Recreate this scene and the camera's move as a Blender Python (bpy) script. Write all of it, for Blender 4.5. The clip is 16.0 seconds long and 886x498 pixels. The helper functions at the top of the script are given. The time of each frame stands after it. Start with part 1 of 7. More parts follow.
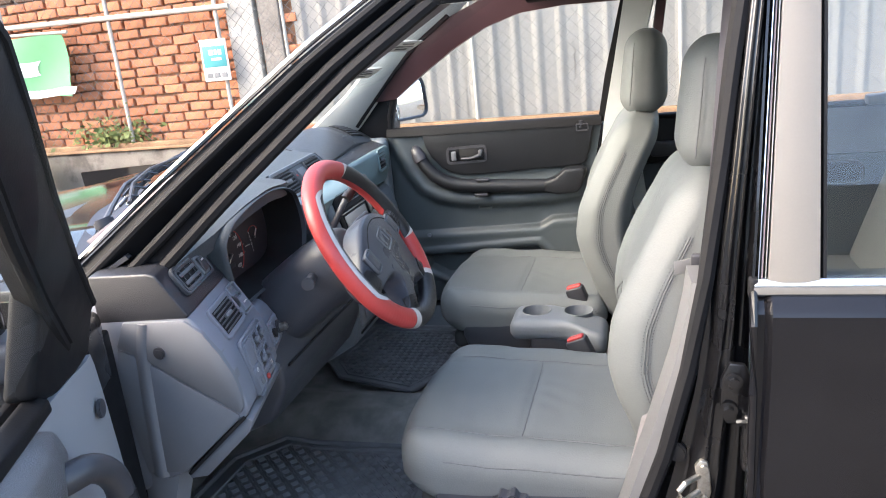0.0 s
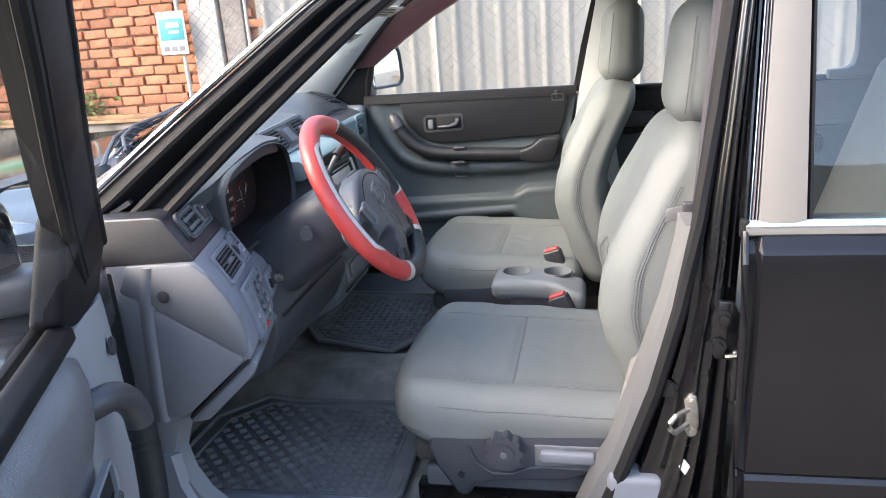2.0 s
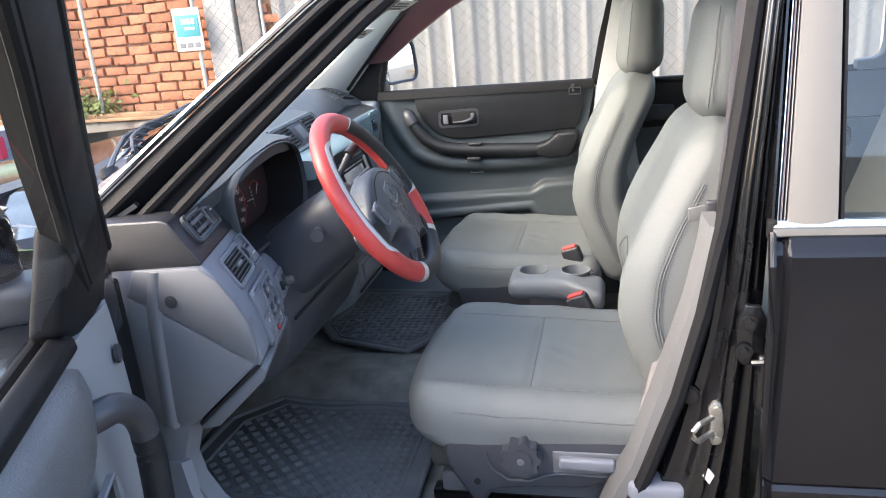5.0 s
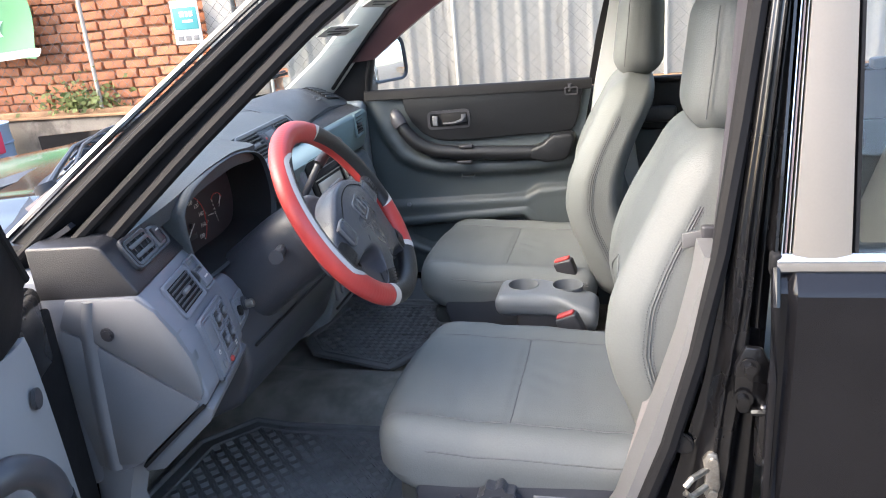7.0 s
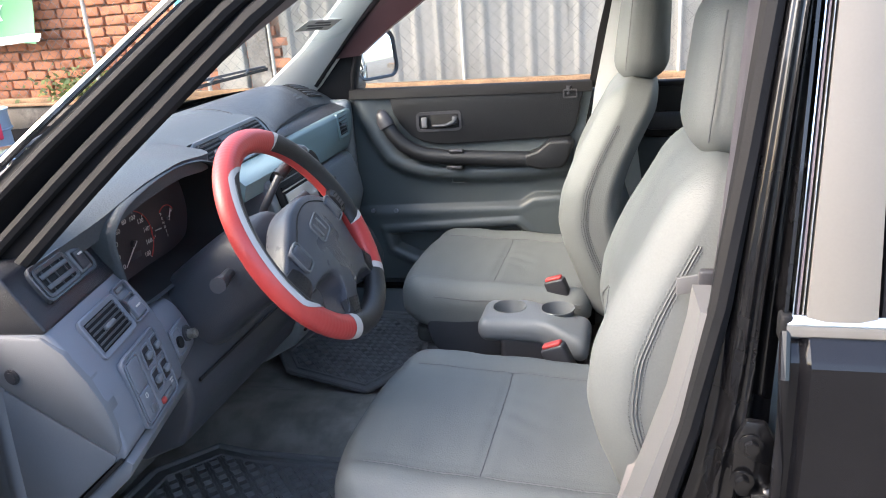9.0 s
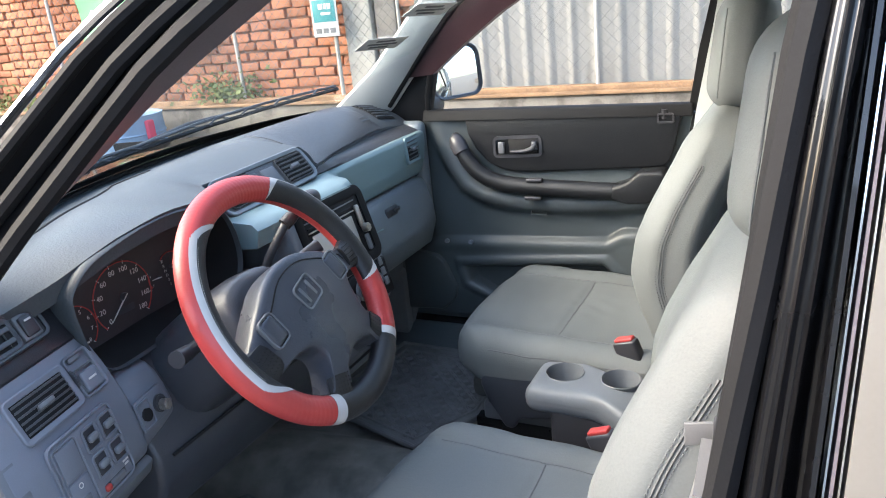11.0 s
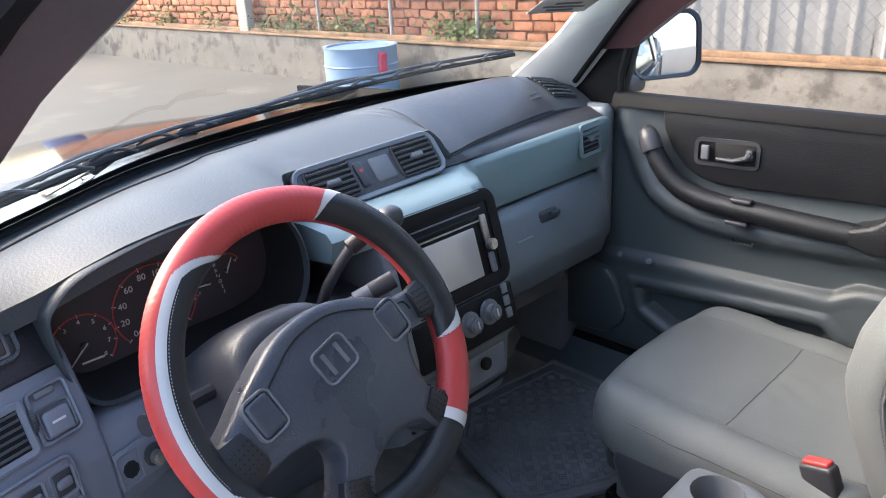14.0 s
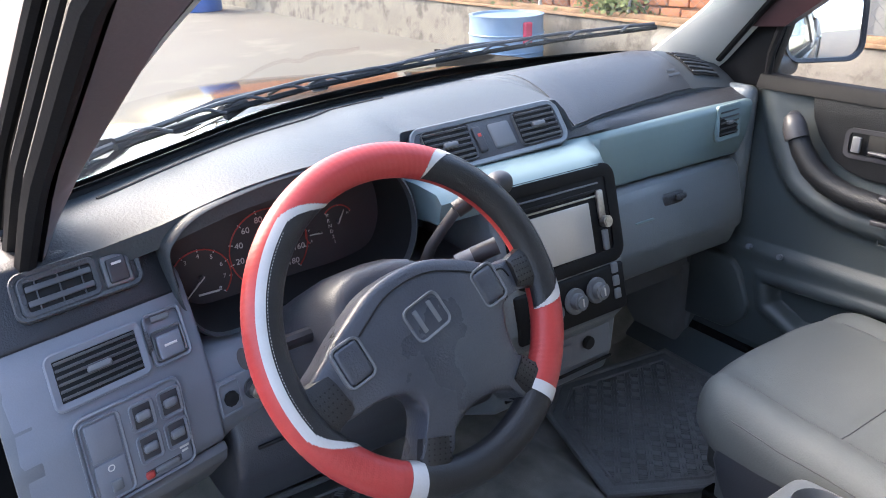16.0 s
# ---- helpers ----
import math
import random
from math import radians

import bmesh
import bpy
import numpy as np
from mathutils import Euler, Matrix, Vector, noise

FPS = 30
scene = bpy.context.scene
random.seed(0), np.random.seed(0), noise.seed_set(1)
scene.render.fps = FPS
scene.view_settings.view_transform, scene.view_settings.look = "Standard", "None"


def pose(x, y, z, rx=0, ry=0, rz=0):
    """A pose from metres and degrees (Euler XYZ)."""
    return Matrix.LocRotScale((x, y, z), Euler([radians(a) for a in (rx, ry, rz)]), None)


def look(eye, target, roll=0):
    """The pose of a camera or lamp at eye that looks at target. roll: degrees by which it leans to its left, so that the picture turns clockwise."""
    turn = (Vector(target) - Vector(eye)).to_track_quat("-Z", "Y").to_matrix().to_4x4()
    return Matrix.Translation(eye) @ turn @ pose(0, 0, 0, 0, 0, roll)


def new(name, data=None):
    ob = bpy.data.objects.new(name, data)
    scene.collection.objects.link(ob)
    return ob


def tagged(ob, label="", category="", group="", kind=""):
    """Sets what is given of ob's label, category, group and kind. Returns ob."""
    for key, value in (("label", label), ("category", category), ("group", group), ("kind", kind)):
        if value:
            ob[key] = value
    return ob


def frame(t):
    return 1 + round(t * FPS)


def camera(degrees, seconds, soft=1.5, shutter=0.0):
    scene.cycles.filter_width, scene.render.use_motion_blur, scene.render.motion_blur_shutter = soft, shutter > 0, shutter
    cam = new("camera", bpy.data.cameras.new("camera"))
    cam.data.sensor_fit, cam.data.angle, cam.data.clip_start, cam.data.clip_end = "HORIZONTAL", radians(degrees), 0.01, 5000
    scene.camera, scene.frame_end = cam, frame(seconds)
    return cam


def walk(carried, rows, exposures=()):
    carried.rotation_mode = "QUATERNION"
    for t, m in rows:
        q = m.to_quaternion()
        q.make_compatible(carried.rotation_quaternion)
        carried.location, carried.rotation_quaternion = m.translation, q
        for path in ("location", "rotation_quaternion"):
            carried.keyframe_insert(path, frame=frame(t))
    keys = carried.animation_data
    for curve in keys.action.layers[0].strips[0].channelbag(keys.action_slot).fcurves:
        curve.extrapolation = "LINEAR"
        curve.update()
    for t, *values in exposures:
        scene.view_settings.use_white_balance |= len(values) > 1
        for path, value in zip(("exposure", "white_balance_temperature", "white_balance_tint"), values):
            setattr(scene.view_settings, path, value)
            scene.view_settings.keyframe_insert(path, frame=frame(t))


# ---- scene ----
cam = camera(60.7, 16.0, soft=1.0)
PATH = [
    (0, (0.561, -1.878, 1.448), (0.034, -0.032, 0.888), -5.8),
    (0.5, (0.533, -1.946, 1.437), (0.059, -0.089, 0.864), -5.2),
    (1, (0.508, -1.97, 1.422), (0.082, -0.107, 0.833), -4.6),
    (1.5, (0.494, -1.971, 1.409), (0.086, -0.108, 0.808), -4.3),
    (2, (0.484, -1.958, 1.402), (0.081, -0.095, 0.796), -4.3),
    (2.5, (0.482, -1.943, 1.4), (0.073, -0.082, 0.795), -4.4),
    (3, (0.48, -1.937, 1.404), (0.062, -0.077, 0.796), -4.6),
    (3.5, (0.481, -1.933, 1.406), (0.055, -0.075, 0.799), -4.8),
    (4, (0.481, -1.937, 1.404), (0.052, -0.08, 0.798), -4.9),
    (6.3, (0.500, -1.822, 1.403), (0.026, 0.013, 0.764), -5.2),
    (6.5, (0.505, -1.803, 1.405), (0.031, 0.032, 0.766), -5.2),
    (7, (0.52, -1.756, 1.41), (0.046, 0.079, 0.771), -5.2),
    (7.5, (0.543, -1.732, 1.412), (0.071, 0.104, 0.773), -5.2),
    (8, (0.551, -1.711, 1.412), (0.084, 0.123, 0.764), -4.9),
    (8.5, (0.551, -1.654, 1.412), (0.074, 0.174, 0.756), -4.6),
    (9, (0.552, -1.57, 1.414), (0.052, 0.25, 0.753), -4.3),
    (9.2, (0.551, -1.534, 1.417), (0.036, 0.279, 0.749), -4.5),
    (11.3, (0.701, -1.222, 1.436), (-0.223, 0.436, 0.799), -5.8),
    (11.5, (0.698, -1.191, 1.436), (-0.258, 0.446, 0.797), -5.7),
    (12, (0.693, -1.114, 1.433), (-0.345, 0.471, 0.792), -5.5),
    (12.5, (0.635, -0.974, 1.438), (-0.447, 0.574, 0.779), -5.0),
    (13, (0.603, -0.883, 1.439), (-0.543, 0.608, 0.758), -4.4),
    (13.5, (0.609, -0.857, 1.444), (-0.627, 0.546, 0.735), -3.7),
    (14, (0.632, -0.837, 1.445), (-0.696, 0.467, 0.713), -3.2),
    (14.5, (0.644, -0.824, 1.44), (-0.755, 0.391, 0.687), -2.6),
    (15, (0.65, -0.822, 1.437), (-0.806, 0.311, 0.665), -2.4),
    (15.5, (0.648, -0.818, 1.433), (-0.85, 0.255, 0.654), -1.9),
    (16, (0.649, -0.811, 1.433), (-0.876, 0.216, 0.647), -1.6),
]
walk(cam, [(t, look(eye, target, roll)) for t, eye, target, roll in PATH], [(0.0, 2.88, 6830, 12), (9.2, 2.86, 6780, 12), (12.0, 2.86, 6660, 8), (12.5, 2.82, 6680, 8), (13.5, 2.68, 6680, 12), (14.5, 2.84, 6680, 15), (16.0, 3.02, 6780, 15)])

# ---- world and light ----
SUN_EL, SUN_AZ = 38.0, 208.0
world = bpy.data.worlds.new("sky_world")
scene.world = world
world.use_nodes = True
wn = world.node_tree.nodes
sky = wn.new("ShaderNodeTexSky")
sky.sky_type, sky.sun_disc = "NISHITA", False
sky.sun_elevation, sky.sun_rotation = radians(SUN_EL), radians(90 - SUN_AZ)
sky.air_density, sky.dust_density, sky.ozone_density = 1.0, 2.6, 1.2
wn["Background"].inputs["Strength"].default_value = 0.15
world.node_tree.links.new(sky.outputs["Color"], wn["Background"].inputs["Color"])
sun_data = bpy.data.lights.new("sun", "SUN")
sun_data.energy, sun_data.angle, sun_data.color = 0.74, radians(45), (1.0, 0.89, 0.75)
sun = new("sun", sun_data)
sd = Vector((math.cos(radians(SUN_AZ)) * math.cos(radians(SUN_EL)), math.sin(radians(SUN_AZ)) * math.cos(radians(SUN_EL)), math.sin(radians(SUN_EL))))
sun.matrix_world = look(sd * 30, (0, 0, 0))


# ---- mesh helpers ----
def nums(lo, hi, n):
    return [lo + (hi - lo) * k / (n - 1) for k in range(n)]


def interp(x, table):
    for (a, va), (b, vb) in zip(table, table[1:]):
        if x <= b:
            w = max(0.0, (x - a) / (b - a))
            return va + (vb - va) * w
    return table[-1][1]


def smooth_interp(x, table):
    for (a, va), (b, vb) in zip(table, table[1:]):
        if x <= b:
            w = max(0.0, min(1.0, (x - a) / (b - a)))
            w = w * w * (3 - 2 * w)
            return va + (vb - va) * w
    return table[-1][1]


def curve_interp(x, table):
    """A smooth line through the table's points that never swings past them."""
    n = len(table)
    d = [(table[k + 1][1] - table[k][1]) / (table[k + 1][0] - table[k][0]) for k in range(n - 1)]
    m = [d[0]] + [0.0 if d[k - 1] * d[k] <= 0 else 2 * d[k - 1] * d[k] / (d[k - 1] + d[k]) for k in range(1, n - 1)] + [d[-1]]
    x = max(table[0][0], min(table[-1][0], x))
    for k in range(n - 1):
        if x <= table[k + 1][0]:
            h = table[k + 1][0] - table[k][0]
            t = (x - table[k][0]) / h
            return (table[k][1] * (1 + 2 * t) * (1 - t) ** 2 + h * m[k] * t * (1 - t) ** 2 + table[k + 1][1] * t * t * (3 - 2 * t) + h * m[k + 1] * t * t * (t - 1))


def shell(verts, faces, clean=True):
    bm = bmesh.new()
    vs = [bm.verts.new(v) for v in verts]
    for f in faces:
        try:
            bm.faces.new([vs[k] for k in f])
        except ValueError:
            pass
    if clean:
        bmesh.ops.remove_doubles(bm, verts=bm.verts, dist=1e-5)
        bmesh.ops.recalc_face_normals(bm, faces=bm.faces)
    return bm


def rbox(at, size, r=0.01, n=3, m=1, deform=None):
    """A box with rounded edges: n steps round an edge, m steps along a side, then bent by deform."""
    h = [s / 2 for s in size]
    r = min(r, min(h) * 0.999)

    def ticks(half):
        out = [-half + r * (1 - math.cos(math.pi / 2 * k / n)) for k in range(n)]
        out += [(-half + r) + (2 * half - 2 * r) * k / m for k in range(m + 1)]
        out += [half - r * (1 - math.cos(math.pi / 2 * (n - 1 - k) / n)) for k in range(n)]
        return out
    verts, faces = [], []
    for ax in range(3):
        b, c = (ax + 1) % 3, (ax + 2) % 3
        tb, tc = ticks(h[b]), ticks(h[c])
        for side in (-1, 1):
            start = len(verts)
            for p in tb:
                for q in tc:
                    v = [0, 0, 0]
                    v[ax], v[b], v[c] = side * h[ax], p, q
                    inner = [max(-(h[k] - r), min(h[k] - r, v[k])) for k in range(3)]
                    d = Vector([v[k] - inner[k] for k in range(3)])
                    if d.length > 1e-9:
                        d = d.normalized() * r
                    w = Vector(inner) + d
                    verts.append(tuple(w))
            nc = len(tc)
            for i in range(len(tb) - 1):
                for j in range(nc - 1):
                    k = start + i * nc + j
                    faces.append((k, k + 1, k + nc + 1, k + nc) if side < 0 else (k, k + nc, k + nc + 1, k + 1))
    bm = shell(verts, faces)
    for v in bm.verts:
        if deform:
            v.co = Vector(deform(v.co.x, v.co.y, v.co.z))
        v.co += Vector(at)
    return bm


def place(bm, m):
    bmesh.ops.transform(bm, matrix=m, verts=bm.verts)
    return bm


def joined(*bms):
    out = bmesh.new()
    for b in bms:
        me = bpy.data.meshes.new("tmp")
        b.to_mesh(me)
        b.free()
        out.from_mesh(me)
        bpy.data.meshes.remove(me)
    return out


def prism(pts, axis, a, b, bevel=0.0, seg=2):
    """A polygon in the plane across axis, drawn out from a to b. Its points are the two other axes in x, y, z order."""
    k = "xyz".index(axis)

    def at(p, w):
        v = list(p)
        v.insert(k, w)
        return tuple(v)
    n = len(pts)
    verts = [at(p, a) for p in pts] + [at(p, b) for p in pts]
    faces = [tuple(range(n)), tuple(range(n, 2 * n))] + [(i, (i + 1) % n, n + (i + 1) % n, n + i) for i in range(n)]
    bm = shell(verts, faces)
    if bevel:
        bmesh.ops.bevel(bm, geom=[e for e in bm.edges], offset=bevel, segments=seg, profile=0.5, affect="EDGES", clamp_overlap=True)
    return bm


def tube(path, radius, seg=10, closed=False, flat=1.0):
    """A round bar along points; radius one number or one a point."""
    pts = [Vector(p) for p in path]
    n = len(pts)
    rad = radius if isinstance(radius, (list, tuple)) else [radius] * n
    verts, faces = [], []
    up = Vector((0.03, 0.05, 1))
    for i, p in enumerate(pts):
        a, b = pts[(i - 1) % n if closed else max(0, i - 1)], pts[(i + 1) % n if closed else min(n - 1, i + 1)]
        t = (b - a).normalized()
        s = t.cross(up)
        if s.length < 0.05:
            s = t.cross(Vector((1, 0, 0)))
        s.normalize()
        q = s.cross(t).normalized()
        for k in range(seg):
            ang = 2 * math.pi * k / seg
            verts.append(p + rad[i] * (math.cos(ang) * s + flat * math.sin(ang) * q))
    for i in range(n if closed else n - 1):
        for k in range(seg):
            a, b = i * seg, ((i + 1) % n) * seg
            faces.append((a + k, a + (k + 1) % seg, b + (k + 1) % seg, b + k))
    if not closed:
        faces += [tuple(range(seg)), tuple(range((n - 1) * seg, n * seg))]
    return shell(verts, faces)


def loft(rings, caps=True, closed=True):
    n = len(rings[0])
    verts = [tuple(p) for r in rings for p in r]
    faces = []
    for i in range(len(rings) - 1):
        for k in range(n if closed else n - 1):
            faces.append((i * n + k, i * n + (k + 1) % n, (i + 1) * n + (k + 1) % n, (i + 1) * n + k))
    if caps:
        faces += [tuple(range(n)), tuple(range((len(rings) - 1) * n, len(rings) * n))]
    return shell(verts, faces)


def sheet(fn, us, vs, thick=0.0):
    """A surface fn(u, v) over two lists, thickened along its normals."""
    nv = len(vs)
    verts = [tuple(fn(u, v)) for u in us for v in vs]
    faces = [(i * nv + j, i * nv + j + 1, (i + 1) * nv + j + 1, (i + 1) * nv + j) for i in range(len(us) - 1) for j in range(nv - 1)]
    bm = shell(verts, faces)
    if thick:
        bmesh.ops.solidify(bm, geom=bm.faces[:], thickness=thick)
        bmesh.ops.recalc_face_normals(bm, faces=bm.faces)
    return bm


def disc(at, normal, r, depth, seg=24, bevel=0.0):
    bm = bmesh.new()
    bmesh.ops.create_cone(bm, cap_ends=True, segments=seg, radius1=r, radius2=r, depth=depth)
    if bevel:
        bmesh.ops.bevel(bm, geom=[e for e in bm.edges if abs(e.verts[0].co.z - e.verts[1].co.z) < 1e-6], offset=bevel, segments=2, affect="EDGES")
    m = Matrix.Translation(at) @ Vector(normal).to_track_quat("Z", "Y").to_matrix().to_4x4()
    return place(bm, m)


def bezel(center, right, up, w, h, border, depth, r=0.012, seg=5):
    """A rounded rectangular frame that stands depth proud of its plane."""
    c, a, b = Vector(center), Vector(right).normalized(), Vector(up).normalized()
    nrm = a.cross(b).normalized()

    def loop(w2, h2, rr, off):
        out = []
        for sx, sy, st in ((1, 1, 0), (-1, 1, 90), (-1, -1, 180), (1, -1, 270)):
            for k in range(seg + 1):
                t = radians(st + 90 * k / seg)
                out.append(c + a * (sx * (w2 / 2 - rr) + rr * math.cos(t)) + b * (sy * (h2 / 2 - rr) + rr * math.sin(t)) + nrm * off)
        return out
    o = border
    rings = [loop(w, h, r, -0.004), loop(w, h, r, depth * 0.7), loop(w - o * 0.5, h - o * 0.5, max(0.001, r - o * 0.25), depth), loop(w - 2 * o, h - 2 * o, max(0.001, r - o), depth * 0.6), loop(w - 2 * o, h - 2 * o, max(0.001, r - o), -0.004)]
    n = len(rings[0])
    verts = [tuple(p) for q in rings for p in q]
    faces = [(i * n + k, i * n + (k + 1) % n, ((i + 1) % 5) * n + (k + 1) % n, ((i + 1) % 5) * n + k) for i in range(5) for k in range(n)]
    return shell(verts, faces)


def slab(center, right, up, w, h, d, r=0.004, n=2):
    """A rounded block with its face towards right x up; center is the middle of its face."""
    a, b = Vector(right).normalized(), Vector(up).normalized()
    nrm = a.cross(b).normalized()
    b = nrm.cross(a)
    m = Matrix((a, b, nrm)).transposed().to_4x4()
    return place(rbox((0, 0, -d / 2), (w, h, d), r, n), Matrix.Translation(center) @ m)


POSES = {}


def thing(name, label, category, at=(0, 0, 0), group="", kind=""):
    ob = new(name)
    ob.empty_display_size = 0.05
    ob.matrix_basis = Matrix.Translation(at)
    POSES[ob.name] = Matrix.Translation(at)
    return tagged(ob, label, category, group, kind)


def link(ob, parent):
    ob.parent = parent
    if parent is not None:
        ob.matrix_parent_inverse = POSES.get(parent.name, Matrix()).inverted()
    return ob


def as_mesh(name, bm, material, sharp=35):
    me = bpy.data.meshes.new(name)
    bm.to_mesh(me)
    bm.free()
    for m in material if isinstance(material, (list, tuple)) else [material]:
        me.materials.append(m)
    me.polygons.foreach_set("use_smooth", [True] * len(me.polygons))
    me.set_sharp_from_angle(angle=radians(sharp))
    return me


def part(name, bm, material, parent, label="", sharp=35):
    ob = link(new(name, as_mesh(name, bm, material, sharp)), parent)
    return tagged(ob, label)


def solo(name, bm, material, label, category="", kind="", sharp=35, group=""):
    ob = new(name, as_mesh(name, bm, material, sharp))
    return tagged(ob, label, category, group, kind)


def text_part(name, words, at, right, up, height, material, parent):
    cu = bpy.data.curves.new(name, "FONT")
    cu.body, cu.size, cu.align_x, cu.align_y, cu.extrude = words, height, "CENTER", "CENTER", 0.0003
    tmp = new(name + "_curve", cu)
    me = bpy.data.meshes.new_from_object(tmp.evaluated_get(bpy.context.evaluated_depsgraph_get()))
    bpy.data.objects.remove(tmp)
    a, b = Vector(right).normalized(), Vector(up).normalized()
    nrm = a.cross(b)
    me.transform(Matrix.Translation(at) @ Matrix((a, nrm.cross(a), nrm)).transposed().to_4x4())
    me.materials.clear()
    me.materials.append(material)
    return link(new(name, me), parent)


# ---- materials ----
def surface(name, color, rough=0.5, metal=0.0, vary=0.15, scale=12.0, grain=300.0, bump=0.15, coat=0.0, spots=None, spec=0.5, per_piece=0.0, rough_vary=0.12):
    """A node material: colour with slow and fine variation, uneven gloss and fine relief."""
    mat = bpy.data.materials.new(name)
    mat.use_nodes = True
    nt = mat.node_tree
    N, L = nt.nodes, nt.links
    b = N["Principled BSDF"]
    tc = N.new("ShaderNodeTexCoord")
    n1 = N.new("ShaderNodeTexNoise")
    n1.inputs["Scale"].default_value, n1.inputs["Detail"].default_value = scale, 5
    n2 = N.new("ShaderNodeTexNoise")
    n2.inputs["Scale"].default_value, n2.inputs["Detail"].default_value = grain, 3
    for q in (n1, n2):
        L.new(tc.outputs["Object"], q.inputs["Vector"])
    ramp = N.new("ShaderNodeValToRGB")
    ramp.color_ramp.elements[0].position, ramp.color_ramp.elements[1].position = 0.3, 0.72
    lo = tuple(c * (1 - vary) for c in color[:3]) + (1,)
    hi = tuple(min(1, c * (1 + vary)) for c in color[:3]) + (1,)
    ramp.color_ramp.elements[0].color, ramp.color_ramp.elements[1].color = lo, hi
    L.new(n1.outputs["Fac"], ramp.inputs["Fac"])
    col = ramp.outputs["Color"]
    mx = N.new("ShaderNodeMix")
    mx.data_type, mx.blend_type = "RGBA", "OVERLAY"
    mx.inputs["Factor"].default_value = min(1.0, vary * 1.2)
    L.new(col, mx.inputs["A"])
    L.new(n2.outputs["Fac"], mx.inputs["B"])
    col = mx.outputs["Result"]
    if spots:
        sc, size, tint, amount = spots
        n3 = N.new("ShaderNodeTexNoise")
        n3.inputs["Scale"].default_value, n3.inputs["Detail"].default_value, n3.inputs["Roughness"].default_value = sc, 8, 0.65
        L.new(tc.outputs["Object"], n3.inputs["Vector"])
        r3 = N.new("ShaderNodeValToRGB")
        r3.color_ramp.elements[0].position, r3.color_ramp.elements[1].position = 1 - size, min(1.0, 1 - size + 0.12)
        r3.color_ramp.elements[1].color = (amount, amount, amount, 1)
        L.new(n3.outputs["Fac"], r3.inputs["Fac"])
        m3 = N.new("ShaderNodeMix")
        m3.data_type = "RGBA"
        L.new(r3.outputs["Color"], m3.inputs["Factor"])
        L.new(col, m3.inputs["A"])
        m3.inputs["B"].default_value = tint
        col = m3.outputs["Result"]
    if per_piece:
        oi = N.new("ShaderNodeObjectInfo")
        ge = N.new("ShaderNodeNewGeometry")
        ad = N.new("ShaderNodeMath")
        ad.operation = "ADD"
        L.new(oi.outputs["Random"], ad.inputs[0])
        L.new(ge.outputs["Random Per Island"], ad.inputs[1])
        fr = N.new("ShaderNodeMath")
        fr.operation = "FRACT"
        L.new(ad.outputs[0], fr.inputs[0])
        mr = N.new("ShaderNodeMapRange")
        mr.inputs["To Min"].default_value, mr.inputs["To Max"].default_value = 1 - per_piece, 1 + per_piece
        L.new(fr.outputs[0], mr.inputs["Value"])
        hs = N.new("ShaderNodeHueSaturation")
        L.new(mr.outputs["Result"], hs.inputs["Value"])
        L.new(col, hs.inputs["Color"])
        col = hs.outputs["Color"]
    L.new(col, b.inputs["Base Color"])
    rr = N.new("ShaderNodeMapRange")
    rr.inputs["To Min"].default_value, rr.inputs["To Max"].default_value = max(0.02, rough - rough_vary), min(1.0, rough + rough_vary)
    L.new(n1.outputs["Fac"], rr.inputs["Value"])
    L.new(rr.outputs["Result"], b.inputs["Roughness"])
    b.inputs["Metallic"].default_value = metal
    b.inputs["Specular IOR Level"].default_value = spec
    if coat:
        b.inputs["Coat Weight"].default_value, b.inputs["Coat Roughness"].default_value = coat, 0.04
    if bump:
        bp = N.new("ShaderNodeBump")
        bp.inputs["Strength"].default_value, bp.inputs["Distance"].default_value = bump, 0.002
        L.new(n2.outputs["Fac"], bp.inputs["Height"])
        L.new(bp.outputs["Normal"], b.inputs["Normal"])
    return mat


def glass(name, tint=(0.93, 0.96, 0.95), gloss=1.0, face=0.035):
    mat = bpy.data.materials.new(name)
    mat.use_nodes = True
    N, L = mat.node_tree.nodes, mat.node_tree.links
    N.remove(N["Principled BSDF"])
    tr, gl, fr, mi = N.new("ShaderNodeBsdfTransparent"), N.new("ShaderNodeBsdfGlossy"), N.new("ShaderNodeLayerWeight"), N.new("ShaderNodeMixShader")
    tr.inputs["Color"].default_value = (*tint, 1)
    gl.inputs["Roughness"].default_value = 0.02
    gl.inputs["Color"].default_value = (gloss, gloss, gloss, 1)
    pw = N.new("ShaderNodeMath")
    pw.operation, pw.inputs[1].default_value = "POWER", 4.0
    ml = N.new("ShaderNodeMath")
    ml.operation, ml.inputs[1].default_value, ml.inputs[2].default_value = "MULTIPLY_ADD", 0.55, face
    L.new(fr.outputs["Facing"], pw.inputs[0])
    L.new(pw.outputs[0], ml.inputs[0])
    L.new(ml.outputs[0], mi.inputs["Fac"])
    L.new(tr.outputs["BSDF"], mi.inputs[1])
    L.new(gl.outputs["BSDF"], mi.inputs[2])
    L.new(mi.outputs["Shader"], N["Material Output"].inputs["Surface"])
    return mat


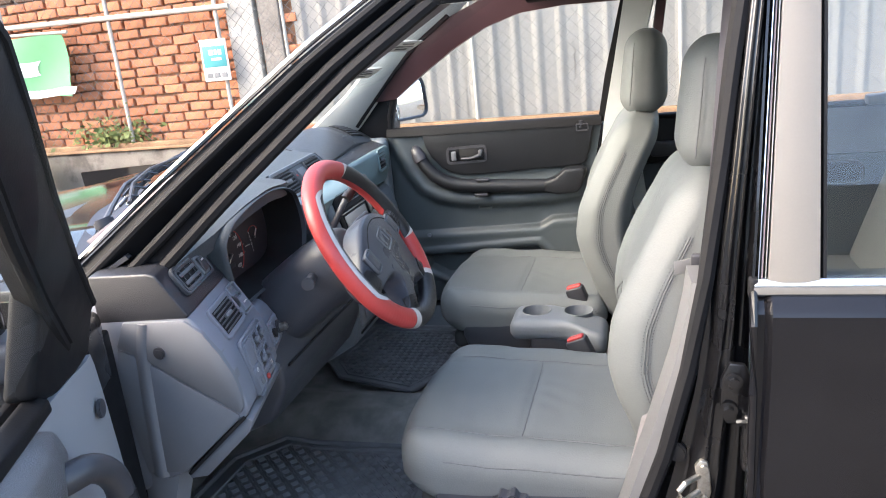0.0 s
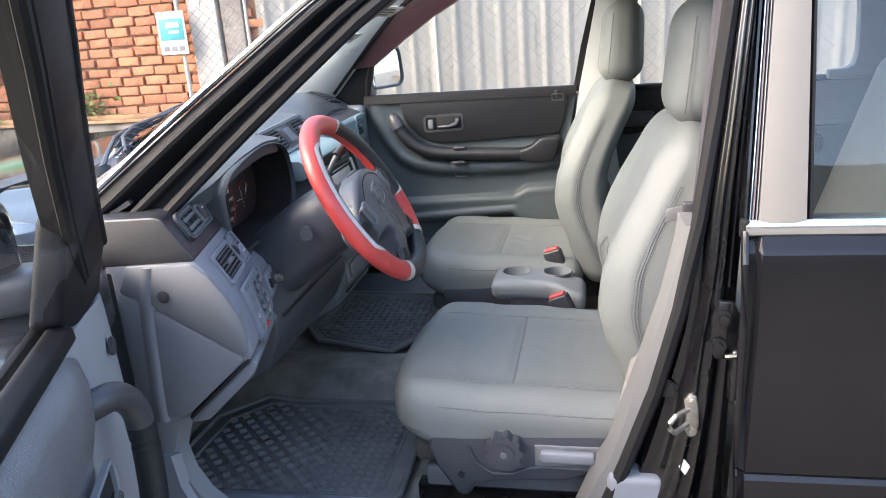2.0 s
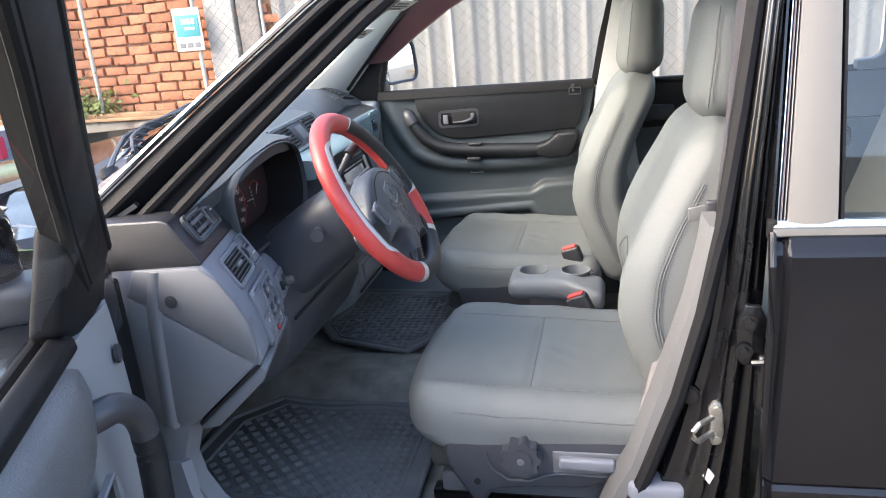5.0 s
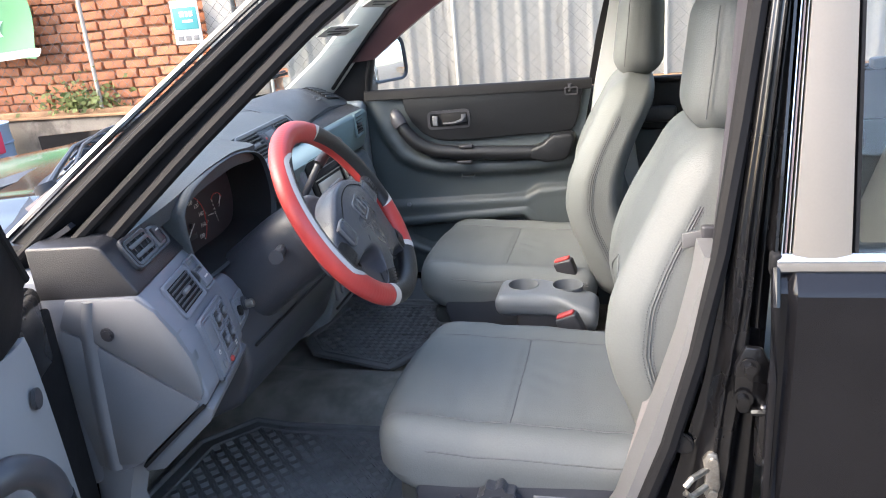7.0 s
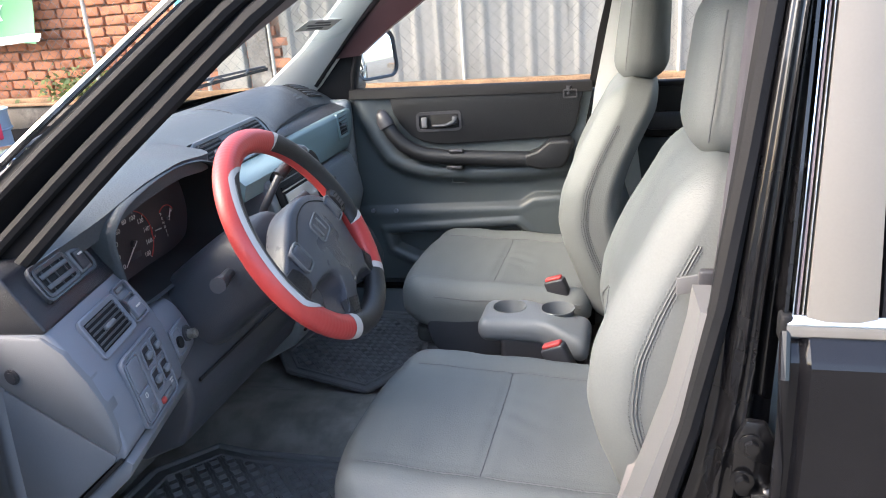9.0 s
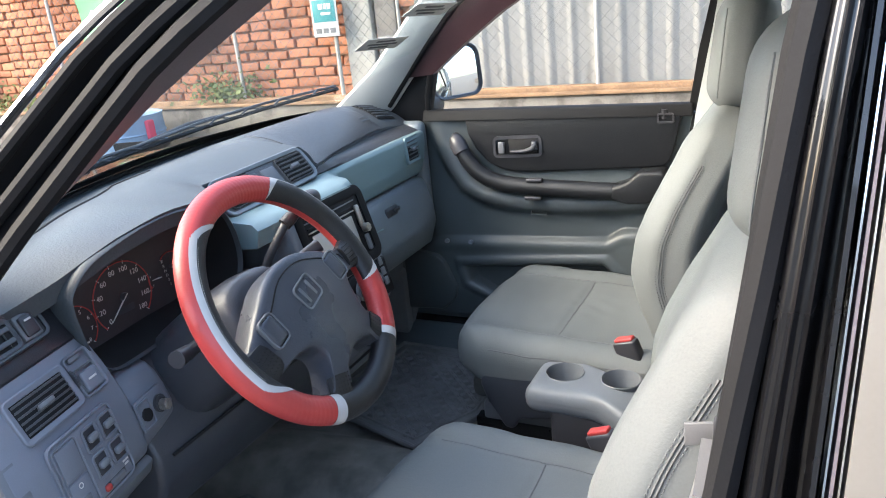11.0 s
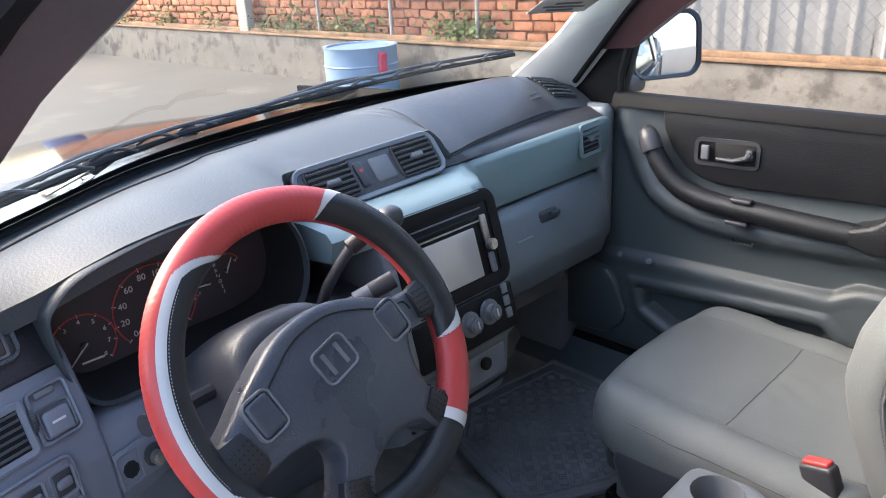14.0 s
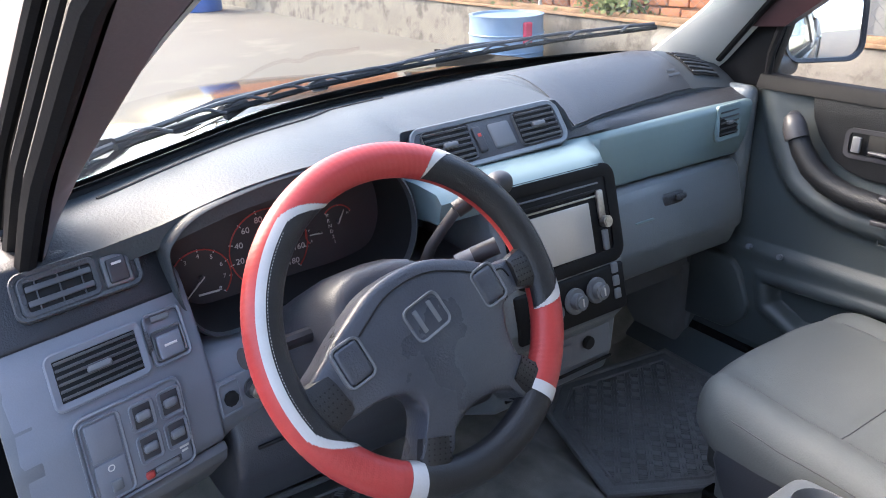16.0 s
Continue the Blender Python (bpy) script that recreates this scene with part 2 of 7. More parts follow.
M = {}
M["leather"] = surface("grey_leatherette", (0.1365, 0.1467, 0.1437, 1), 0.58, spec=0.35, vary=0.07, scale=5, grain=330, bump=0.26)
M["leather_seam"] = surface("seam_thread", (0.11, 0.115, 0.115, 1), 0.7, vary=0.1, bump=0)
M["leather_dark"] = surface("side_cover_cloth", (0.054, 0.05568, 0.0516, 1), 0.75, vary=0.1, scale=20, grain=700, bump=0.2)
M["dash"] = surface("dash_vinyl", (0.1588, 0.1804, 0.1969, 1), 0.34, spec=0.6, vary=0.11, scale=7, grain=340, bump=0.34)
M["dash_top"] = surface("dash_top_vinyl", (0.05616, 0.06474, 0.07176, 1), 0.5, spec=0.4, vary=0.14, scale=6, grain=260, bump=0.3, spots=(5, 0.4, (0.10, 0.11, 0.118, 1), 0.35))
M["dash_dark"] = surface("dark_dash_vinyl", (0.052, 0.0546, 0.0598, 1), 0.38, vary=0.18, scale=9, grain=340, bump=0.6)
M["fascia"] = surface("blue_grey_fascia", (0.1848, 0.2598, 0.2688, 1), 0.36, vary=0.06, scale=6, grain=600, bump=0.06)
M["panel"] = surface("grey_plastic", (0.1623, 0.1733, 0.2008, 1), 0.5, vary=0.07, scale=8, grain=650, bump=0.1, spots=(9, 0.36, (0.26, 0.27, 0.29, 1), 0.25))
M["end_panel"] = surface("grey_end_plastic", (0.1386, 0.1452, 0.1584, 1), 0.5, vary=0.08, scale=8, grain=650, bump=0.1)
M["corner"] = surface("dark_grained_vinyl", (0.01764, 0.01862, 0.02254, 1), 0.42, vary=0.15, scale=9, grain=480, bump=0.4)
M["shroud"] = surface("slate_shroud_vinyl", (0.0464, 0.0496, 0.0592, 1), 0.4, vary=0.1, scale=9, grain=480, bump=0.3)
M["console"] = surface("slate_plastic", (0.1544, 0.1658, 0.1755, 1), 0.45, vary=0.1, scale=9, grain=600, bump=0.12)
# door_insert vinyl on the open door, its sky sheen put into a lighter colour
M["carbon"] = surface("carbon_vinyl_sky_sheen", (0.125, 0.124, 0.128, 1), 0.32, vary=0.12, scale=12, grain=420, bump=0.8)
M["panel_dark"] = surface("charcoal_plastic", (0.1424, 0.1485, 0.1584, 1), 0.5, vary=0.12, scale=10, grain=600, bump=0.12)
M["black_plastic"] = surface("black_plastic", (0.0416, 0.0416, 0.0468, 1), 0.4, vary=0.15, scale=14, grain=500, bump=0.1)
M["slat"] = surface("dark_slat_plastic", (0.07012, 0.07268, 0.07905, 1), 0.45, vary=0.1, bump=0)
# Black for dark trim, and for hollows whose shade is put into the colour
M["void"] = surface("matt_black_hollow_shade", (0.006, 0.006, 0.0065, 1), 0.8, vary=0.1, bump=0)
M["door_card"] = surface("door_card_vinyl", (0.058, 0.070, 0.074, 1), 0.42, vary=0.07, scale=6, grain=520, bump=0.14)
# Same trim as door_card; the open door's extra daylight is in the paler colour
M["card_daylit"] = surface("daylit_card_vinyl", (0.27, 0.28, 0.295, 1), 0.5, vary=0.06, scale=8, grain=600, bump=0.12)
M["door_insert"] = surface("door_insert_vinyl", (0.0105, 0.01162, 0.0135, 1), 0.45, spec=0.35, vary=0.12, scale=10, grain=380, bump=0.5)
M["pillar"] = surface("pillar_trim", (0.462, 0.484, 0.473, 1), 0.62, vary=0.06, scale=8, grain=700, bump=0.15)
M["headliner"] = surface("headliner_cloth", (0.627, 0.627, 0.589, 1), 0.9, vary=0.06, scale=10, grain=900, bump=0.3)
M["paint"] = surface("black_paint", (0.0075, 0.0075, 0.009, 1), 0.10, vary=0.2, scale=6, grain=60, bump=0.0, coat=0.0, spots=(22, 0.30, (0.03, 0.028, 0.026, 1), 0.10), rough_vary=0.06, spec=0.4)
M["jamb"] = surface("black_jamb_paint", (0.006, 0.006, 0.007, 1), 0.28, vary=0.3, scale=9, grain=80, bump=0.05, coat=0.7, spec=0.3, spots=(14, 0.35, (0.06, 0.055, 0.05, 1), 0.14))
M["frame_maroon"] = surface("door_frame_paint", (0.05, 0.022, 0.024, 1), 0.4, vary=0.15, scale=8, bump=0.03)
M["frame_mauve"] = surface("mauve_frame_paint", (0.136, 0.1152, 0.1248, 1), 0.45, vary=0.12, scale=8, bump=0.03)
M["frame_black"] = surface("satin_black_frame", (0.008, 0.008, 0.009, 1), 0.55, spec=0.18, vary=0.2, scale=20, grain=300, bump=0.1)
M["upper_trim"] = surface("dark_plum_trim", (0.055, 0.052, 0.062, 1), 0.5, vary=0.08, scale=8, grain=600, bump=0.1)
M["post_trim"] = surface("grey_post_trim", (0.1224, 0.1224, 0.1238, 1), 0.55, vary=0.07, scale=8, grain=650, bump=0.12)
M["rubber"] = surface("seal_rubber", (0.009, 0.009, 0.010, 1), 0.7, spec=0.25, vary=0.2, scale=20, grain=300, bump=0.15)
M["chrome"] = surface("chrome", (0.78, 0.79, 0.80, 1), 0.12, 1.0, vary=0.04, scale=20, bump=0, rough_vary=0.06)
# Polished pillar plate: its cream reflection and dots are put into the colour
M["steel"] = surface("plate_cream_reflection", (0.15824, 0.1472, 0.129536, 1), 0.35, 0.0, vary=0.04, scale=5, bump=0, spots=(70, 0.2, (0.3, 0.28, 0.25, 1), 0.5), rough_vary=0.05)
M["zinc"] = surface("zinc_plate", (0.42, 0.40, 0.36, 1), 0.38, 0.9, vary=0.25, scale=40, bump=0.1)
M["carpet"] = surface("grey_carpet", (0.2268, 0.2173, 0.196, 1), 0.95, vary=0.35, scale=14, grain=600, bump=0.9, spots=(5, 0.42, (0.10, 0.098, 0.09, 1), 0.4))
M["mat"] = surface("mat_rubber", (0.1344, 0.136, 0.136, 1), 0.78, vary=0.2, scale=10, grain=300, bump=0.2, spots=(4.5, 0.4, (0.10, 0.095, 0.085, 1), 0.3))
M["red"] = surface("red_leatherette", (0.48, 0.054, 0.050, 1), 0.36, vary=0.06, scale=14, grain=500, bump=0.12)
M["white"] = surface("white_leatherette", (0.52, 0.51, 0.50, 1), 0.45, vary=0.06, scale=20, grain=400, bump=0.08)
M["blackl"] = surface("black_leatherette", (0.018, 0.018, 0.02, 1), 0.42, vary=0.15, scale=18, grain=520, bump=0.3)
M["hub"] = surface("wheel_hub_vinyl", (0.05738, 0.06247, 0.0765, 1), 0.30, vary=0.12, scale=16, grain=380, bump=0.34)
# The blank screen's pale beige reflection is put into its base colour
M["screen"] = surface("display_glass_reflection", (0.42, 0.39, 0.35, 1), 0.16, vary=0.03, scale=4, bump=0, coat=1.0)
M["dial_red"] = surface("dial_red", (0.42, 0.05, 0.04, 1), 0.6, vary=0.02, bump=0)
M["dial_white"] = surface("dial_white", (0.55, 0.53, 0.50, 1), 0.6, vary=0.02, bump=0)
M["dial"] = surface("dial_face", (0.042, 0.034, 0.036, 1), 0.55, vary=0.1, bump=0)
M["belt"] = surface("belt_webbing", (0.20, 0.185, 0.185, 1), 0.85, vary=0.08, scale=30, grain=900, bump=0.5)
M["mirror"] = surface("mirror_silvering", (0.9, 0.9, 0.9, 1), 0.03, 1.0, vary=0.0, bump=0, rough_vary=0.01)
M["paper"] = surface("sticker_paper", (0.576, 0.576, 0.56, 1), 0.7, vary=0.12, scale=40, bump=0)
M["ink"] = surface("dark_ink", (0.14, 0.145, 0.15, 1), 0.7, vary=0.1, bump=0)
M["glass"] = glass("window_glass")
M["tint_glass"] = glass("rear_window_glass", (0.80, 0.83, 0.82), face=0.06)
M["screen_glass"] = glass("windscreen_glass", (0.90, 0.95, 0.93), 0.8)
# outside
M["concrete"] = surface("yard_concrete", (0.1212, 0.1099, 0.092, 1), 0.9, vary=0.12, scale=0.9, grain=60, bump=0.3, spots=(0.55, 0.45, (0.22, 0.198, 0.165, 1), 0.5))
M["lowwall"] = surface("stained_plaster", (0.1668, 0.1478, 0.1239, 1), 0.92, vary=0.2, scale=2.2, grain=70, bump=0.6, spots=(3.4, 0.50, (0.07, 0.06, 0.05, 1), 0.9))
M["brick"] = surface("clay_brick", (0.432, 0.176, 0.092, 1), 0.9, vary=0.16, scale=9, grain=120, bump=0.8, spots=(4.0, 0.36, (0.25, 0.16, 0.11, 1), 0.6), per_piece=0.22)
# Darker, browner brick for the courses above the rail
M["dark_brick"] = surface("dark_brown_brick", (0.11, 0.07, 0.05, 1), 0.95, vary=0.25, scale=6, grain=110, bump=0.8, spots=(3.0, 0.4, (0.05, 0.045, 0.035, 1), 0.7), per_piece=0.25)
M["mortar"] = surface("dark_mortar", (0.272, 0.148, 0.088, 1), 0.95, vary=0.3, scale=8, grain=90, bump=0.7)
M["sheetmetal"] = surface("galvanised_sheet", (0.2257, 0.2209, 0.212, 1), 0.55, 0.0, vary=0.08, scale=2.5, grain=40, bump=0.08, spots=(3.2, 0.33, (0.50, 0.44, 0.36, 1), 0.5))
M["wire"] = surface("fence_wire", (0.20, 0.20, 0.195, 1), 0.6, 0.2, vary=0.2, scale=9, bump=0)
M["rust"] = surface("rusty_rail", (0.272, 0.16, 0.088, 1), 0.85, vary=0.35, scale=4, grain=80, bump=0.4)
M["whitepaint"] = surface("weathered_white_paint", (0.4, 0.376, 0.336, 1), 0.75, vary=0.1, scale=3, grain=60, bump=0.25, spots=(2.5, 0.38, (0.30, 0.26, 0.22, 1), 0.7))
M["darkconc"] = surface("grimy_concrete", (0.22, 0.20, 0.18, 1), 0.95, vary=0.35, scale=3, grain=50, bump=0.6, spots=(3, 0.45, (0.07, 0.065, 0.06, 1), 0.8))
M["banner_green"] = surface("banner_green", (0.096, 0.288, 0.136, 1), 0.6, vary=0.1, scale=3, bump=0)
M["banner_pale"] = surface("banner_pale", (0.4, 0.456, 0.432, 1), 0.6, vary=0.05, scale=4, bump=0)
M["sign_teal"] = surface("sign_teal", (0.035, 0.23, 0.25, 1), 0.5, vary=0.05, bump=0)
M["blue"] = surface("blue_drum_plastic", (0.045, 0.13, 0.42, 1), 0.5, vary=0.12, scale=5, bump=0.05)
M["pale_blue"] = surface("faded_blue_cover", (0.192, 0.288, 0.416, 1), 0.6, vary=0.1, scale=5, bump=0.1)
M["redcloth"] = surface("red_cloth", (0.60, 0.04, 0.10, 1), 0.7, vary=0.1, bump=0)
M["leaf"] = surface("dry_green_leaf", (0.12, 0.15, 0.045, 1), 0.7, vary=0.3, scale=20, bump=0, per_piece=0.35)
M["cream"] = surface("cream_render", (0.5, 0.46, 0.4, 1), 0.9, vary=0.05, scale=1.2, grain=40, bump=0.2)

# ---- the yard ----
WY = 5.0


def ground_fn(u, v):
    return (u, v, 0.004 * noise.noise((u * 0.5, v * 0.5, 0)))


gx = [-400, -120, -50] + nums(-26, 8, 35) + [30, 120, 400]
gy = [-400, -120, -40] + nums(-14, 6, 21) + [20, 80, 400]
solo("ground", sheet(ground_fn, gx, gy), M["concrete"], "pale sandy concrete yard, dusty and worn", "ground", "structure")


def low_wall_fn(u, v):
    prof = ((0.0, 0.0), (0.03, 0.30), (0.035, 0.50), (0.06, 0.525), (0.24, 0.53), (0.26, 0.0))
    d, z = prof[v]
    j = 0.014 * noise.noise((u * 2.0, z * 5, 3)) + 0.008 * noise.noise((u * 7, z * 9, 1))
    return (u, WY - 0.06 + d + j, max(0, z + (0.018 * noise.noise((u * 3.1, 2, 0)) if z > 0.4 else 0)))


solo("wall_low", sheet(low_wall_fn, nums(-24, 9, 160), list(range(6))), M["lowwall"], "low stained plaster wall with dark weather streaks", "wall", "structure", sharp=50)

rail = thing("bottom_rail", "rusty steel rails lying along the low wall", "rail", (-6, WY, 0.53), kind="structure")
part("rail_bar", prism([(WY + 0.02, 0.545), (WY + 0.10, 0.545), (WY + 0.10, 0.60), (WY + 0.02, 0.60)], "x", -23, 8, 0.006), M["rust"], rail)
part("rail_bar", prism([(WY - 0.05, 0.528), (WY - 0.005, 0.528), (WY - 0.005, 0.556), (WY - 0.05, 0.556)], "x", -23, 8, 0.004), M["rust"], rail)

# corrugated sheets east of the pillar
def rib_fn(u, v):
    ph = (u / 0.205) % 1.0
    d = 0.018 * (1 - smooth_interp(ph, ((0, 0), (0.1, 1), (0.26, 1), (0.36, 0), (1.0, 0))))
    return (u, WY + 0.17 + d + 0.006 * noise.noise((u * 1.3, v, 0)), v)


fence = thing("corrugated_fence", "pale galvanised corrugated sheet fence", "fence", (0, WY + 0.2, 0.5), kind="structure")
x0 = -2.72
for w in (0.82, 0.82, 1.02, 0.82, 0.82, 1.02, 0.82, 0.82, 1.02):
    part("metal_sheet", sheet(rib_fn, nums(x0, x0 + w + 0.02, int(w / 0.02)), (0.50, 1.2, 2.0, 2.9), 0.0015), M["sheetmetal"], fence, sharp=60)
    x0 += w

# chain link in front, many thin zigzag wires
def chain(x_from, x_to, z_from, z_to, y, pitch=0.108, r=0.0029):
    verts, faces = [], []
    n = int((x_to - x_from) / (pitch / 2))
    rows = int((z_to - z_from) / (pitch * 0.5))
    for i in range(n):
        base = x_from + i * pitch / 2
        for k in range(rows):
            a = base + (pitch / 4 if (k + i) % 2 else -pitch / 4) * 1.04
            b = base + (-pitch / 4 if (k + i) % 2 else pitch / 4) * 1.04
            za, zb = z_from + k * pitch * 0.5, z_from + (k + 1) * pitch * 0.5
            s = len(verts)
            for xx, zz in ((a, za), (b, zb)):
                wob = 0.01 * noise.noise((xx * 1.5, zz * 1.5, 5))
                verts += [(xx - r, y + wob, zz), (xx, y + wob - r, zz), (xx + r, y + wob, zz), (xx, y + wob + r, zz)]
            faces += [(s, s + 1, s + 5, s + 4), (s + 1, s + 2, s + 6, s + 5), (s + 2, s + 3, s + 7, s + 6), (s + 3, s, s + 4, s + 7)]
    return shell(verts, faces, clean=False)


link_fence = thing("chain_link_fence", "thin galvanised chain-link fence on posts", "fence", (-1, WY + 0.05, 0.53), kind="structure")
tagged(part("wire_mesh", chain(-8.2, 6.0, 0.60, 2.7, WY + 0.055), M["wire"], link_fence), kind="stuff")
for px in (-7.32, -5.98, -4.68, -3.46, -2.76, -0.95, 0.85, 2.6):
    part("fence_post", tube([(px, WY + 0.04, 0.56), (px, WY + 0.04, 2.75)], 0.020 if px < -3.3 else 0.016, 10), M["whitepaint"], link_fence)
part("top_rail", tube([(-8.2, WY + 0.02, 1.90), (-5.7, WY + 0.02, 1.875), (-3.3, WY + 0.02, 1.845)], 0.026, 8), M["whitepaint"], link_fence)
part("fence_post", rbox((-9.0, WY + 0.05, 1.55), (0.22, 0.12, 2.1), 0.01), M["whitepaint"], link_fence, "thick white concrete post")

# pillars between brick and sheet metal
pil = thing("gate_pillar", "weathered white masonry pillar with grime", "pillar", (-3.2, WY + 0.2, 0.5), kind="structure")
part("white_face", rbox((-3.24, WY + 0.21, 1.65), (0.30, 0.22, 2.3), 0.012, 2, 8), M["whitepaint"], pil)
part("dark_side", rbox((-2.95, WY + 0.22, 1.65), (0.22, 0.18, 2.3), 0.012, 2, 8), M["darkconc"], pil)

# banner and sign
ban = thing("banner", "green and white printed banner on a stick", "banner", (-5.95, WY, 1.2))


def ban_fn(u, v):
    return (-6.78 + 1.56 * u + 0.02 * math.sin(v * 5), WY - 0.03 + 0.02 * math.sin(u * 7 + v * 3), 1.80 - 0.62 * v - 0.05 * u + 0.012 * math.sin(u * 9))


part("cloth", sheet(ban_fn, nums(0, 1, 30), nums(0, 1, 14), 0.002), M["banner_green"], ban)
for u0, u1, v0, v1 in ((0.08, 0.50, 0.25, 0.52), (0.42, 0.80, 0.38, 0.62), (0.02, 1.0, 0.86, 0.99), (0.06, 0.40, 0.66, 0.86)):
    part("print_patch", sheet(lambda u, v: Vector(ban_fn(u + 0.05 * math.sin(9 * v), v + 0.03 * math.sin(u * 11))) + Vector((0, -0.006, 0)), nums(u0, u1, 10), nums(v0, v1, 6), 0.001), M["banner_pale"], ban)
part("stick", tube([(-6.85, WY - 0.02, 1.825), (-5.15, WY - 0.02, 1.775)], 0.016, 8), M["whitepaint"], ban)

sign = thing("notice_sign", "small white and teal notice board on a post", "sign", (-3.52, WY, 1.35))
part("board", rbox((-3.52, WY - 0.012, 1.355), (0.29, 0.01, 0.40), 0.004), M["white"], sign)
part("teal_field", rbox((-3.52, WY - 0.019, 1.39), (0.25, 0.003, 0.20), 0.001), M["sign_teal"], sign)
for bx, bz, bw, bh in ((-3.55, 1.43, 0.05, 0.05), (-3.50, 1.43, 0.03, 0.05), (-3.455, 1.43, 0.04, 0.05), (-3.50, 1.365, 0.11, 0.025)):
    part("bar", rbox((bx, WY - 0.022, bz), (bw, 0.003, bh), 0.001), M["white"], sign)
for k in range(3):
    part("bar", rbox((-3.60 + 0.08 * k, WY - 0.019, 1.21), (0.06, 0.003, 0.045), 0.001), M["ink"], sign)
part("small_plate", rbox((-3.30, WY + 0.095, 1.60), (0.10, 0.006, 0.09), 0.002), M["white"], sign)

# drums
def drum(at, r, h, mat, label):
    d = thing("drum", label, "drum", at)
    prof = [(0, 0.0), (r * 0.96, 0.0), (r, 0.03), (r * 0.985, h * 0.32), (r * 1.02, h * 0.34), (r * 0.985, h * 0.36), (r * 0.985, h * 0.64), (r * 1.02, h * 0.66), (r * 0.985, h * 0.68), (r * 0.97, h - 0.03), (r * 1.0, h), (r * 0.9, h), (r * 0.88, h - 0.02), (0, h - 0.02)]
    rings = [[(at[0] + q * math.cos(2 * math.pi * k / 28), at[1] + q * math.sin(2 * math.pi * k / 28), at[2] + z) for k in range(28)] for q, z in prof if q > 0]
    part("body", loft(rings), mat, d)
    return d


d1 = drum((-15.0, 4.1, 0), 0.42, 0.95, M["blue"], "deep blue plastic drum standing in the yard")
d2 = drum((-5.84, 4.45, 0), 0.40, 0.56, M["pale_blue"], "low faded blue tub beside the plaster wall")
for sx in (-0.39, 0.39):
    part("handle_rag", rbox((-5.84 + sx * 1.04, 4.40, 0.40), (0.05, 0.10, 0.22), 0.02, 3), M["redcloth"], d2, "bright red rag tied to the rim")

# weeds along the wall
random.seed(4)
def weeds(n, xs, zc, spread, size):
    verts, faces = [], []
    for _ in range(n):
        cx, cz, cy = random.choice(xs) + random.gauss(0, spread), zc + abs(random.gauss(0, spread * 0.6)), WY + 0.10 + random.uniform(-0.12, 0.05)
        a, t, L = random.uniform(0, 6.28), random.uniform(-0.9, 0.9), size * random.uniform(0.5, 1.3)
        d = Vector((math.cos(a), math.sin(a) * 0.6, math.sin(t))).normalized() * L
        s = d.cross(Vector((0.3, 1, 0.2))).normalized() * L * 0.28
        p = Vector((cx, cy, cz))
        k = len(verts)
        verts += [p, p + d * 0.5 + s, p + d, p + d * 0.5 - s]
        faces.append((k, k + 1, k + 2, k + 3))
    return shell(verts, faces, clean=False)


solo("weeds", weeds(1500, [-4.9, -4.95, -5.0, -6.4, -6.9, -7.7, -8.2, -8.6, -10, -11.5, -13], 0.58, 0.22, 0.07), M["leaf"], "dry green weeds sprouting on the wall ledge", "weeds", "stuff")

# ---- the car's body ----
XW = ((-0.80, -0.36), (-0.70, -0.40), (-0.56, -0.49), (-0.27, -0.66), (0.0, -0.725), (0.25, -0.755), (0.5, -0.74), (0.68, -0.66), (0.80, -0.56))


def wx(y):
    return curve_interp(y, XW)


body = thing("car", "black off-road car body shell, dusty and open at the driver's door", "car", (0.4, 0, 0))


def hood_fn(u, v):
    y = -0.78 + 1.56 * u
    x = (wx(y) - 0.10) * (1 - v) + (-1.80 + 0.25 * (2 * u - 1) ** 2) * v
    z = 1.085 - 0.10 * v ** 1.6 - 0.10 * v * (2 * u - 1) ** 2 - 0.05 * abs(2 * u - 1) ** 6 + 0.012 * math.exp(-((abs(2 * u - 1) - 0.62) / 0.05) ** 2)
    return (x, y, z)


part("hood", sheet(hood_fn, nums(0, 1, 41), nums(0, 1, 20), 0.012), M["paint"], body, "glossy black bonnet mirroring the brick wall")
part("cowl", sheet(lambda u, v: (wx(-0.78 + 1.56 * u) - 0.13 + 0.16 * v, -0.78 + 1.56 * u, 1.09 + 0.025 * v - 0.02 * math.sin(v * math.pi)), nums(0, 1, 41), nums(0, 1, 6), 0.008), M["black_plastic"], body, "black plastic cowl under the windscreen")
part("fender", sheet(lambda u, v: (-0.45 - 1.3 * u, -0.86 - 0.02 * math.sin(v * 3) + 0.06 * u * u, 1.06 - 0.05 * u - 0.75 * v), nums(0, 1, 14), nums(0, 1, 10), 0.01), M["paint"], body)
part("fender", sheet(lambda u, v: (-0.45 - 1.3 * u, 0.86 + 0.02 * math.sin(v * 3) - 0.06 * u * u, 1.06 - 0.05 * u - 0.75 * v), nums(0, 1, 14), nums(0, 1, 10), 0.01), M["paint"], body)
part("front_panel", prism([(-1.78, 0.30), (-1.70, 0.92), (-1.62, 0.92), (-1.66, 0.30)], "y", -0.74, 0.74, 0.03), M["paint"], body)


def along(pts, off=(0, 0, 0)):
    return [Vector(p) + Vector(off) for p in pts]


# near screen pillar: outer edge, door edge and screen edge
PO = [(-0.53, -0.775, 1.035), (-0.25, -0.75, 1.235), (0.02, -0.705, 1.425), (0.20, -0.63, 1.545)]
PD = [(-0.335, -0.765, 1.04), (-0.113, -0.743, 1.225), (0.118, -0.702, 1.41), (0.31, -0.617, 1.545)]
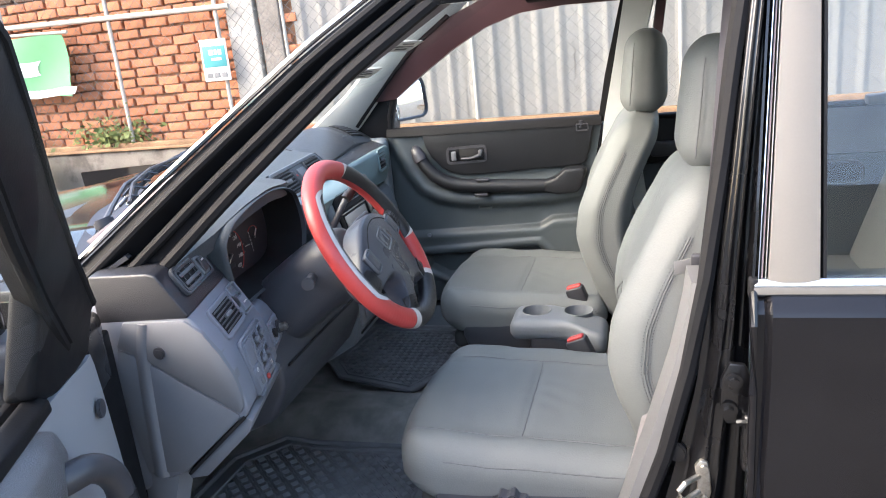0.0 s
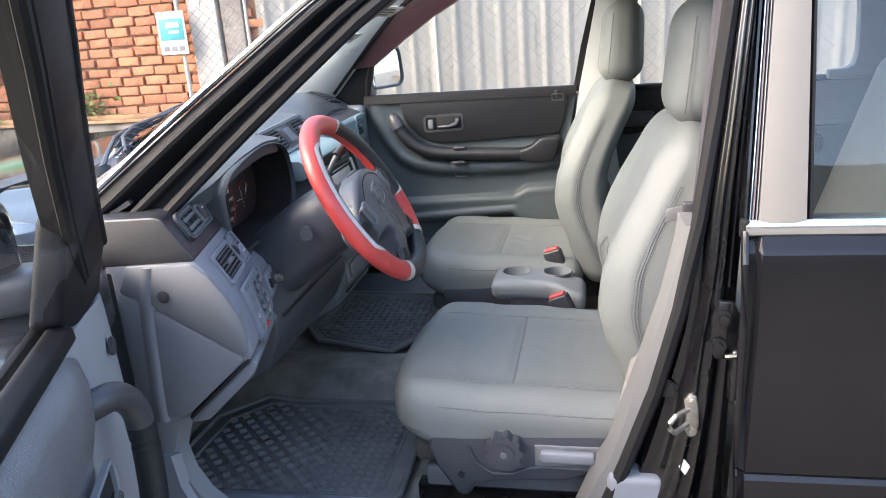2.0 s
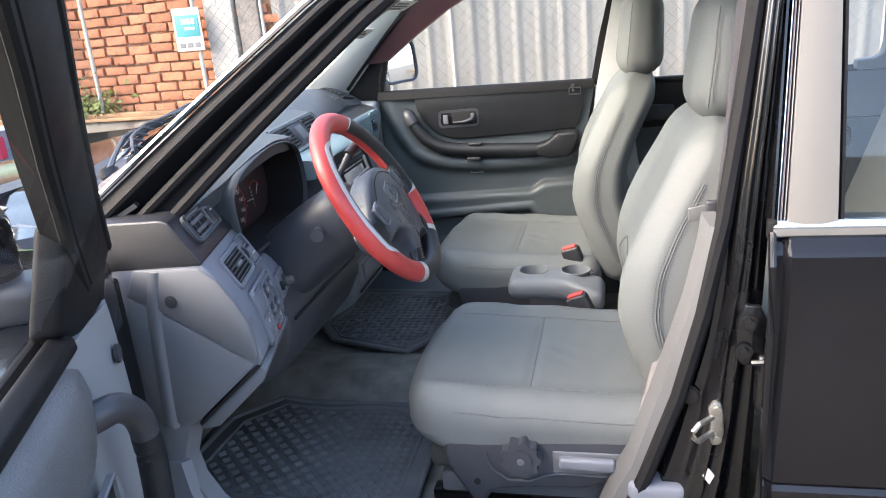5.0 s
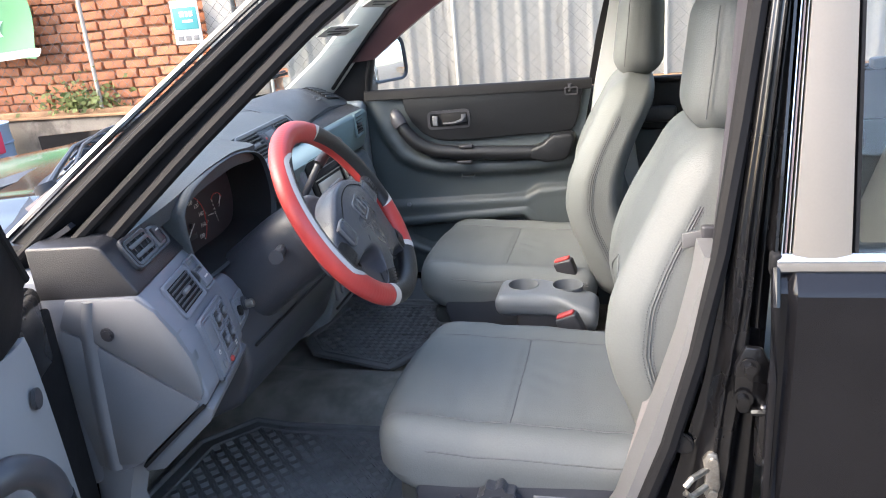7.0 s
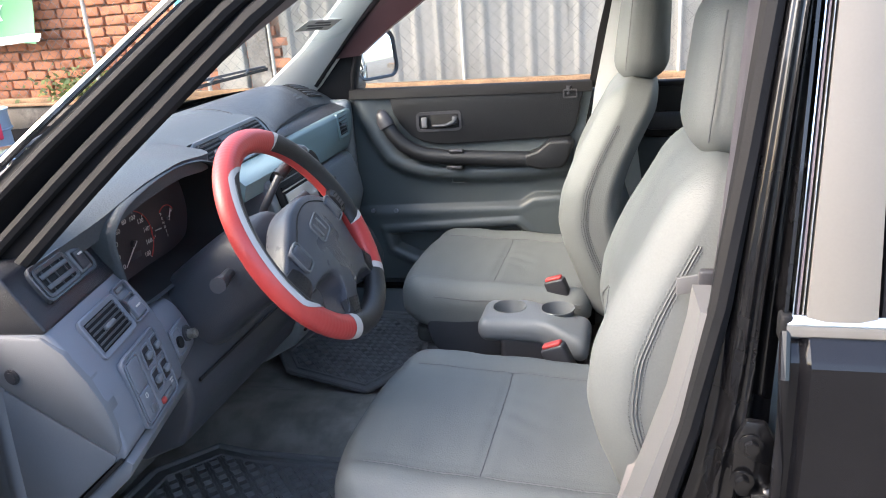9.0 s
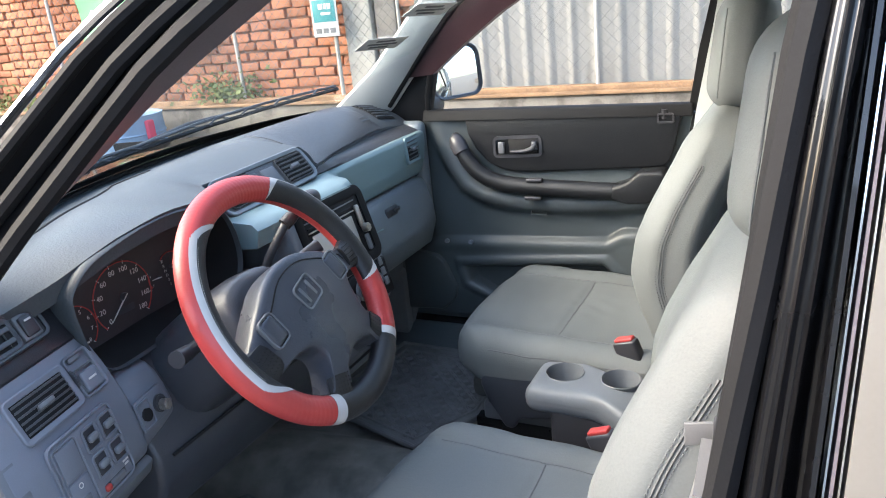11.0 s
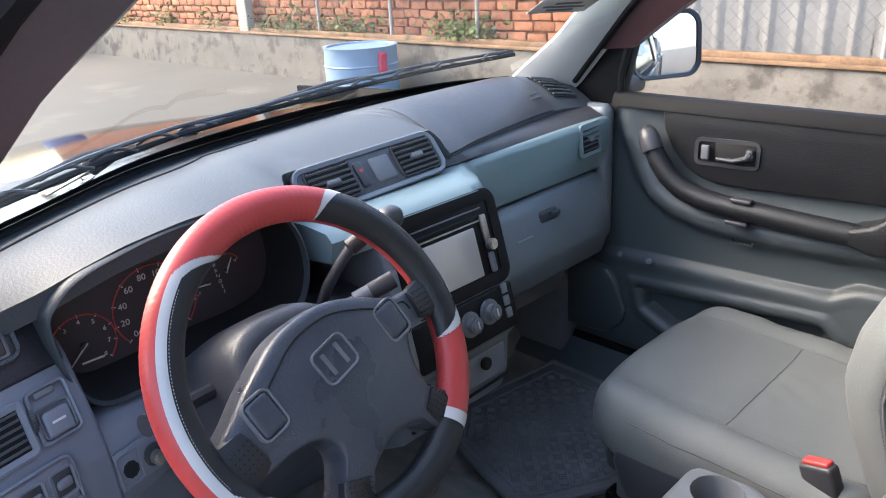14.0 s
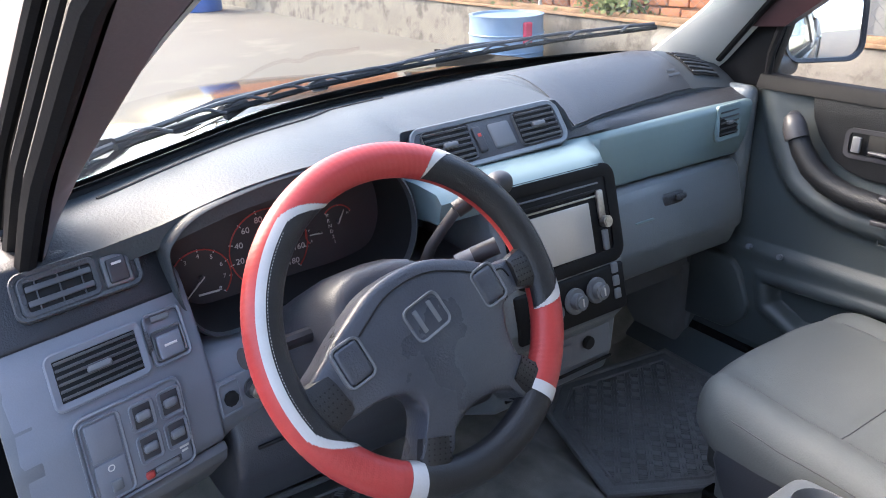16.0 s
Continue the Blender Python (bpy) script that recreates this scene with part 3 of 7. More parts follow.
PC = [(-0.442, -0.733, 1.125), (-0.222, -0.684, 1.255), (-0.022, -0.630, 1.37), (0.198, -0.560, 1.50)]
steps = [k / 14 for k in range(15)]


def on(pts, s):
    n = len(pts) - 1
    k = min(n - 1, int(s * n))
    w = s * n - k
    return Vector(pts[k]).lerp(Vector(pts[k + 1]), w)


def pillar_rings(side, po, pd, pc):
    rings = []
    for s in steps:
        a, d, c = on(po, s), on(pd, s), on(pc, s)
        m1 = a.lerp(d, 0.35) + Vector((0, -0.012 * side, 0.004))
        m2 = a.lerp(d, 0.6) + Vector((0.004, 0.018 * side, 0))
        m3 = a.lerp(d, 0.62) + Vector((0.004, -0.004 * side, 0))
        m4 = d.lerp(c, 0.5) + Vector((0.02, 0.01 * side, -0.012))
        rings.append([a, m1, m2, m3, d, m4, c])
    return rings


nr = pillar_rings(1, PO, PD, PC)
part("screen_pillar", loft([[r[6], r[0], r[1], r[2], r[3], r[4]] for r in nr]), M["frame_black"], body, sharp=25)
part("pillar_trim", loft([[r[4] + Vector((0.006, 0.012, 0)), r[5] + Vector((0.008, 0, -0.006)), r[6] + Vector((0.004, 0.004, -0.002)), r[6] + Vector((-0.012, 0, 0.006))] for r in nr]), M["frame_mauve"], body, "dark mauve painted inner screen pillar")
part("pillar_trim", loft([[r[4].lerp(r[6], 0.66) + Vector((0.018, 0.010, -0.014)), r[4].lerp(r[6], 0.85) + Vector((0.014, 0.010, -0.010)), r[6] + Vector((0.008, 0.008, -0.004)), r[6] + Vector((-0.012, 0.004, 0.006))] for r in nr]), M["pillar"], body, "grey inner screen pillar trim")
part("screen_moulding", tube([r[0] + Vector((-0.004, -0.006, 0.006)) for r in nr], 0.006, 8), M["chrome"], body, "bright strip along the windscreen edge")
part("door_seal", tube([r[3].lerp(r[4], 0.1) + Vector((0, -0.006, 0)) for r in nr], 0.010, 8), M["rubber"], body)
part("door_seal", tube([r[4] + Vector((0.0, -0.006, -0.004)) for r in nr], 0.012, 8), M["rubber"], body)
part("door_seal", tube([r[0].lerp(r[1], 0.85) + Vector((0, -0.006, 0)) for r in nr], 0.008, 8), M["rubber"], body)
# hinge post below it
hp = [(-0.56, -0.78, 1.06), (-0.47, -0.80, 1.0), (-0.44, -0.805, 0.70), (-0.42, -0.80, 0.38)]
part("hinge_post", loft([[Vector(p) + Vector(o) for o in ((-0.12, -0.03, 0), (-0.02, -0.03, 0), (0.02, 0.0, 0), (0.03, 0.05, 0), (-0.10, 0.06, 0))] for p in hp]), M["jamb"], body)
part("door_seal", tube([(-0.31, -0.757, 1.04), (-0.385, -0.79, 0.98), (-0.405, -0.80, 0.85), (-0.40, -0.80, 0.66), (-0.37, -0.795, 0.47), (-0.25, -0.79, 0.425), (0.40, -0.775, 0.425), (0.50, -0.765, 0.48)], 0.011, 8), M["rubber"], body)
for z in (0.93, 0.58):
    part("door_hinge", joined(rbox((-0.425, -0.845, z), (0.05, 0.035, 0.07), 0.006), tube([(-0.40, -0.86, z - 0.045), (-0.40, -0.86, z + 0.045)], 0.011, 10)), M["jamb"], body)

# far screen pillar
FO = [(-0.63, 0.72, 1.09), (-0.48, 0.70, 1.24), (-0.31, 0.675, 1.40), (-0.08, 0.615, 1.545)]
FD = [(-0.47, 0.735, 1.105), (-0.355, 0.712, 1.225), (-0.185, 0.68, 1.385), (0.02, 0.63, 1.525)]
FC = [(-0.60, 0.655, 1.14), (-0.45, 0.635, 1.245), (-0.28, 0.60, 1.40), (-0.10, 0.56, 1.54)]
fr_ = pillar_rings(-1, FO, FD, FC)
part("screen_pillar", loft([[r[6], r[0], r[1], r[4]] for r in fr_]), M["paint"], body)
part("pillar_trim", loft([[r[4] + Vector((0.004, -0.008, 0)), r[4].lerp(r[6], 0.3) + Vector((0.022, -0.012, 0)), r[4].lerp(r[6], 0.75) + Vector((0.018, -0.018, 0.0)), r[6] + Vector((0.0, -0.004, 0.0)), r[6] + Vector((-0.012, 0.01, 0.004))] for r in fr_]), M["pillar"], body, "light grey inner screen pillar trim")

# roof, rails, headliner
def roof_fn(u, v):
    y = -0.64 + 1.28 * u
    x = 0.16 + 2.5 * v + 0.05 * (2 * u - 1) ** 2
    return (x, y, 1.545 + 0.085 * (1 - (2 * u - 1) ** 4) * math.sin(math.pi * min(1, 0.12 + 0.9 * v)) ** 0.5)


part("roof", sheet(roof_fn, nums(0, 1, 21), nums(0, 1, 18), 0.004), M["paint"], body)
solo("ceiling", sheet(lambda u, v: Vector(roof_fn(u, v)) + Vector((0.015, 0, -0.035)), nums(0.01, 0.99, 21), nums(0, 1, 18), 0.01), M["headliner"], "pale grey cloth headliner", "ceiling", "structure")
for sy in (-1, 1):
    part("roof_rail", prism([(sy * 0.60, 1.50), (sy * 0.665, 1.48), (sy * 0.675, 1.53), (sy * 0.63, 1.575), (sy * 0.58, 1.565)], "x", 0.20, 2.6, 0.008), M["jamb"], body)


def screen_fn(u, v):
    y = (-0.74 + 1.44 * u)
    b = Vector((wx(y) - 0.012, y, 1.118))
    t = Vector((0.19 - 0.05 * (1 - (2 * u - 1) ** 2), -0.585 + 1.14 * u, 1.555))
    return b.lerp(t, v) + Vector((-0.02, 0, 0.02)) * math.sin(math.pi * v) * (1 - (2 * u - 1) ** 2)


ws = part("windscreen", sheet(screen_fn, nums(0, 1, 31), nums(0, 1, 13)), M["screen_glass"], body, "clear laminated windscreen")
ws.visible_shadow = False
part("screen_seal", tube([Vector(screen_fn(u, 0)) + Vector((0.006, 0, -0.002)) for u in nums(0.01, 0.99, 34)], 0.009, 8), M["rubber"], body)

# far side shell behind the doors
part("rocker", prism([(0.70, 0.25), (0.86, 0.25), (0.86, 0.44), (0.78, 0.47), (0.70, 0.47)], "x", -1.2, 1.5, 0.02), M["paint"], body)
part("scuff_plate", prism([(0.62, 0.38), (0.70, 0.44), (0.715, 0.50), (0.73, 0.50), (0.73, 0.36)], "x", -1.0, 0.62, 0.008), M["door_card"], body)
part("centre_pillar", loft([[Vector((x0_, y0_, z)), Vector((x1_, y0_, z)), Vector((x1_ + 0.005, y0_ + 0.07, z)), Vector((x0_ - 0.005, y0_ + 0.07, z))] for z, x0_, x1_, y0_ in ((0.45, 0.36, 0.60, 0.68), (0.80, 0.385, 0.56, 0.69), (1.10, 0.425, 0.52, 0.695), (1.30, 0.465, 0.545, 0.665), (1.53, 0.51, 0.60, 0.60))]), M["pillar"], body, "light grey centre pillar trim")
part("rear_wall", prism([(2.55, 0.3), (2.66, 0.3), (2.62, 1.08), (2.55, 1.08)], "y", -0.70, 0.70, 0.02), M["panel"], body)
for sy in (-1, 1):
    part("quarter_panel", prism([(1.42, 0.30), (2.60, 0.30), (2.58, 1.10), (1.46, 1.10)], "y", sy * 0.80, sy * 0.68, 0.015), M["paint"], body)
    part("quarter_trim", prism([(1.44, 0.45), (2.56, 0.45), (2.55, 1.10), (1.46, 1.10)], "y", sy * 0.675, sy * 0.66, 0.005), M["panel"], body)
    part("rear_pillar", prism([(1.40, 1.09), (1.62, 1.09), (1.66, 1.53), (1.46, 1.53)], "y", sy * 0.72, sy * 0.60, 0.01), M["pillar"], body)
    part("end_pillar", prism([(2.36, 1.09), (2.62, 1.09), (2.55, 1.54), (2.34, 1.54)], "y", sy * 0.74, sy * 0.58, 0.015), M["pillar"], body)
    qg = part("quarter_glass", prism([(1.62, 1.09), (2.37, 1.09), (2.35, 1.50), (1.66, 1.50)], "y", sy * 0.665, sy * 0.662), M["tint_glass"], body)
    qg.visible_shadow = False
bg = part("tailgate_glass", prism([(2.585, 1.08), (2.59, 1.08), (2.53, 1.53), (2.525, 1.53)], "y", -0.60, 0.60), M["tint_glass"], body)
bg.visible_shadow = False

# near centre pillar, facing the open door
BP = ((0.34, 0.47, 0.70, -0.755), (0.50, 0.515, 0.70, -0.76), (0.60, 0.555, 0.70, -0.762), (0.75, 0.595, 0.702, -0.765), (0.90, 0.628, 0.705, -0.763), (1.05, 0.640, 0.712, -0.752), (1.22, 0.662, 0.722, -0.735), (1.375, 0.681, 0.734, -0.712), (1.54, 0.705, 0.752, -0.665))
rings = []
for z in nums(0.34, 1.54, 56):
    xa, xb, yo = (curve_interp(z, tuple((p[0], p[k]) for p in BP)) for k in (1, 2, 3))
    w = xb - xa
    swerve = 0.10 * math.exp(-((z - 0.86) / 0.10) ** 2)
    ring = [(xa, yo + 0.09, z), (xa + 0.003, yo + 0.024, z)]
    for k in range(1, 30):
        u = k / 30
        d = 0.016 - 0.020 * smooth_interp(u, ((0.18, 0), (0.36, 1))) + 0.026 * smooth_interp(u, ((0.60, 0), (0.72, 1)))
        for at, amp, wide in ((0.30 - swerve, 0.0045, 0.028), (0.44 - swerve, 0.0055, 0.030), (0.60 - 0.5 * swerve, 0.0040, 0.026), (0.88, 0.0045, 0.03)):
            d -= amp * math.exp(-((u - at) / wide) ** 2)
        ring.append((xa + u * w, yo + d, z))
    rings.append(ring + [(xb - 0.002, yo + 0.028, z), (xb + 0.01, yo + 0.10, z)])
bp = part("centre_pillar", loft(rings), M["jamb"], body, "dusty black door pillar with latch and hinges", sharp=70)
part("door_seal", tube([(0.47, -0.752, 0.45), (0.527, -0.752, 0.60), (0.578, -0.752, 0.75), (0.615, -0.752, 0.90), (0.642, -0.742, 1.05), (0.664, -0.722, 1.22), (0.682, -0.70, 1.375), (0.708, -0.655, 1.53)], 0.013, 8), M["rubber"], bp)
part("hinge_plate", joined(prism([(0.660, 0.842), (0.668, 0.826), (0.690, 0.826), (0.702, 0.850), (0.704, 0.905), (0.694, 0.926), (0.672, 0.928), (0.660, 0.900)], "y", -0.783, -0.771, 0.004), rbox((0.70, -0.785, 0.80), (0.022, 0.03, 0.10), 0.01), tube([(0.684, -0.79, 0.835), (0.705, -0.80, 0.842), (0.716, -0.80, 0.86)], 0.006, 8)), M["jamb"], bp)
for z, x in ((0.90, 0.678), (0.852, 0.671)):
    part("bolt", joined(disc((x, -0.787, z), (0, -1, 0), 0.0135, 0.004, 20, 0.001), disc((x, -0.792, z), (0, -1, 0), 0.0085, 0.008, 6, 0.0012)), M["jamb"], bp)
part("latch_striker", joined(prism([(0.622, 0.745), (0.630, 0.757), (0.642, 0.755), (0.646, 0.735), (0.648, 0.700), (0.642, 0.678), (0.630, 0.676), (0.624, 0.690), (0.627, 0.715)], "y", -0.778, -0.768, 0.003), tube([(0.630, -0.774, 0.728), (0.606, -0.800, 0.728), (0.598, -0.804, 0.718), (0.598, -0.804, 0.706), (0.606, -0.800, 0.697), (0.630, -0.774, 0.700)], 0.0048, 8)), M["zinc"], bp, "zinc-plated latch loop")
for z, x in ((0.744, 0.636), (0.690, 0.637)):
    part("bolt", disc((x, -0.781, z), (0, -1, 0), 0.007, 0.006, 8, 0.001), M["zinc"], bp)
part("sticker", prism([(0.617, 0.612), (0.625, 0.629), (0.636, 0.613), (0.628, 0.596)], "y", -0.7705, -0.766), M["paper"], bp, "small white diamond sticker")
part("grommet", disc((0.596, -0.752, 0.755), (-0.4, -1, 0), 0.017, 0.008, 20, 0.002), M["rubber"], bp)
part("upper_pillar_trim", loft([[(xe, ye, z), (xe + 0.006, ye - 0.012, z), (xs, ys, z), (xs + 0.02, ys + 0.03, z), (xe + 0.03, ye + 0.02, z)] for z, xe, ye, xs, ys in ((1.035, 0.645, -0.615, 0.640, -0.728), (1.11, 0.651, -0.612, 0.647, -0.722), (1.21, 0.659, -0.607, 0.660, -0.710), (1.33, 0.667, -0.600, 0.675, -0.690), (1.45, 0.678, -0.585, 0.693, -0.665), (1.53, 0.690, -0.570, 0.705, -0.640))]), M["upper_trim"], body, "dark upper pillar cover", sharp=50)
# lower pillar trim
part("lower_pillar_trim", loft([[(xa, -0.66, z), (xa + 0.004, -0.742, z), (xb - 0.004, -0.752, z), (xb, -0.74, z), (xb, -0.66, z)] for z, xa, xb in ((0.42, 0.42, 0.50), (0.56, 0.475, 0.53), (0.60, 0.497, 0.545), (0.75, 0.545, 0.582), (0.90, 0.590, 0.618), (1.0, 0.612, 0.635), (1.042, 0.617, 0.639))]), M["post_trim"], body, "warm grey lower pillar cover")
part("sill_trim", joined(prism([(-0.835, 0.30), (-0.70, 0.30), (-0.665, 0.36), (-0.66, 0.43), (-0.70, 0.452), (-0.80, 0.445), (-0.835, 0.42)], "x", -0.42, 0.60, 0.01), rbox((0.545, -0.735, 0.50), (0.10, 0.06, 0.16), 0.015)), M["panel"], body, "grey plastic sill cover")
part("rocker", prism([(-0.87, 0.22), (-0.74, 0.22), (-0.74, 0.40), (-0.84, 0.425), (-0.87, 0.40)], "x", -1.2, 1.5, 0.012), M["paint"], body)

# floor
def floor_fn(u, v):
    x = -0.95 + 2.4 * u
    y = -0.72 + 1.44 * v
    z = 0.365 + 0.05 * math.exp(-(y / 0.11) ** 4) + 0.005 * noise.noise((x * 9, y * 9, 0))
    if x < -0.58:
        z += (-0.58 - x) * 1.0
    z += 0.05 * smooth_interp(abs(y), ((0.60, 0), (0.70, 1)))
    return (x, y, z)


solo("floor", sheet(floor_fn, nums(0, 1, 60), nums(0, 1, 50), 0.006), M["carpet"], "dusty dark grey car floor carpet", "floor", "structure")
part("floor_pan", rbox((0.75, 0, 0.30), (3.9, 1.56, 0.05), 0.01), M["black_plastic"], body)
part("firewall", prism([(-1.02, 0.30), (-0.95, 0.30), (-0.86, 1.08), (-0.94, 1.08)], "y", -0.80, 0.80), M["black_plastic"], body)
part("toe_board", prism([(-0.96, 0.70), (-0.90, 0.72), (-0.80, 1.06), (-0.86, 1.06)], "y", -0.74, 0.74), M["carpet"], body)
part("inner_fender", prism([(-0.95, 0.36), (-0.45, 0.36), (-0.45, 0.62), (-0.95, 0.95)], "y", 0.66, 0.80, 0.01), M["panel_dark"], body)
part("inner_fender", prism([(-0.95, 0.36), (-0.46, 0.36), (-0.46, 0.95), (-0.95, 0.95)], "y", -0.80, -0.72, 0.01), M["panel_dark"], body)

# wipers
def wiper(pts, arm):
    w = thing("wiper", "black windscreen wiper resting on the glass", "wiper", pts[0], group="wipers")
    ps = [Vector(p) for p in pts]
    run = [on(ps, t) for t in nums(0, 1, 16)]
    part("blade", tube([b + Vector((-0.002, 0, 0.005)) for b in run], 0.0052, 6), M["rubber"], w)
    part("spine", tube([b + Vector((-0.008, 0, 0.013 + 0.006 * math.sin(math.pi * k / 15))) for k, b in enumerate(run)], 0.0040, 6), M["black_plastic"], w)
    for t in (0.08, 0.26, 0.42, 0.58, 0.74, 0.92):
        p = on(ps, t)
        part("yoke", tube([p + Vector((-0.004, -0.040, 0.007)), p + Vector((-0.008, -0.012, 0.016)), p + Vector((-0.008, 0.012, 0.016)), p + Vector((-0.004, 0.040, 0.007))], 0.0030, 6), M["black_plastic"], w)
    part("arm", tube([Vector(q) for q in arm], [0.007, 0.0055, 0.0045, 0.0035], 8), M["black_plastic"], w)
    part("pivot_cap", disc(arm[0], (-0.3, 0, 1), 0.02, 0.02, 16, 0.004), M["black_plastic"], w)


def at_glass(u, v, out=0.012):
    return Vector(screen_fn(u, v)) + Vector((-out, 0, out))


wiper([at_glass(0.50, 0.060), at_glass(0.66, 0.072), at_glass(0.82, 0.100), at_glass(0.965, 0.150)], [at_glass(0.40, 0.0, 0.03), at_glass(0.50, 0.02, 0.032), at_glass(0.64, 0.07, 0.034), at_glass(0.76, 0.095, 0.026)])
wiper([at_glass(0.08, 0.070), at_glass(0.22, 0.058), at_glass(0.36, 0.054), at_glass(0.50, 0.060)], [at_glass(0.05, 0.0, 0.03), at_glass(0.12, 0.02, 0.032), at_glass(0.22, 0.05, 0.034), at_glass(0.30, 0.06, 0.026)])
part("screen_band", sheet(lambda u, v: Vector(screen_fn(u, 0.010 + (0.028 + 0.02 * math.sin(math.pi * u) ** 2) * v)) + Vector((-0.003, 0, 0.003)), nums(0.01, 0.99, 40), (0, 1), 0.001), M["rubber"], body, "black printed band along the screen's foot")
keys = thing("car_keys", "car keys with a black fob lying on the dashboard", "keys", (-0.60, -0.43, 1.13))
part("fob", place(rbox((0, 0, 0), (0.030, 0.056, 0.013), 0.006, 3), Matrix.Translation((-0.600, -0.388, 1.160)) @ Matrix.Rotation(radians(40), 4, "Y") @ Matrix.Rotation(radians(25), 4, "Z")), M["black_plastic"], keys, "black remote fob")
part("key_blade", place(rbox((0, 0, 0), (0.010, 0.075, 0.003), 0.001, 1), Matrix.Translation((-0.588, -0.447, 1.140)) @ Matrix.Rotation(radians(14), 4, "X") @ Matrix.Rotation(radians(8), 4, "Z")), M["zinc"], keys, "worn steel key")
part("key_ring", tube([(-0.594 + 0.006 * math.sin(a), -0.412 + 0.013 * math.cos(a), 1.147 + 0.013 * math.sin(a)) for a in nums(0, 6.0, 18)], 0.0016, 6, closed=True), M["chrome"], keys)
part("key_tag", place(rbox((0, 0, 0), (0.012, 0.040, 0.003), 0.001, 1), Matrix.Translation((-0.580, -0.432, 1.136)) @ Matrix.Rotation(radians(8), 4, "X") @ Matrix.Rotation(radians(25), 4, "Z")), M["chrome"], keys)
label = thing("dash_label", "small teal plastic label lying on the dashboard", "label", (-0.445, -0.675, 1.12))
part("strip", place(rbox((0, 0, 0), (0.020, 0.075, 0.002), 0.0008, 1), Matrix.Translation((-0.442, -0.672, 1.1235)) @ Matrix.Rotation(radians(32), 4, "Z")), M["sign_teal"], label)
part("print_bar", place(rbox((0, 0.026, 0.0014), (0.009, 0.009, 0.0008), 0.0002, 1), Matrix.Translation((-0.442, -0.672, 1.1235)) @ Matrix.Rotation(radians(32), 4, "Z")), M["paper"], label)
# papers on the glass
for u, v, w_, h_ in ((0.885, 0.47, 0.150, 0.062), (0.885, 0.64, 0.150, 0.062)):
    pc, pr, pu = Vector(screen_fn(u, v)), Vector(screen_fn(u + 0.02, v)) - Vector(screen_fn(u - 0.02, v)), Vector(screen_fn(u, v + 0.02)) - Vector(screen_fn(u, v - 0.02))
    nn = pr.cross(pu).normalized()
    nn = nn if nn.x > 0 else -nn
    st = thing("permit_sticker", "grey printed permit sticker on the windscreen", "sticker", pc, group="windscreen stickers")
    part("paper", slab(pc + nn * 0.004, pr, pu, w_, h_, 0.001, 0.0004, 1), M["paper"], st)
    for k in (-0.25, 0.0, 0.25):
        part("print_bar", slab(pc + nn * 0.0052 + pu.normalized() * h_ * k, pr, pu, w_ * (0.7 - abs(k)), 0.008, 0.001, 0.0004, 1), M["ink"], st)

# ---- rear door, closed ----
rd = thing("rear_door", "closed glossy black rear car door with a chrome waist strip", "car door", (1.07, -0.79, 0.4))


def skin_fn(u, v):
    x = 0.704 + 0.74 * u
    t = ((1.050, -0.780), (1.042, -0.788), (1.030, -0.802), (1.020, -0.811), (1.014, -0.814), (0.92, -0.824), (0.85, -0.829), (0.77, -0.831), (0.69, -0.829), (0.645, -0.825), (0.638, -0.821), (0.630, -0.827), (0.54, -0.834), (0.46, -0.826), (0.40, -0.80))
    z, y = t[v]
    if u < 0.02:
        y += 0.012
    return (x + (0.004 if u < 0.02 else 0) - 0.012 * smooth_interp(1.05 - z, ((0, 0), (0.45, 1))) * (1 - u), y + 0.006 * u, z)


part("skin", sheet(skin_fn, [0, 0.012, 0.03, 0.1, 0.25, 0.5, 0.75, 1.0], list(range(15)), 0.012), M["paint"], rd, sharp=14)
part("leading_edge", tube([(0.703, -0.79, 1.045), (0.701, -0.812, 1.0), (0.700, -0.824, 0.90), (0.698, -0.828, 0.75), (0.694, -0.826, 0.60), (0.69, -0.812, 0.45)], 0.006, 8), M["paint"], rd)
part("waist_strip", prism([(-0.795, 1.040), (-0.789, 1.036), (-0.775, 1.040), (-0.775, 1.060), (-0.786, 1.064), (-0.795, 1.056)], "x", 0.702, 1.46, 0.003), M["chrome"], rd, "chrome waist strip")
part("strip_end", rbox((0.703, -0.783, 1.048), (0.014, 0.022, 0.032), 0.006), M["rubber"], rd)
part("body_moulding", prism([(-0.842, 0.425), (-0.848, 0.45), (-0.848, 0.545), (-0.840, 0.565), (-0.826, 0.565), (-0.826, 0.425)], "x", 0.705, 1.44, 0.006), M["panel_dark"], rd)


def lean(z):
    return -0.786 + 0.26 * max(0, z - 1.06)


def leaning(x0_, x1_, x2_, x3_, y_out, y_in, z0=1.058, z1=1.50):
    """A window bar: x from x0 to x1 at the waist, x2 to x3 at the top, leaning inwards."""
    out = []
    for k in range(9):
        t = k / 8
        z = z0 + (z1 - z0) * t
        a, b = x0_ + (x2_ - x0_) * t, x1_ + (x3_ - x1_) * t
        yo = lean(z)
        out.append([(a, yo + y_in, z), (a + 0.002, yo + y_out + 0.002, z), (a + 0.3 * (b - a), yo + y_out - 0.001, z), (a + 0.7 * (b - a), yo + y_out - 0.001, z), (b - 0.002, yo + y_out + 0.002, z), (b, yo + y_in, z)])
    return loft(out)


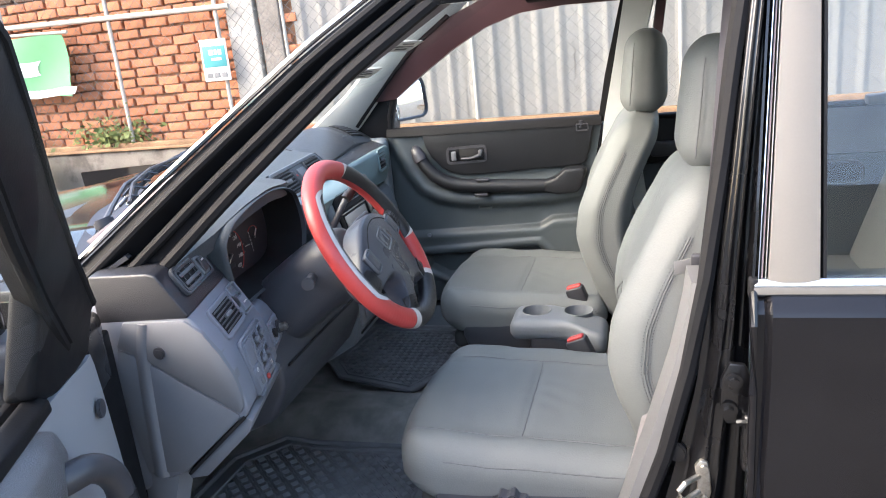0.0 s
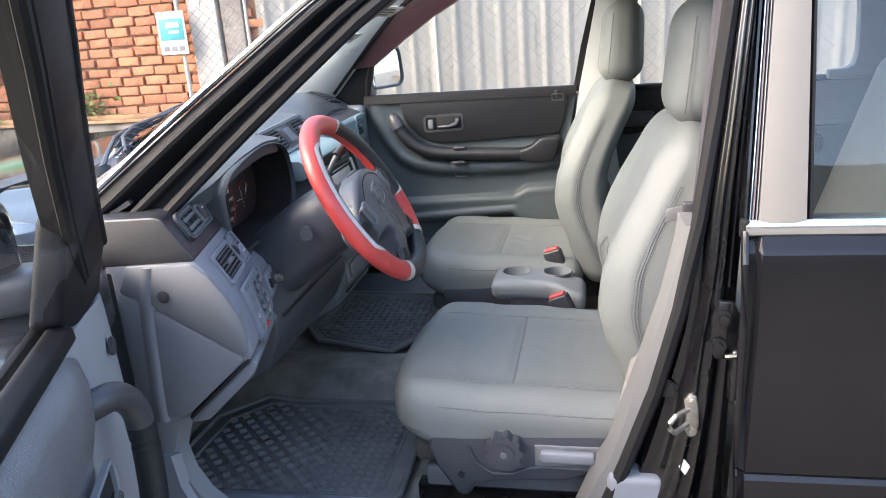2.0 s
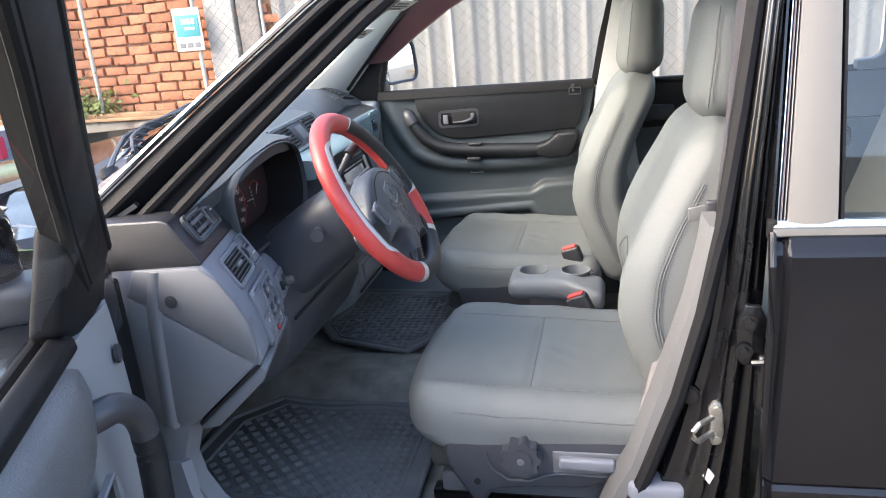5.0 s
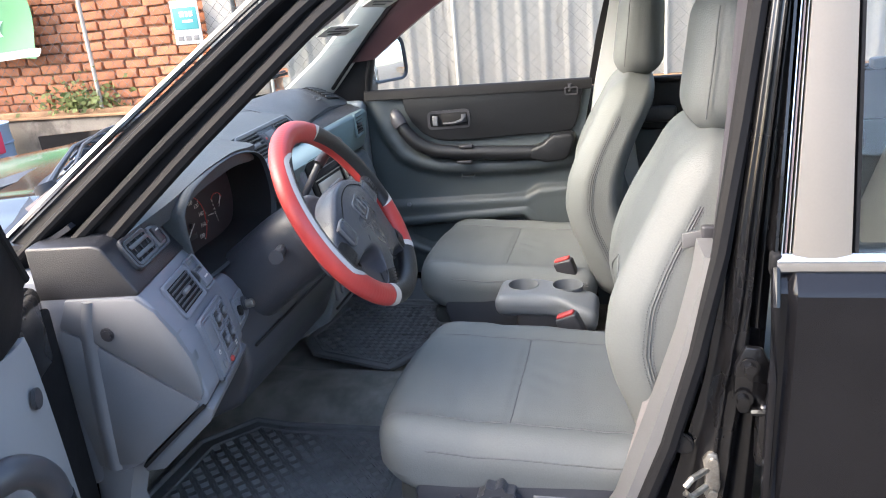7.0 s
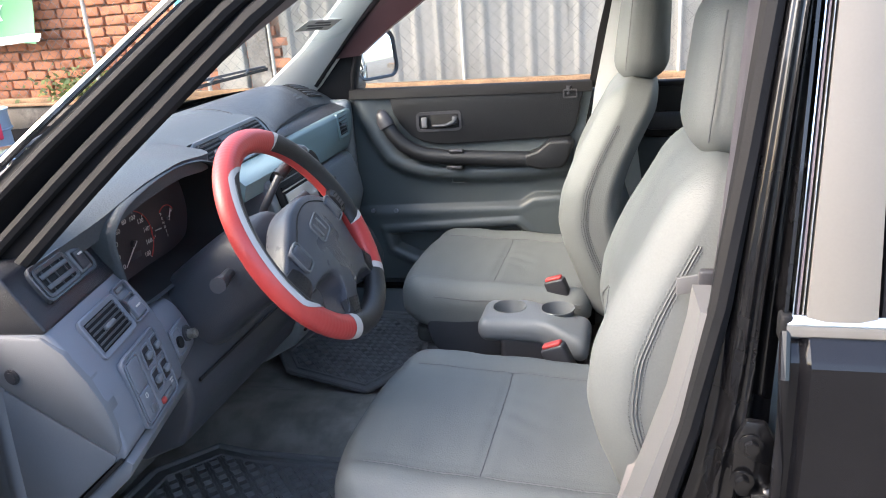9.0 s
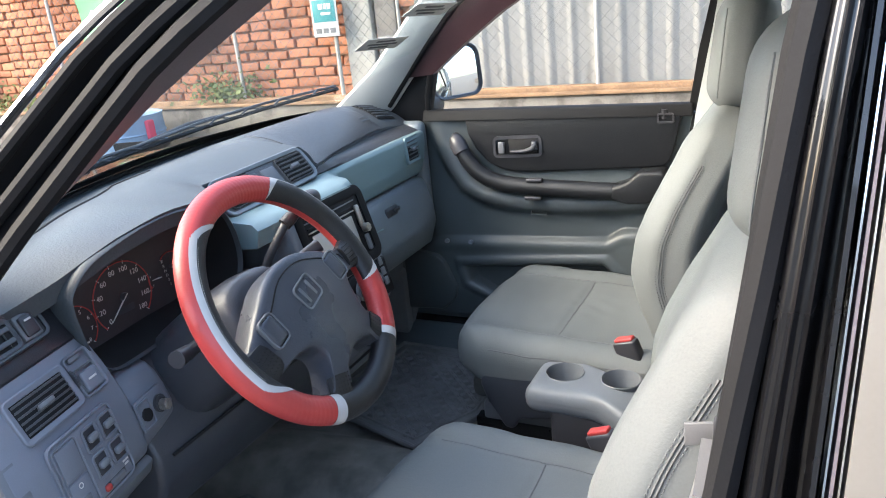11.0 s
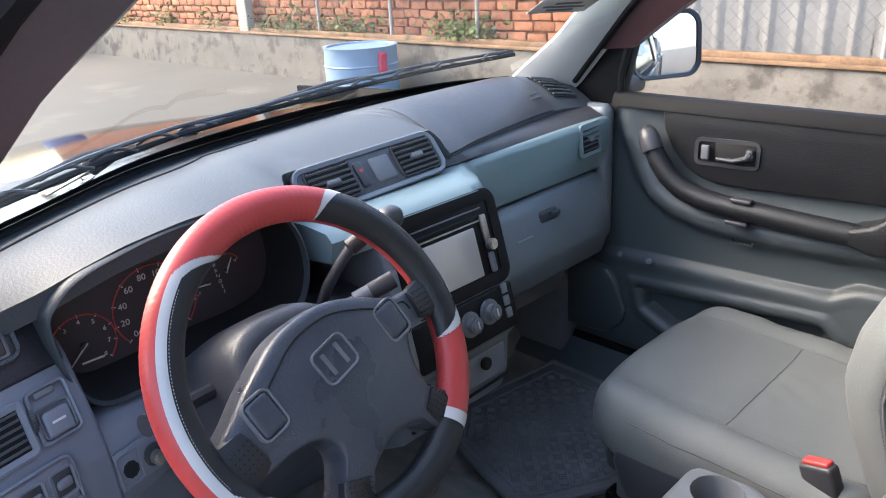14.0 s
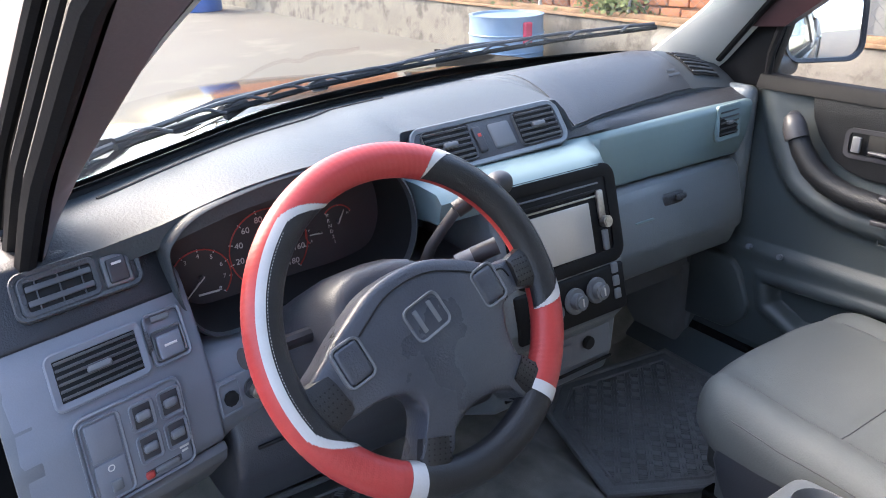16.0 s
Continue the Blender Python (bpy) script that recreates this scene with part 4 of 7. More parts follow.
part("window_frame", leaning(0.698, 0.707, 0.728, 0.737, 0.0, 0.04), M["jamb"], rd)
part("frame_strip", leaning(0.707, 0.7105, 0.737, 0.7405, -0.002, 0.02), M["chrome"], rd, "thin bright strip")
part("window_frame", leaning(0.7105, 0.7165, 0.7405, 0.7455, 0.0, 0.03), M["frame_mauve"], rd)
part("frame_strip", leaning(0.7165, 0.7195, 0.7455, 0.748, -0.003, 0.02), M["zinc"], rd)
part("pillar_plate", leaning(0.7195, 0.791, 0.748, 0.798, -0.006, 0.02), M["steel"], rd, "polished plate on the window pillar, coloured as its pale reflection")
part("window_channel", leaning(0.791, 0.801, 0.798, 0.808, 0.002, 0.03), M["rubber"], rd)
part("window_frame", prism([(lean(1.48), 1.47), (lean(1.52), 1.52), (lean(1.52) + 0.04, 1.52), (lean(1.48) + 0.04, 1.47)], "x", 0.74, 1.44, 0.006), M["jamb"], rd)
part("window_frame", leaning(1.40, 1.44, 1.38, 1.42, 0.0, 0.03), M["jamb"], rd)
g = part("pane", sheet(lambda u, v: (0.795 + 0.615 * u, lean(1.05 + 0.44 * v) + 0.012, 1.05 + 0.44 * v), nums(0, 1, 4), nums(0, 1, 4)), M["tint_glass"], rd, "clear rear door glass")
g.visible_shadow = False
part("inner_card", prism([(0.72, 0.42), (1.42, 0.42), (1.42, 1.05), (0.72, 1.05)], "y", -0.74, -0.70, 0.01), M["door_card"], rd)

# far rear door
fd = thing("rear_door", "closed far rear car door with a dark upper panel", "car door", (1.0, 0.73, 0.45))
part("inner_card", prism([(0.56, 0.46), (1.40, 0.46), (1.42, 0.95), (0.53, 0.95)], "y", 0.70, 0.78, 0.012), M["door_card"], fd)
part("upper_panel", prism([(0.53, 0.95), (0.86, 0.95), (0.90, 1.10), (0.53, 1.10)], "y", 0.69, 0.77, 0.012), M["door_insert"], fd)
part("upper_panel", prism([(0.86, 0.95), (1.42, 0.95), (1.43, 1.10), (0.90, 1.10)], "y", 0.692, 0.77, 0.012), M["console"], fd, "grey rear upper panel")
part("armrest", rbox((0.95, 0.665, 0.90), (0.50, 0.07, 0.07), 0.025), M["door_insert"], fd)
part("grab_cup", rbox((0.62, 0.675, 1.0), (0.10, 0.03, 0.05), 0.012), M["black_plastic"], fd)
part("window_frame", prism([(0.545, 1.10), (0.575, 1.10), (0.63, 1.49), (0.60, 1.49)], "y", 0.64, 0.70, 0.004), M["frame_maroon"], fd)
part("window_frame", prism([(0.60, 1.47), (1.42, 1.48), (1.42, 1.52), (0.60, 1.51)], "y", 0.60, 0.66, 0.006), M["frame_maroon"], fd)
part("window_frame", prism([(1.20, 1.10), (1.45, 1.10), (1.44, 1.49), (1.24, 1.49), (1.262, 1.40), (1.274, 1.30), (1.278, 1.18), (1.270, 1.145), (1.250, 1.132), (1.20, 1.130)], "y", 0.655, 0.70, 0.006, 2), M["console"], fd, "grey window corner trim")
part("sill_seal", prism([(0.685, 1.095), (0.72, 1.095), (0.72, 1.112), (0.69, 1.11)], "x", 0.53, 1.42, 0.004), M["rubber"], fd)
g = part("pane", sheet(lambda u, v: (0.56 + 0.84 * u, 0.725 - 0.22 * 0.4 * v, 1.09 + 0.40 * v), nums(0, 1, 3), nums(0, 1, 3)), M["glass"], fd)
g.visible_shadow = False

# ---- dashboard ----
def grille(parent, center, right, up, w, h, slats, tilt=0.25, frame_mat=None, knob=True, cols=0, border=0.006, label=""):
    """An air vent: frame, black sheet for the hollow's shade, slats and a thumb slider."""
    c, a, b = Vector(center), Vector(right).normalized(), Vector(up).normalized()
    n = a.cross(b).normalized()
    v = part("air_vent", bezel(c, a, b, w + 2 * border, h + 2 * border, border, 0.004, 0.010), frame_mat or M["panel_dark"], parent, label)
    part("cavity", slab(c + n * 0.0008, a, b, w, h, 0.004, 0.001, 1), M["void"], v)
    for k in range(slats):
        z = (k + 0.5) / slats - 0.5
        part("slat", slab(c + b * (z * h) + n * 0.005, a, (b * 0.8 + n * (0.2 + tilt)).normalized(), w - 0.002, h / slats * 0.42, 0.002, 0.0008, 1), M["slat"], v)
    for k in range(cols):
        z = (k + 0.5) / cols - 0.5
        part("slat", slab(c + a * (z * w) + n * 0.004, a, b, 0.0016, h, 0.003, 0.0006, 1), M["slat"], v)
    if knob:
        part("slider", slab(c + n * 0.010, a, b, w * 0.30, h * 0.16, 0.010, 0.003), M["panel_dark"], v)
    return v


dash = thing("dashboard", "slate grey vinyl dashboard with blue-grey fascia", "dashboard", (-0.4, 0, 0.6))
Y, Z = Vector((0, 1, 0)), Vector((0, 0, 1))
XR = ((-0.81, -0.268), (-0.68, -0.270), (-0.62, -0.260), (-0.55, -0.246), (-0.42, -0.236), (-0.30, -0.250), (-0.255, -0.285), (-0.205, -0.352), (0.118, -0.362), (0.150, -0.340), (0.24, -0.364), (0.40, -0.390), (0.562, -0.406), (0.72, -0.385))
ZR = ((-0.81, 1.084), (-0.70, 1.088), (-0.62, 1.104), (-0.56, 1.124), (-0.50, 1.139), (-0.41, 1.149), (-0.32, 1.141), (-0.265, 1.138), (-0.21, 1.136), (0.118, 1.139), (0.134, 1.122), (0.150, 1.088), (0.58, 1.092), (0.72, 1.075))
CR = ((-0.81, 0.004), (-0.6, 0.012), (-0.2, 0.020), (0.120, 0.022), (0.155, 0.052), (0.58, 0.052), (0.72, 0.035))


def top_fn(y, v):
    xa, xb = wx(y) + 0.004, curve_interp(y, XR)
    za, zb = 1.116, curve_interp(y, ZR)
    if v > 1:
        return Vector((xb - 0.004 * (v - 1) * 10, y, zb - 0.30 * (v - 1)))
    s = v ** 1.1
    return Vector((xa + (xb - xa) * v, y, za + (zb - za) * s + curve_interp(y, CR) * math.sin(math.pi * v ** 1.25)))


part("upper_pad", sheet(top_fn, nums(-0.752, 0.105, 90) + nums(0.112, 0.158, 18) + nums(0.165, 0.71, 52), nums(0, 0.9, 18) + [0.95, 0.98, 1.0, 1.02, 1.06, 1.10], 0.004), M["dash_top"], dash, "slate grey grained upper pad", sharp=50)
# airbag lid with rounded corners
lid = lambda u, v: top_fn(0.152 + 0.410 * u + 0.016 * (1 - v), 0.46 + 0.53 * v) + Vector((0.004, 0, 0.005 * min(1, 8 * min(u, 1 - u, v + 0.02, 1.02 - v) + 0.2)))
part("airbag_lid", sheet(lid, nums(0, 1, 30), nums(0, 1, 16), 0.003), M["dash_dark"], dash, "darker grained airbag lid")
for k in range(2):
    p = lid(0.93, 0.80 - 0.07 * k)
    part("embossed_bar", slab(p + Vector((0.004, 0, 0.003)), (0.05, 1, 0.02), (-0.6, 0, 1), 0.036 - 0.01 * k, 0.005, 0.002, 0.0006, 1), M["panel_dark"], dash)
# slot along the top and the demister grille
part("demister_slot", tube([top_fn(y, 0.27 if y < -0.2 else 0.30) + Vector((0, 0, 0.001)) for y in nums(-0.66, -0.10, 24)], 0.0035, 5, flat=0.5), M["void"], dash)
dv = part("demister_grille", sheet(lambda u, v: top_fn(0.60 + 0.07 * u, 0.62 + 0.28 * v) + Vector((0.002, 0, 0.003)), nums(0, 1, 5), nums(0, 1, 5), 0.002), M["void"], dash)
for k in range(6):
    part("slat", tube([top_fn(0.602 + 0.066 * u, 0.65 + 0.045 * k) + Vector((0.002, 0, 0.005)) for u in (0, 0.5, 1)], 0.002, 5), M["panel_dark"], dv)

# instrument hood and cluster
OUT = [(-0.612, 1.062), (-0.606, 1.085), (-0.575, 1.112), (-0.523, 1.128), (-0.46, 1.139), (-0.398, 1.141), (-0.335, 1.131), (-0.293, 1.111), (-0.270, 1.075), (-0.262, 1.03), (-0.268, 0.995), (-0.287, 0.968), (-0.34, 0.955), (-0.42, 0.952), (-0.52, 0.945), (-0.57, 0.947), (-0.597, 0.975), (-0.608, 1.02)]
cen = Vector((0, sum(p[0] for p in OUT) / len(OUT), sum(p[1] for p in OUT) / len(OUT)))


def rounded(pts, per=4):
    """A closed smooth line through points."""
    n, out = len(pts), []
    for k in range(n):
        p = [Vector((*pts[(k + d) % n], 0)) for d in (-1, 0, 1, 2)]
        for q in range(per):
            t = q / per
            v = 0.5 * ((2 * p[1]) + (p[2] - p[0]) * t + (2 * p[0] - 5 * p[1] + 4 * p[2] - p[3]) * t * t + (3 * p[1] - p[0] - 3 * p[2] + p[3]) * t ** 3)
            out.append((v.x, v.y))
    return out


OUTLINE = rounded(OUT)


def loop_at(x, s):
    return [(x + 0.08 * max(0, z - 1.08), cen.y + (y - cen.y) * s, cen.z + (z - cen.z) * s) for y, z in OUTLINE]


part("instrument_hood", loft([loop_at(-0.31, 1.05), loop_at(-0.252, 1.045), loop_at(-0.240, 1.030), loop_at(-0.238, 1.012), loop_at(-0.248, 1.0)], caps=False), M["dash_top"], dash, "rounded hood round the instruments", sharp=60)
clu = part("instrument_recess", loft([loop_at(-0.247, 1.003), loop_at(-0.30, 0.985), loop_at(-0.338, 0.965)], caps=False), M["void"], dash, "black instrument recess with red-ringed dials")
part("dial_plate", prism([(p[1], p[2]) for p in loop_at(0, 0.985)], "x", -0.346, -0.338), M["dial"], clu)
XD = -0.3375


def dial(cy, cz, r, marks, a0, a1, needle, red):
    pts = [(XD + 0.0012, cy + r * math.cos(radians(a)), cz + r * math.sin(radians(a))) for a in nums(a0, a1, 30)]
    part("dial_ring", tube(pts, 0.0011, 5), M["dial_red"], clu)
    for k, word in enumerate(marks):
        a = radians(a0 + (a1 - a0) * k / max(1, len(marks) - 1))
        if word:
            text_part("number", word, (XD + 0.001, cy + r * 0.78 * math.cos(a), cz + r * 0.78 * math.sin(a)), Y, Z, r * 0.21, M["dial_white"], clu)
        part("tick", tube([(XD + 0.001, cy + r * q * math.cos(a), cz + r * q * math.sin(a)) for q in (0.93, 1.03)], 0.0008, 4), M["dial_white"], clu)
    a = radians(needle)
    part("needle", tube([(XD + 0.006, cy - r * 0.12 * math.cos(a), cz - r * 0.12 * math.sin(a)), (XD + 0.006, cy + r * 0.8 * math.cos(a), cz + r * 0.8 * math.sin(a))], [0.0016, 0.0008], 5), M["dial_white"], clu)
    part("needle_cap", disc((XD + 0.004, cy, cz), (1, 0, 0), r * 0.12, 0.006, 14), M["black_plastic"], clu)


dial(-0.556, 0.988, 0.043, ["0", "1", "2", "3", "4", "5", "6", "7", "8"], 222, -42, 224, True)
dial(-0.452, 1.008, 0.060, ["0", "20", "40", "60", "80", "100", "120", "140", "160", "180"], 222, -42, 222, True)
dial(-0.340, 1.022, 0.026, ["C", "", "H"], 140, 30, 62, True)
dial(-0.372, 1.012, 0.022, ["F", "", "E"], 160, 220, 178, True)
for k, w in enumerate("PRND21"):
    text_part("gear_letter", w, (XD + 0.001, -0.357 + 0.002 * k, 1.035 - 0.009 * k), Y, Z, 0.008, M["dial_white"], clu)
part("print_bar", slab((XD + 0.001, -0.548, 0.963), Y, Z, 0.03, 0.003, 0.001, 0.0003, 1), M["dial_white"], clu)
part("odometer", slab((XD + 0.001, -0.452, 0.985), Y, Z, 0.036, 0.011, 0.001, 0.0004, 1), M["black_plastic"], clu)

# driver's end of the dash, turned a little towards the seat
drawn = set(bpy.data.objects)
PROF = [(-0.47, 1.040), (-0.300, 1.040), (-0.258, 1.036), (-0.242, 1.024), (-0.232, 1.012), (-0.206, 0.980), (-0.186, 0.950), (-0.170, 0.920), (-0.162, 0.890), (-0.156, 0.862), (-0.153, 0.842), (-0.160, 0.828), (-0.190, 0.812), (-0.300, 0.712), (-0.42, 0.655), (-0.47, 0.655)]
lp = part("driver_panel", prism(PROF, "y", -0.828, -0.598, 0.007, 3), M["panel"], dash, "blue-grey lower dash panel with switches", sharp=50)
part("corner_pad", prism([(-0.42, 1.092), (-0.300, 1.096), (-0.284, 1.092), (-0.246, 1.036), (-0.233, 1.019), (-0.240, 1.014), (-0.42, 1.004)], "y", -0.829, -0.604, 0.006, 3), M["corner"], dash, "dark dash corner round the side vent", sharp=50)
uvx, uvu = Y, Vector((-0.57, 0, 0.82))
sv = part("side_vent_frame", bezel((-0.2605, -0.7160, 1.0635), uvx, uvu, 0.146, 0.058, 0.006, 0.005, 0.014), M["dash_dark"], dash)
part("vent_floor", slab((-0.2615, -0.7160, 1.0635), uvx, uvu, 0.136, 0.048, 0.004, 0.004, 1), M["dash_dark"], sv)
gv = grille(dash, (-0.2592, -0.7370, 1.0630), uvx, uvu, 0.074, 0.034, 2, -0.3, M["dash_dark"], False, 3, 0.007)
part("switch", slab((-0.2555, -0.6720, 1.0640), uvx, uvu, 0.034, 0.040, 0.010, 0.004), M["panel_dark"], sv)
part("rocker", slab((-0.2510, -0.6720, 1.0655), uvx, Vector((-0.50, 0, 0.87)), 0.024, 0.030, 0.010, 0.003), M["black_plastic"], sv, "small black rocker switch")
part("print_bar", slab((-0.2530, -0.6720, 1.0730), uvx, Vector((-0.50, 0, 0.87)), 0.012, 0.003, 0.0012, 0.0003, 1), M["dial_white"], sv)
bvu = Vector((-0.55, 0, 0.835))
bvr = Y
grille(dash, (-0.2025, -0.722, 0.979), bvr, bvu, 0.094, 0.048, 6, 0.15, M["panel"], True, 0, 0.009, "large driver's air vent")
part("vent_wheel", disc((-0.2085, -0.6635, 0.978), (0, 1, 0), 0.016, 0.005, 28, 0.001), M["black_plastic"], dash)
for k in range(9):
    a = radians(-10 + 14 * k)
    part("wheel_rib", slab((-0.2085 + 0.0163 * math.cos(a), -0.6635, 0.978 + 0.0163 * math.sin(a)), Y, (-math.sin(a), 0, math.cos(a)), 0.005, 0.0014, 0.001, 0.0003, 1), M["slat"], dash)
sb = part("switch_frame", bezel((-0.2035, -0.639, 0.981), bvr, bvu, 0.049, 0.066, 0.004, 0.004, 0.008), M["panel"], dash)
part("button_ring", bezel((-0.1985, -0.639, 0.974), bvr, bvu, 0.040, 0.038, 0.003, 0.004, 0.006), M["panel_dark"], sb)
part("button", slab((-0.190, -0.639, 0.975), bvr, bvu, 0.032, 0.030, 0.014, 0.004), M["panel"], sb, "square grey push button")
part("indicator", slab((-0.2165, -0.641, 1.002), bvr, bvu, 0.024, 0.008, 0.004, 0.002), M["panel_dark"], sb)
part("print_bar", slab((-0.1895, -0.639, 0.976), bvr, bvu, 0.016, 0.003, 0.001, 0.0003, 1), M["dial_white"], sb)
swu = Vector((-0.22, 0, 0.975))
swn = Y.cross(swu).normalized()
swc = Vector((-0.1590, -0.705, 0.889))


def on_switches(u, v, out=0.0):
    return swc + Y * u + swu.normalized() * v + swn * out


sf = part("switch_panel", bezel(on_switches(0, 0), bvr, swu, 0.126, 0.112, 0.003, 0.003, 0.012), M["panel"], dash, "window switch panel")
part("switch_plate", slab(on_switches(0, 0, 0.0015), bvr, swu, 0.121, 0.107, 0.012, 0.008, 3), M["panel"], sf)
part("blank_frame", bezel(on_switches(-0.035, 0.0, 0.001), bvr, swu, 0.046, 0.100, 0.003, 0.003, 0.008), M["panel"], sf)
part("blank_cover", slab(on_switches(-0.035, 0.023, 0.004), bvr, swu, 0.036, 0.046, 0.004, 0.003), M["panel"], sf)
part("blank_cover", slab(on_switches(-0.035, -0.025, 0.004), bvr, swu, 0.036, 0.044, 0.004, 0.003), M["panel"], sf)
part("push_button", slab(on_switches(-0.033, -0.034, 0.007), bvr, swu, 0.013, 0.014, 0.006, 0.002), M["panel_dark"], sf)
part("icon_ring", bezel(on_switches(-0.035, -0.012, 0.0042), bvr, swu, 0.008, 0.008, 0.0014, 0.0006, 0.0038), M["dial_white"], sf)
for j, vv in ((0, 0.028), (1, -0.012)):
    for k in range(2):
        uu = 0.012 + 0.034 * k
        part("switch_well", bezel(on_switches(uu, vv, 0.001), bvr, swu, 0.030, 0.036, 0.004, 0.003, 0.006), M["panel"], sf)
        part("window_switch", slab(on_switches(uu, vv, 0.002), bvr, swu, 0.022, 0.028, 0.004, 0.004), M["black_plastic"], sf)
        part("switch_rocker", slab(on_switches(uu, vv + 0.002, 0.011), bvr, Vector((-0.42, 0, 0.9)), 0.018, 0.011, 0.010, 0.004, 3), M["panel_dark"], sf, "grey window rocker")
part("slide_slot", slab(on_switches(0.022, -0.043, 0.002), bvr, swu, 0.046, 0.010, 0.004, 0.004), M["black_plastic"], sf)
part("slide_lever", slab(on_switches(0.026, -0.043, 0.005), bvr, swu, 0.030, 0.007, 0.005, 0.003), M["panel_dark"], sf)
part("lever_tip", slab(on_switches(0.004, -0.044, 0.007), bvr, swu, 0.011, 0.009, 0.008, 0.003), M["dial_red"], sf, "small red lever tip")
for k in range(2):
    part("print_bar", slab(on_switches(0.050, -0.032 - 0.005 * k, 0.002), bvr, swu, 0.012 - 0.004 * k, 0.0028, 0.001, 0.0003, 1), M["dial_white"], sf)
part("column_surround", prism([(-0.42, 0.938), (-0.222, 0.938), (-0.200, 0.934), (-0.184, 0.922), (-0.170, 0.900), (-0.158, 0.870), (-0.160, 0.845), (-0.172, 0.826), (-0.26, 0.745), (-0.42, 0.68)], "y", -0.604, -0.512, 0.012, 3), M["panel"], dash, "blue-grey surround beside the column", sharp=50)
part("key_panel", slab((-0.1585, -0.566, 0.885), Y, swu, 0.066, 0.050, 0.006, 0.006), M["panel"], dash)
part("dimmer_plate", bezel((-0.1578, -0.583, 0.885), Y, swu, 0.030, 0.042, 0.002, 0.002, 0.005), M["panel"], dash)
part("dimmer_hole", disc((-0.156, -0.583, 0.884), swn, 0.010, 0.006, 9), M["void"], dash)
kn = part("ignition_knob", disc((-0.146, -0.550, 0.884), swn, 0.0085, 0.022, 24, 0.003), M["zinc"], dash, "worn metal lighter knob")
part("knob_ring", disc((-0.156, -0.550, 0.884), swn, 0.014, 0.008, 24, 0.002), M["black_plastic"], kn)
# its end covers, seen past the open door
ECY = -0.8335
part("end_cap", prism([(-0.368, 1.008), (-0.244, 1.012), (-0.214, 0.990), (-0.186, 0.950), (-0.168, 0.914), (-0.160, 0.880), (-0.159, 0.852), (-0.168, 0.838), (-0.270, 0.896), (-0.346, 0.942), (-0.392, 0.960)], "y", ECY, -0.80, 0.004, 2), M["end_panel"], dash, "grey dash end cover with a screw")
part("end_cap", prism([(-0.393, 0.956), (-0.347, 0.938), (-0.271, 0.892), (-0.170, 0.834), (-0.178, 0.822), (-0.304, 0.712), (-0.386, 0.702), (-0.410, 0.87)], "y", ECY + 0.002, -0.80, 0.004, 2), M["end_panel"], dash, "lower grey dash end cover")
part("cap_slot", prism([(-0.165, 0.832), (-0.161, 0.828), (-0.296, 0.706), (-0.300, 0.710)], "y", -0.8312, -0.80), M["void"], dash)
part("lower_edge", prism([(-0.160, 0.829), (-0.148, 0.822), (-0.158, 0.800), (-0.262, 0.704), (-0.300, 0.696), (-0.300, 0.704)], "y", -0.828, -0.60, 0.004, 2), M["end_panel"], dash, "grey lower panel edge")
part("screw_cover", joined(disc((-0.305, ECY - 0.001, 0.952), (0, -1, 0), 0.0115, 0.004, 24, 0.001), disc((-0.305, ECY - 0.0035, 0.952), (0, -1, 0), 0.0075, 0.003, 18)), M["black_plastic"], dash)
ridge = [(-0.326, 1.006), (-0.336, 0.972), (-0.341, 0.941), (-0.346, 0.89), (-0.350, 0.831), (-0.354, 0.77), (-0.357, 0.700)]
part("door_edge_ridge", loft([[Vector((x + a, ECY + b, z)) for a, b in ((-0.020, 0.004), (-0.011, -0.0004), (-0.005, -0.0030), (0.001, -0.0034), (0.006, -0.0018), (0.014, 0.004))] for x, z in ridge]), M["end_panel"], dash, "grey ridge along the door edge", sharp=70)
for ob in [o for o in bpy.data.objects if o not in drawn and o.type == "MESH"]:
    for v in ob.data.vertices:
        v.co.x -= 0.25 * (v.co.y + 0.69)
part("kick_panel", loft([[(x0_, -0.822, z), (x0_ + 0.030, -0.832, z), (x1_ - 0.012, -0.822, z), (x1_, -0.79, z), (x0_, -0.76, z)] for z, x0_, x1_ in ((0.702, -0.366, -0.278), (0.655, -0.372, -0.296), (0.628, -0.374, -0.305), (0.58, -0.378, -0.296), (0.53, -0.376, -0.268), (0.47, -0.372, -0.20), (0.43, -0.372, -0.14))]), M["end_panel"], dash, "grey footwell side cover", sharp=50)
part("kick_cover", loft([[(x0_, -0.836, z), (x1_, -0.836, z), (x1_ + 0.012, -0.82, z), (x0_, -0.80, z)] for z, x0_, x1_ in ((0.626, -0.374, -0.318), (0.56, -0.378, -0.310), (0.50, -0.378, -0.285), (0.44, -0.376, -0.24))]), M["panel"], dash, "grey lower door sill cover", sharp=50)

# column shroud, knee panel and key
WC = Vector((-0.0165, -0.3986, 1.0173))
WN = Vector((1.0, 0.05, 0.6005)).normalized()
WU = Vector((-0.05, 1.0, 0.0)).normalized()
WV = WN.cross(WU).normalized()


def wp(u, v, n=0.0):
    return WC + WU * (u * 1.081) + WV * (v * 1.081) + WN * n


def oval(n, w, h, off=0.0, seg=24):
    return [wp(w * math.copysign(abs(math.cos(t)) ** 0.7, math.cos(t)), off + h * math.copysign(abs(math.sin(t)) ** 0.7, math.sin(t)), n) for t in [2 * math.pi * k / seg for k in range(seg)]]


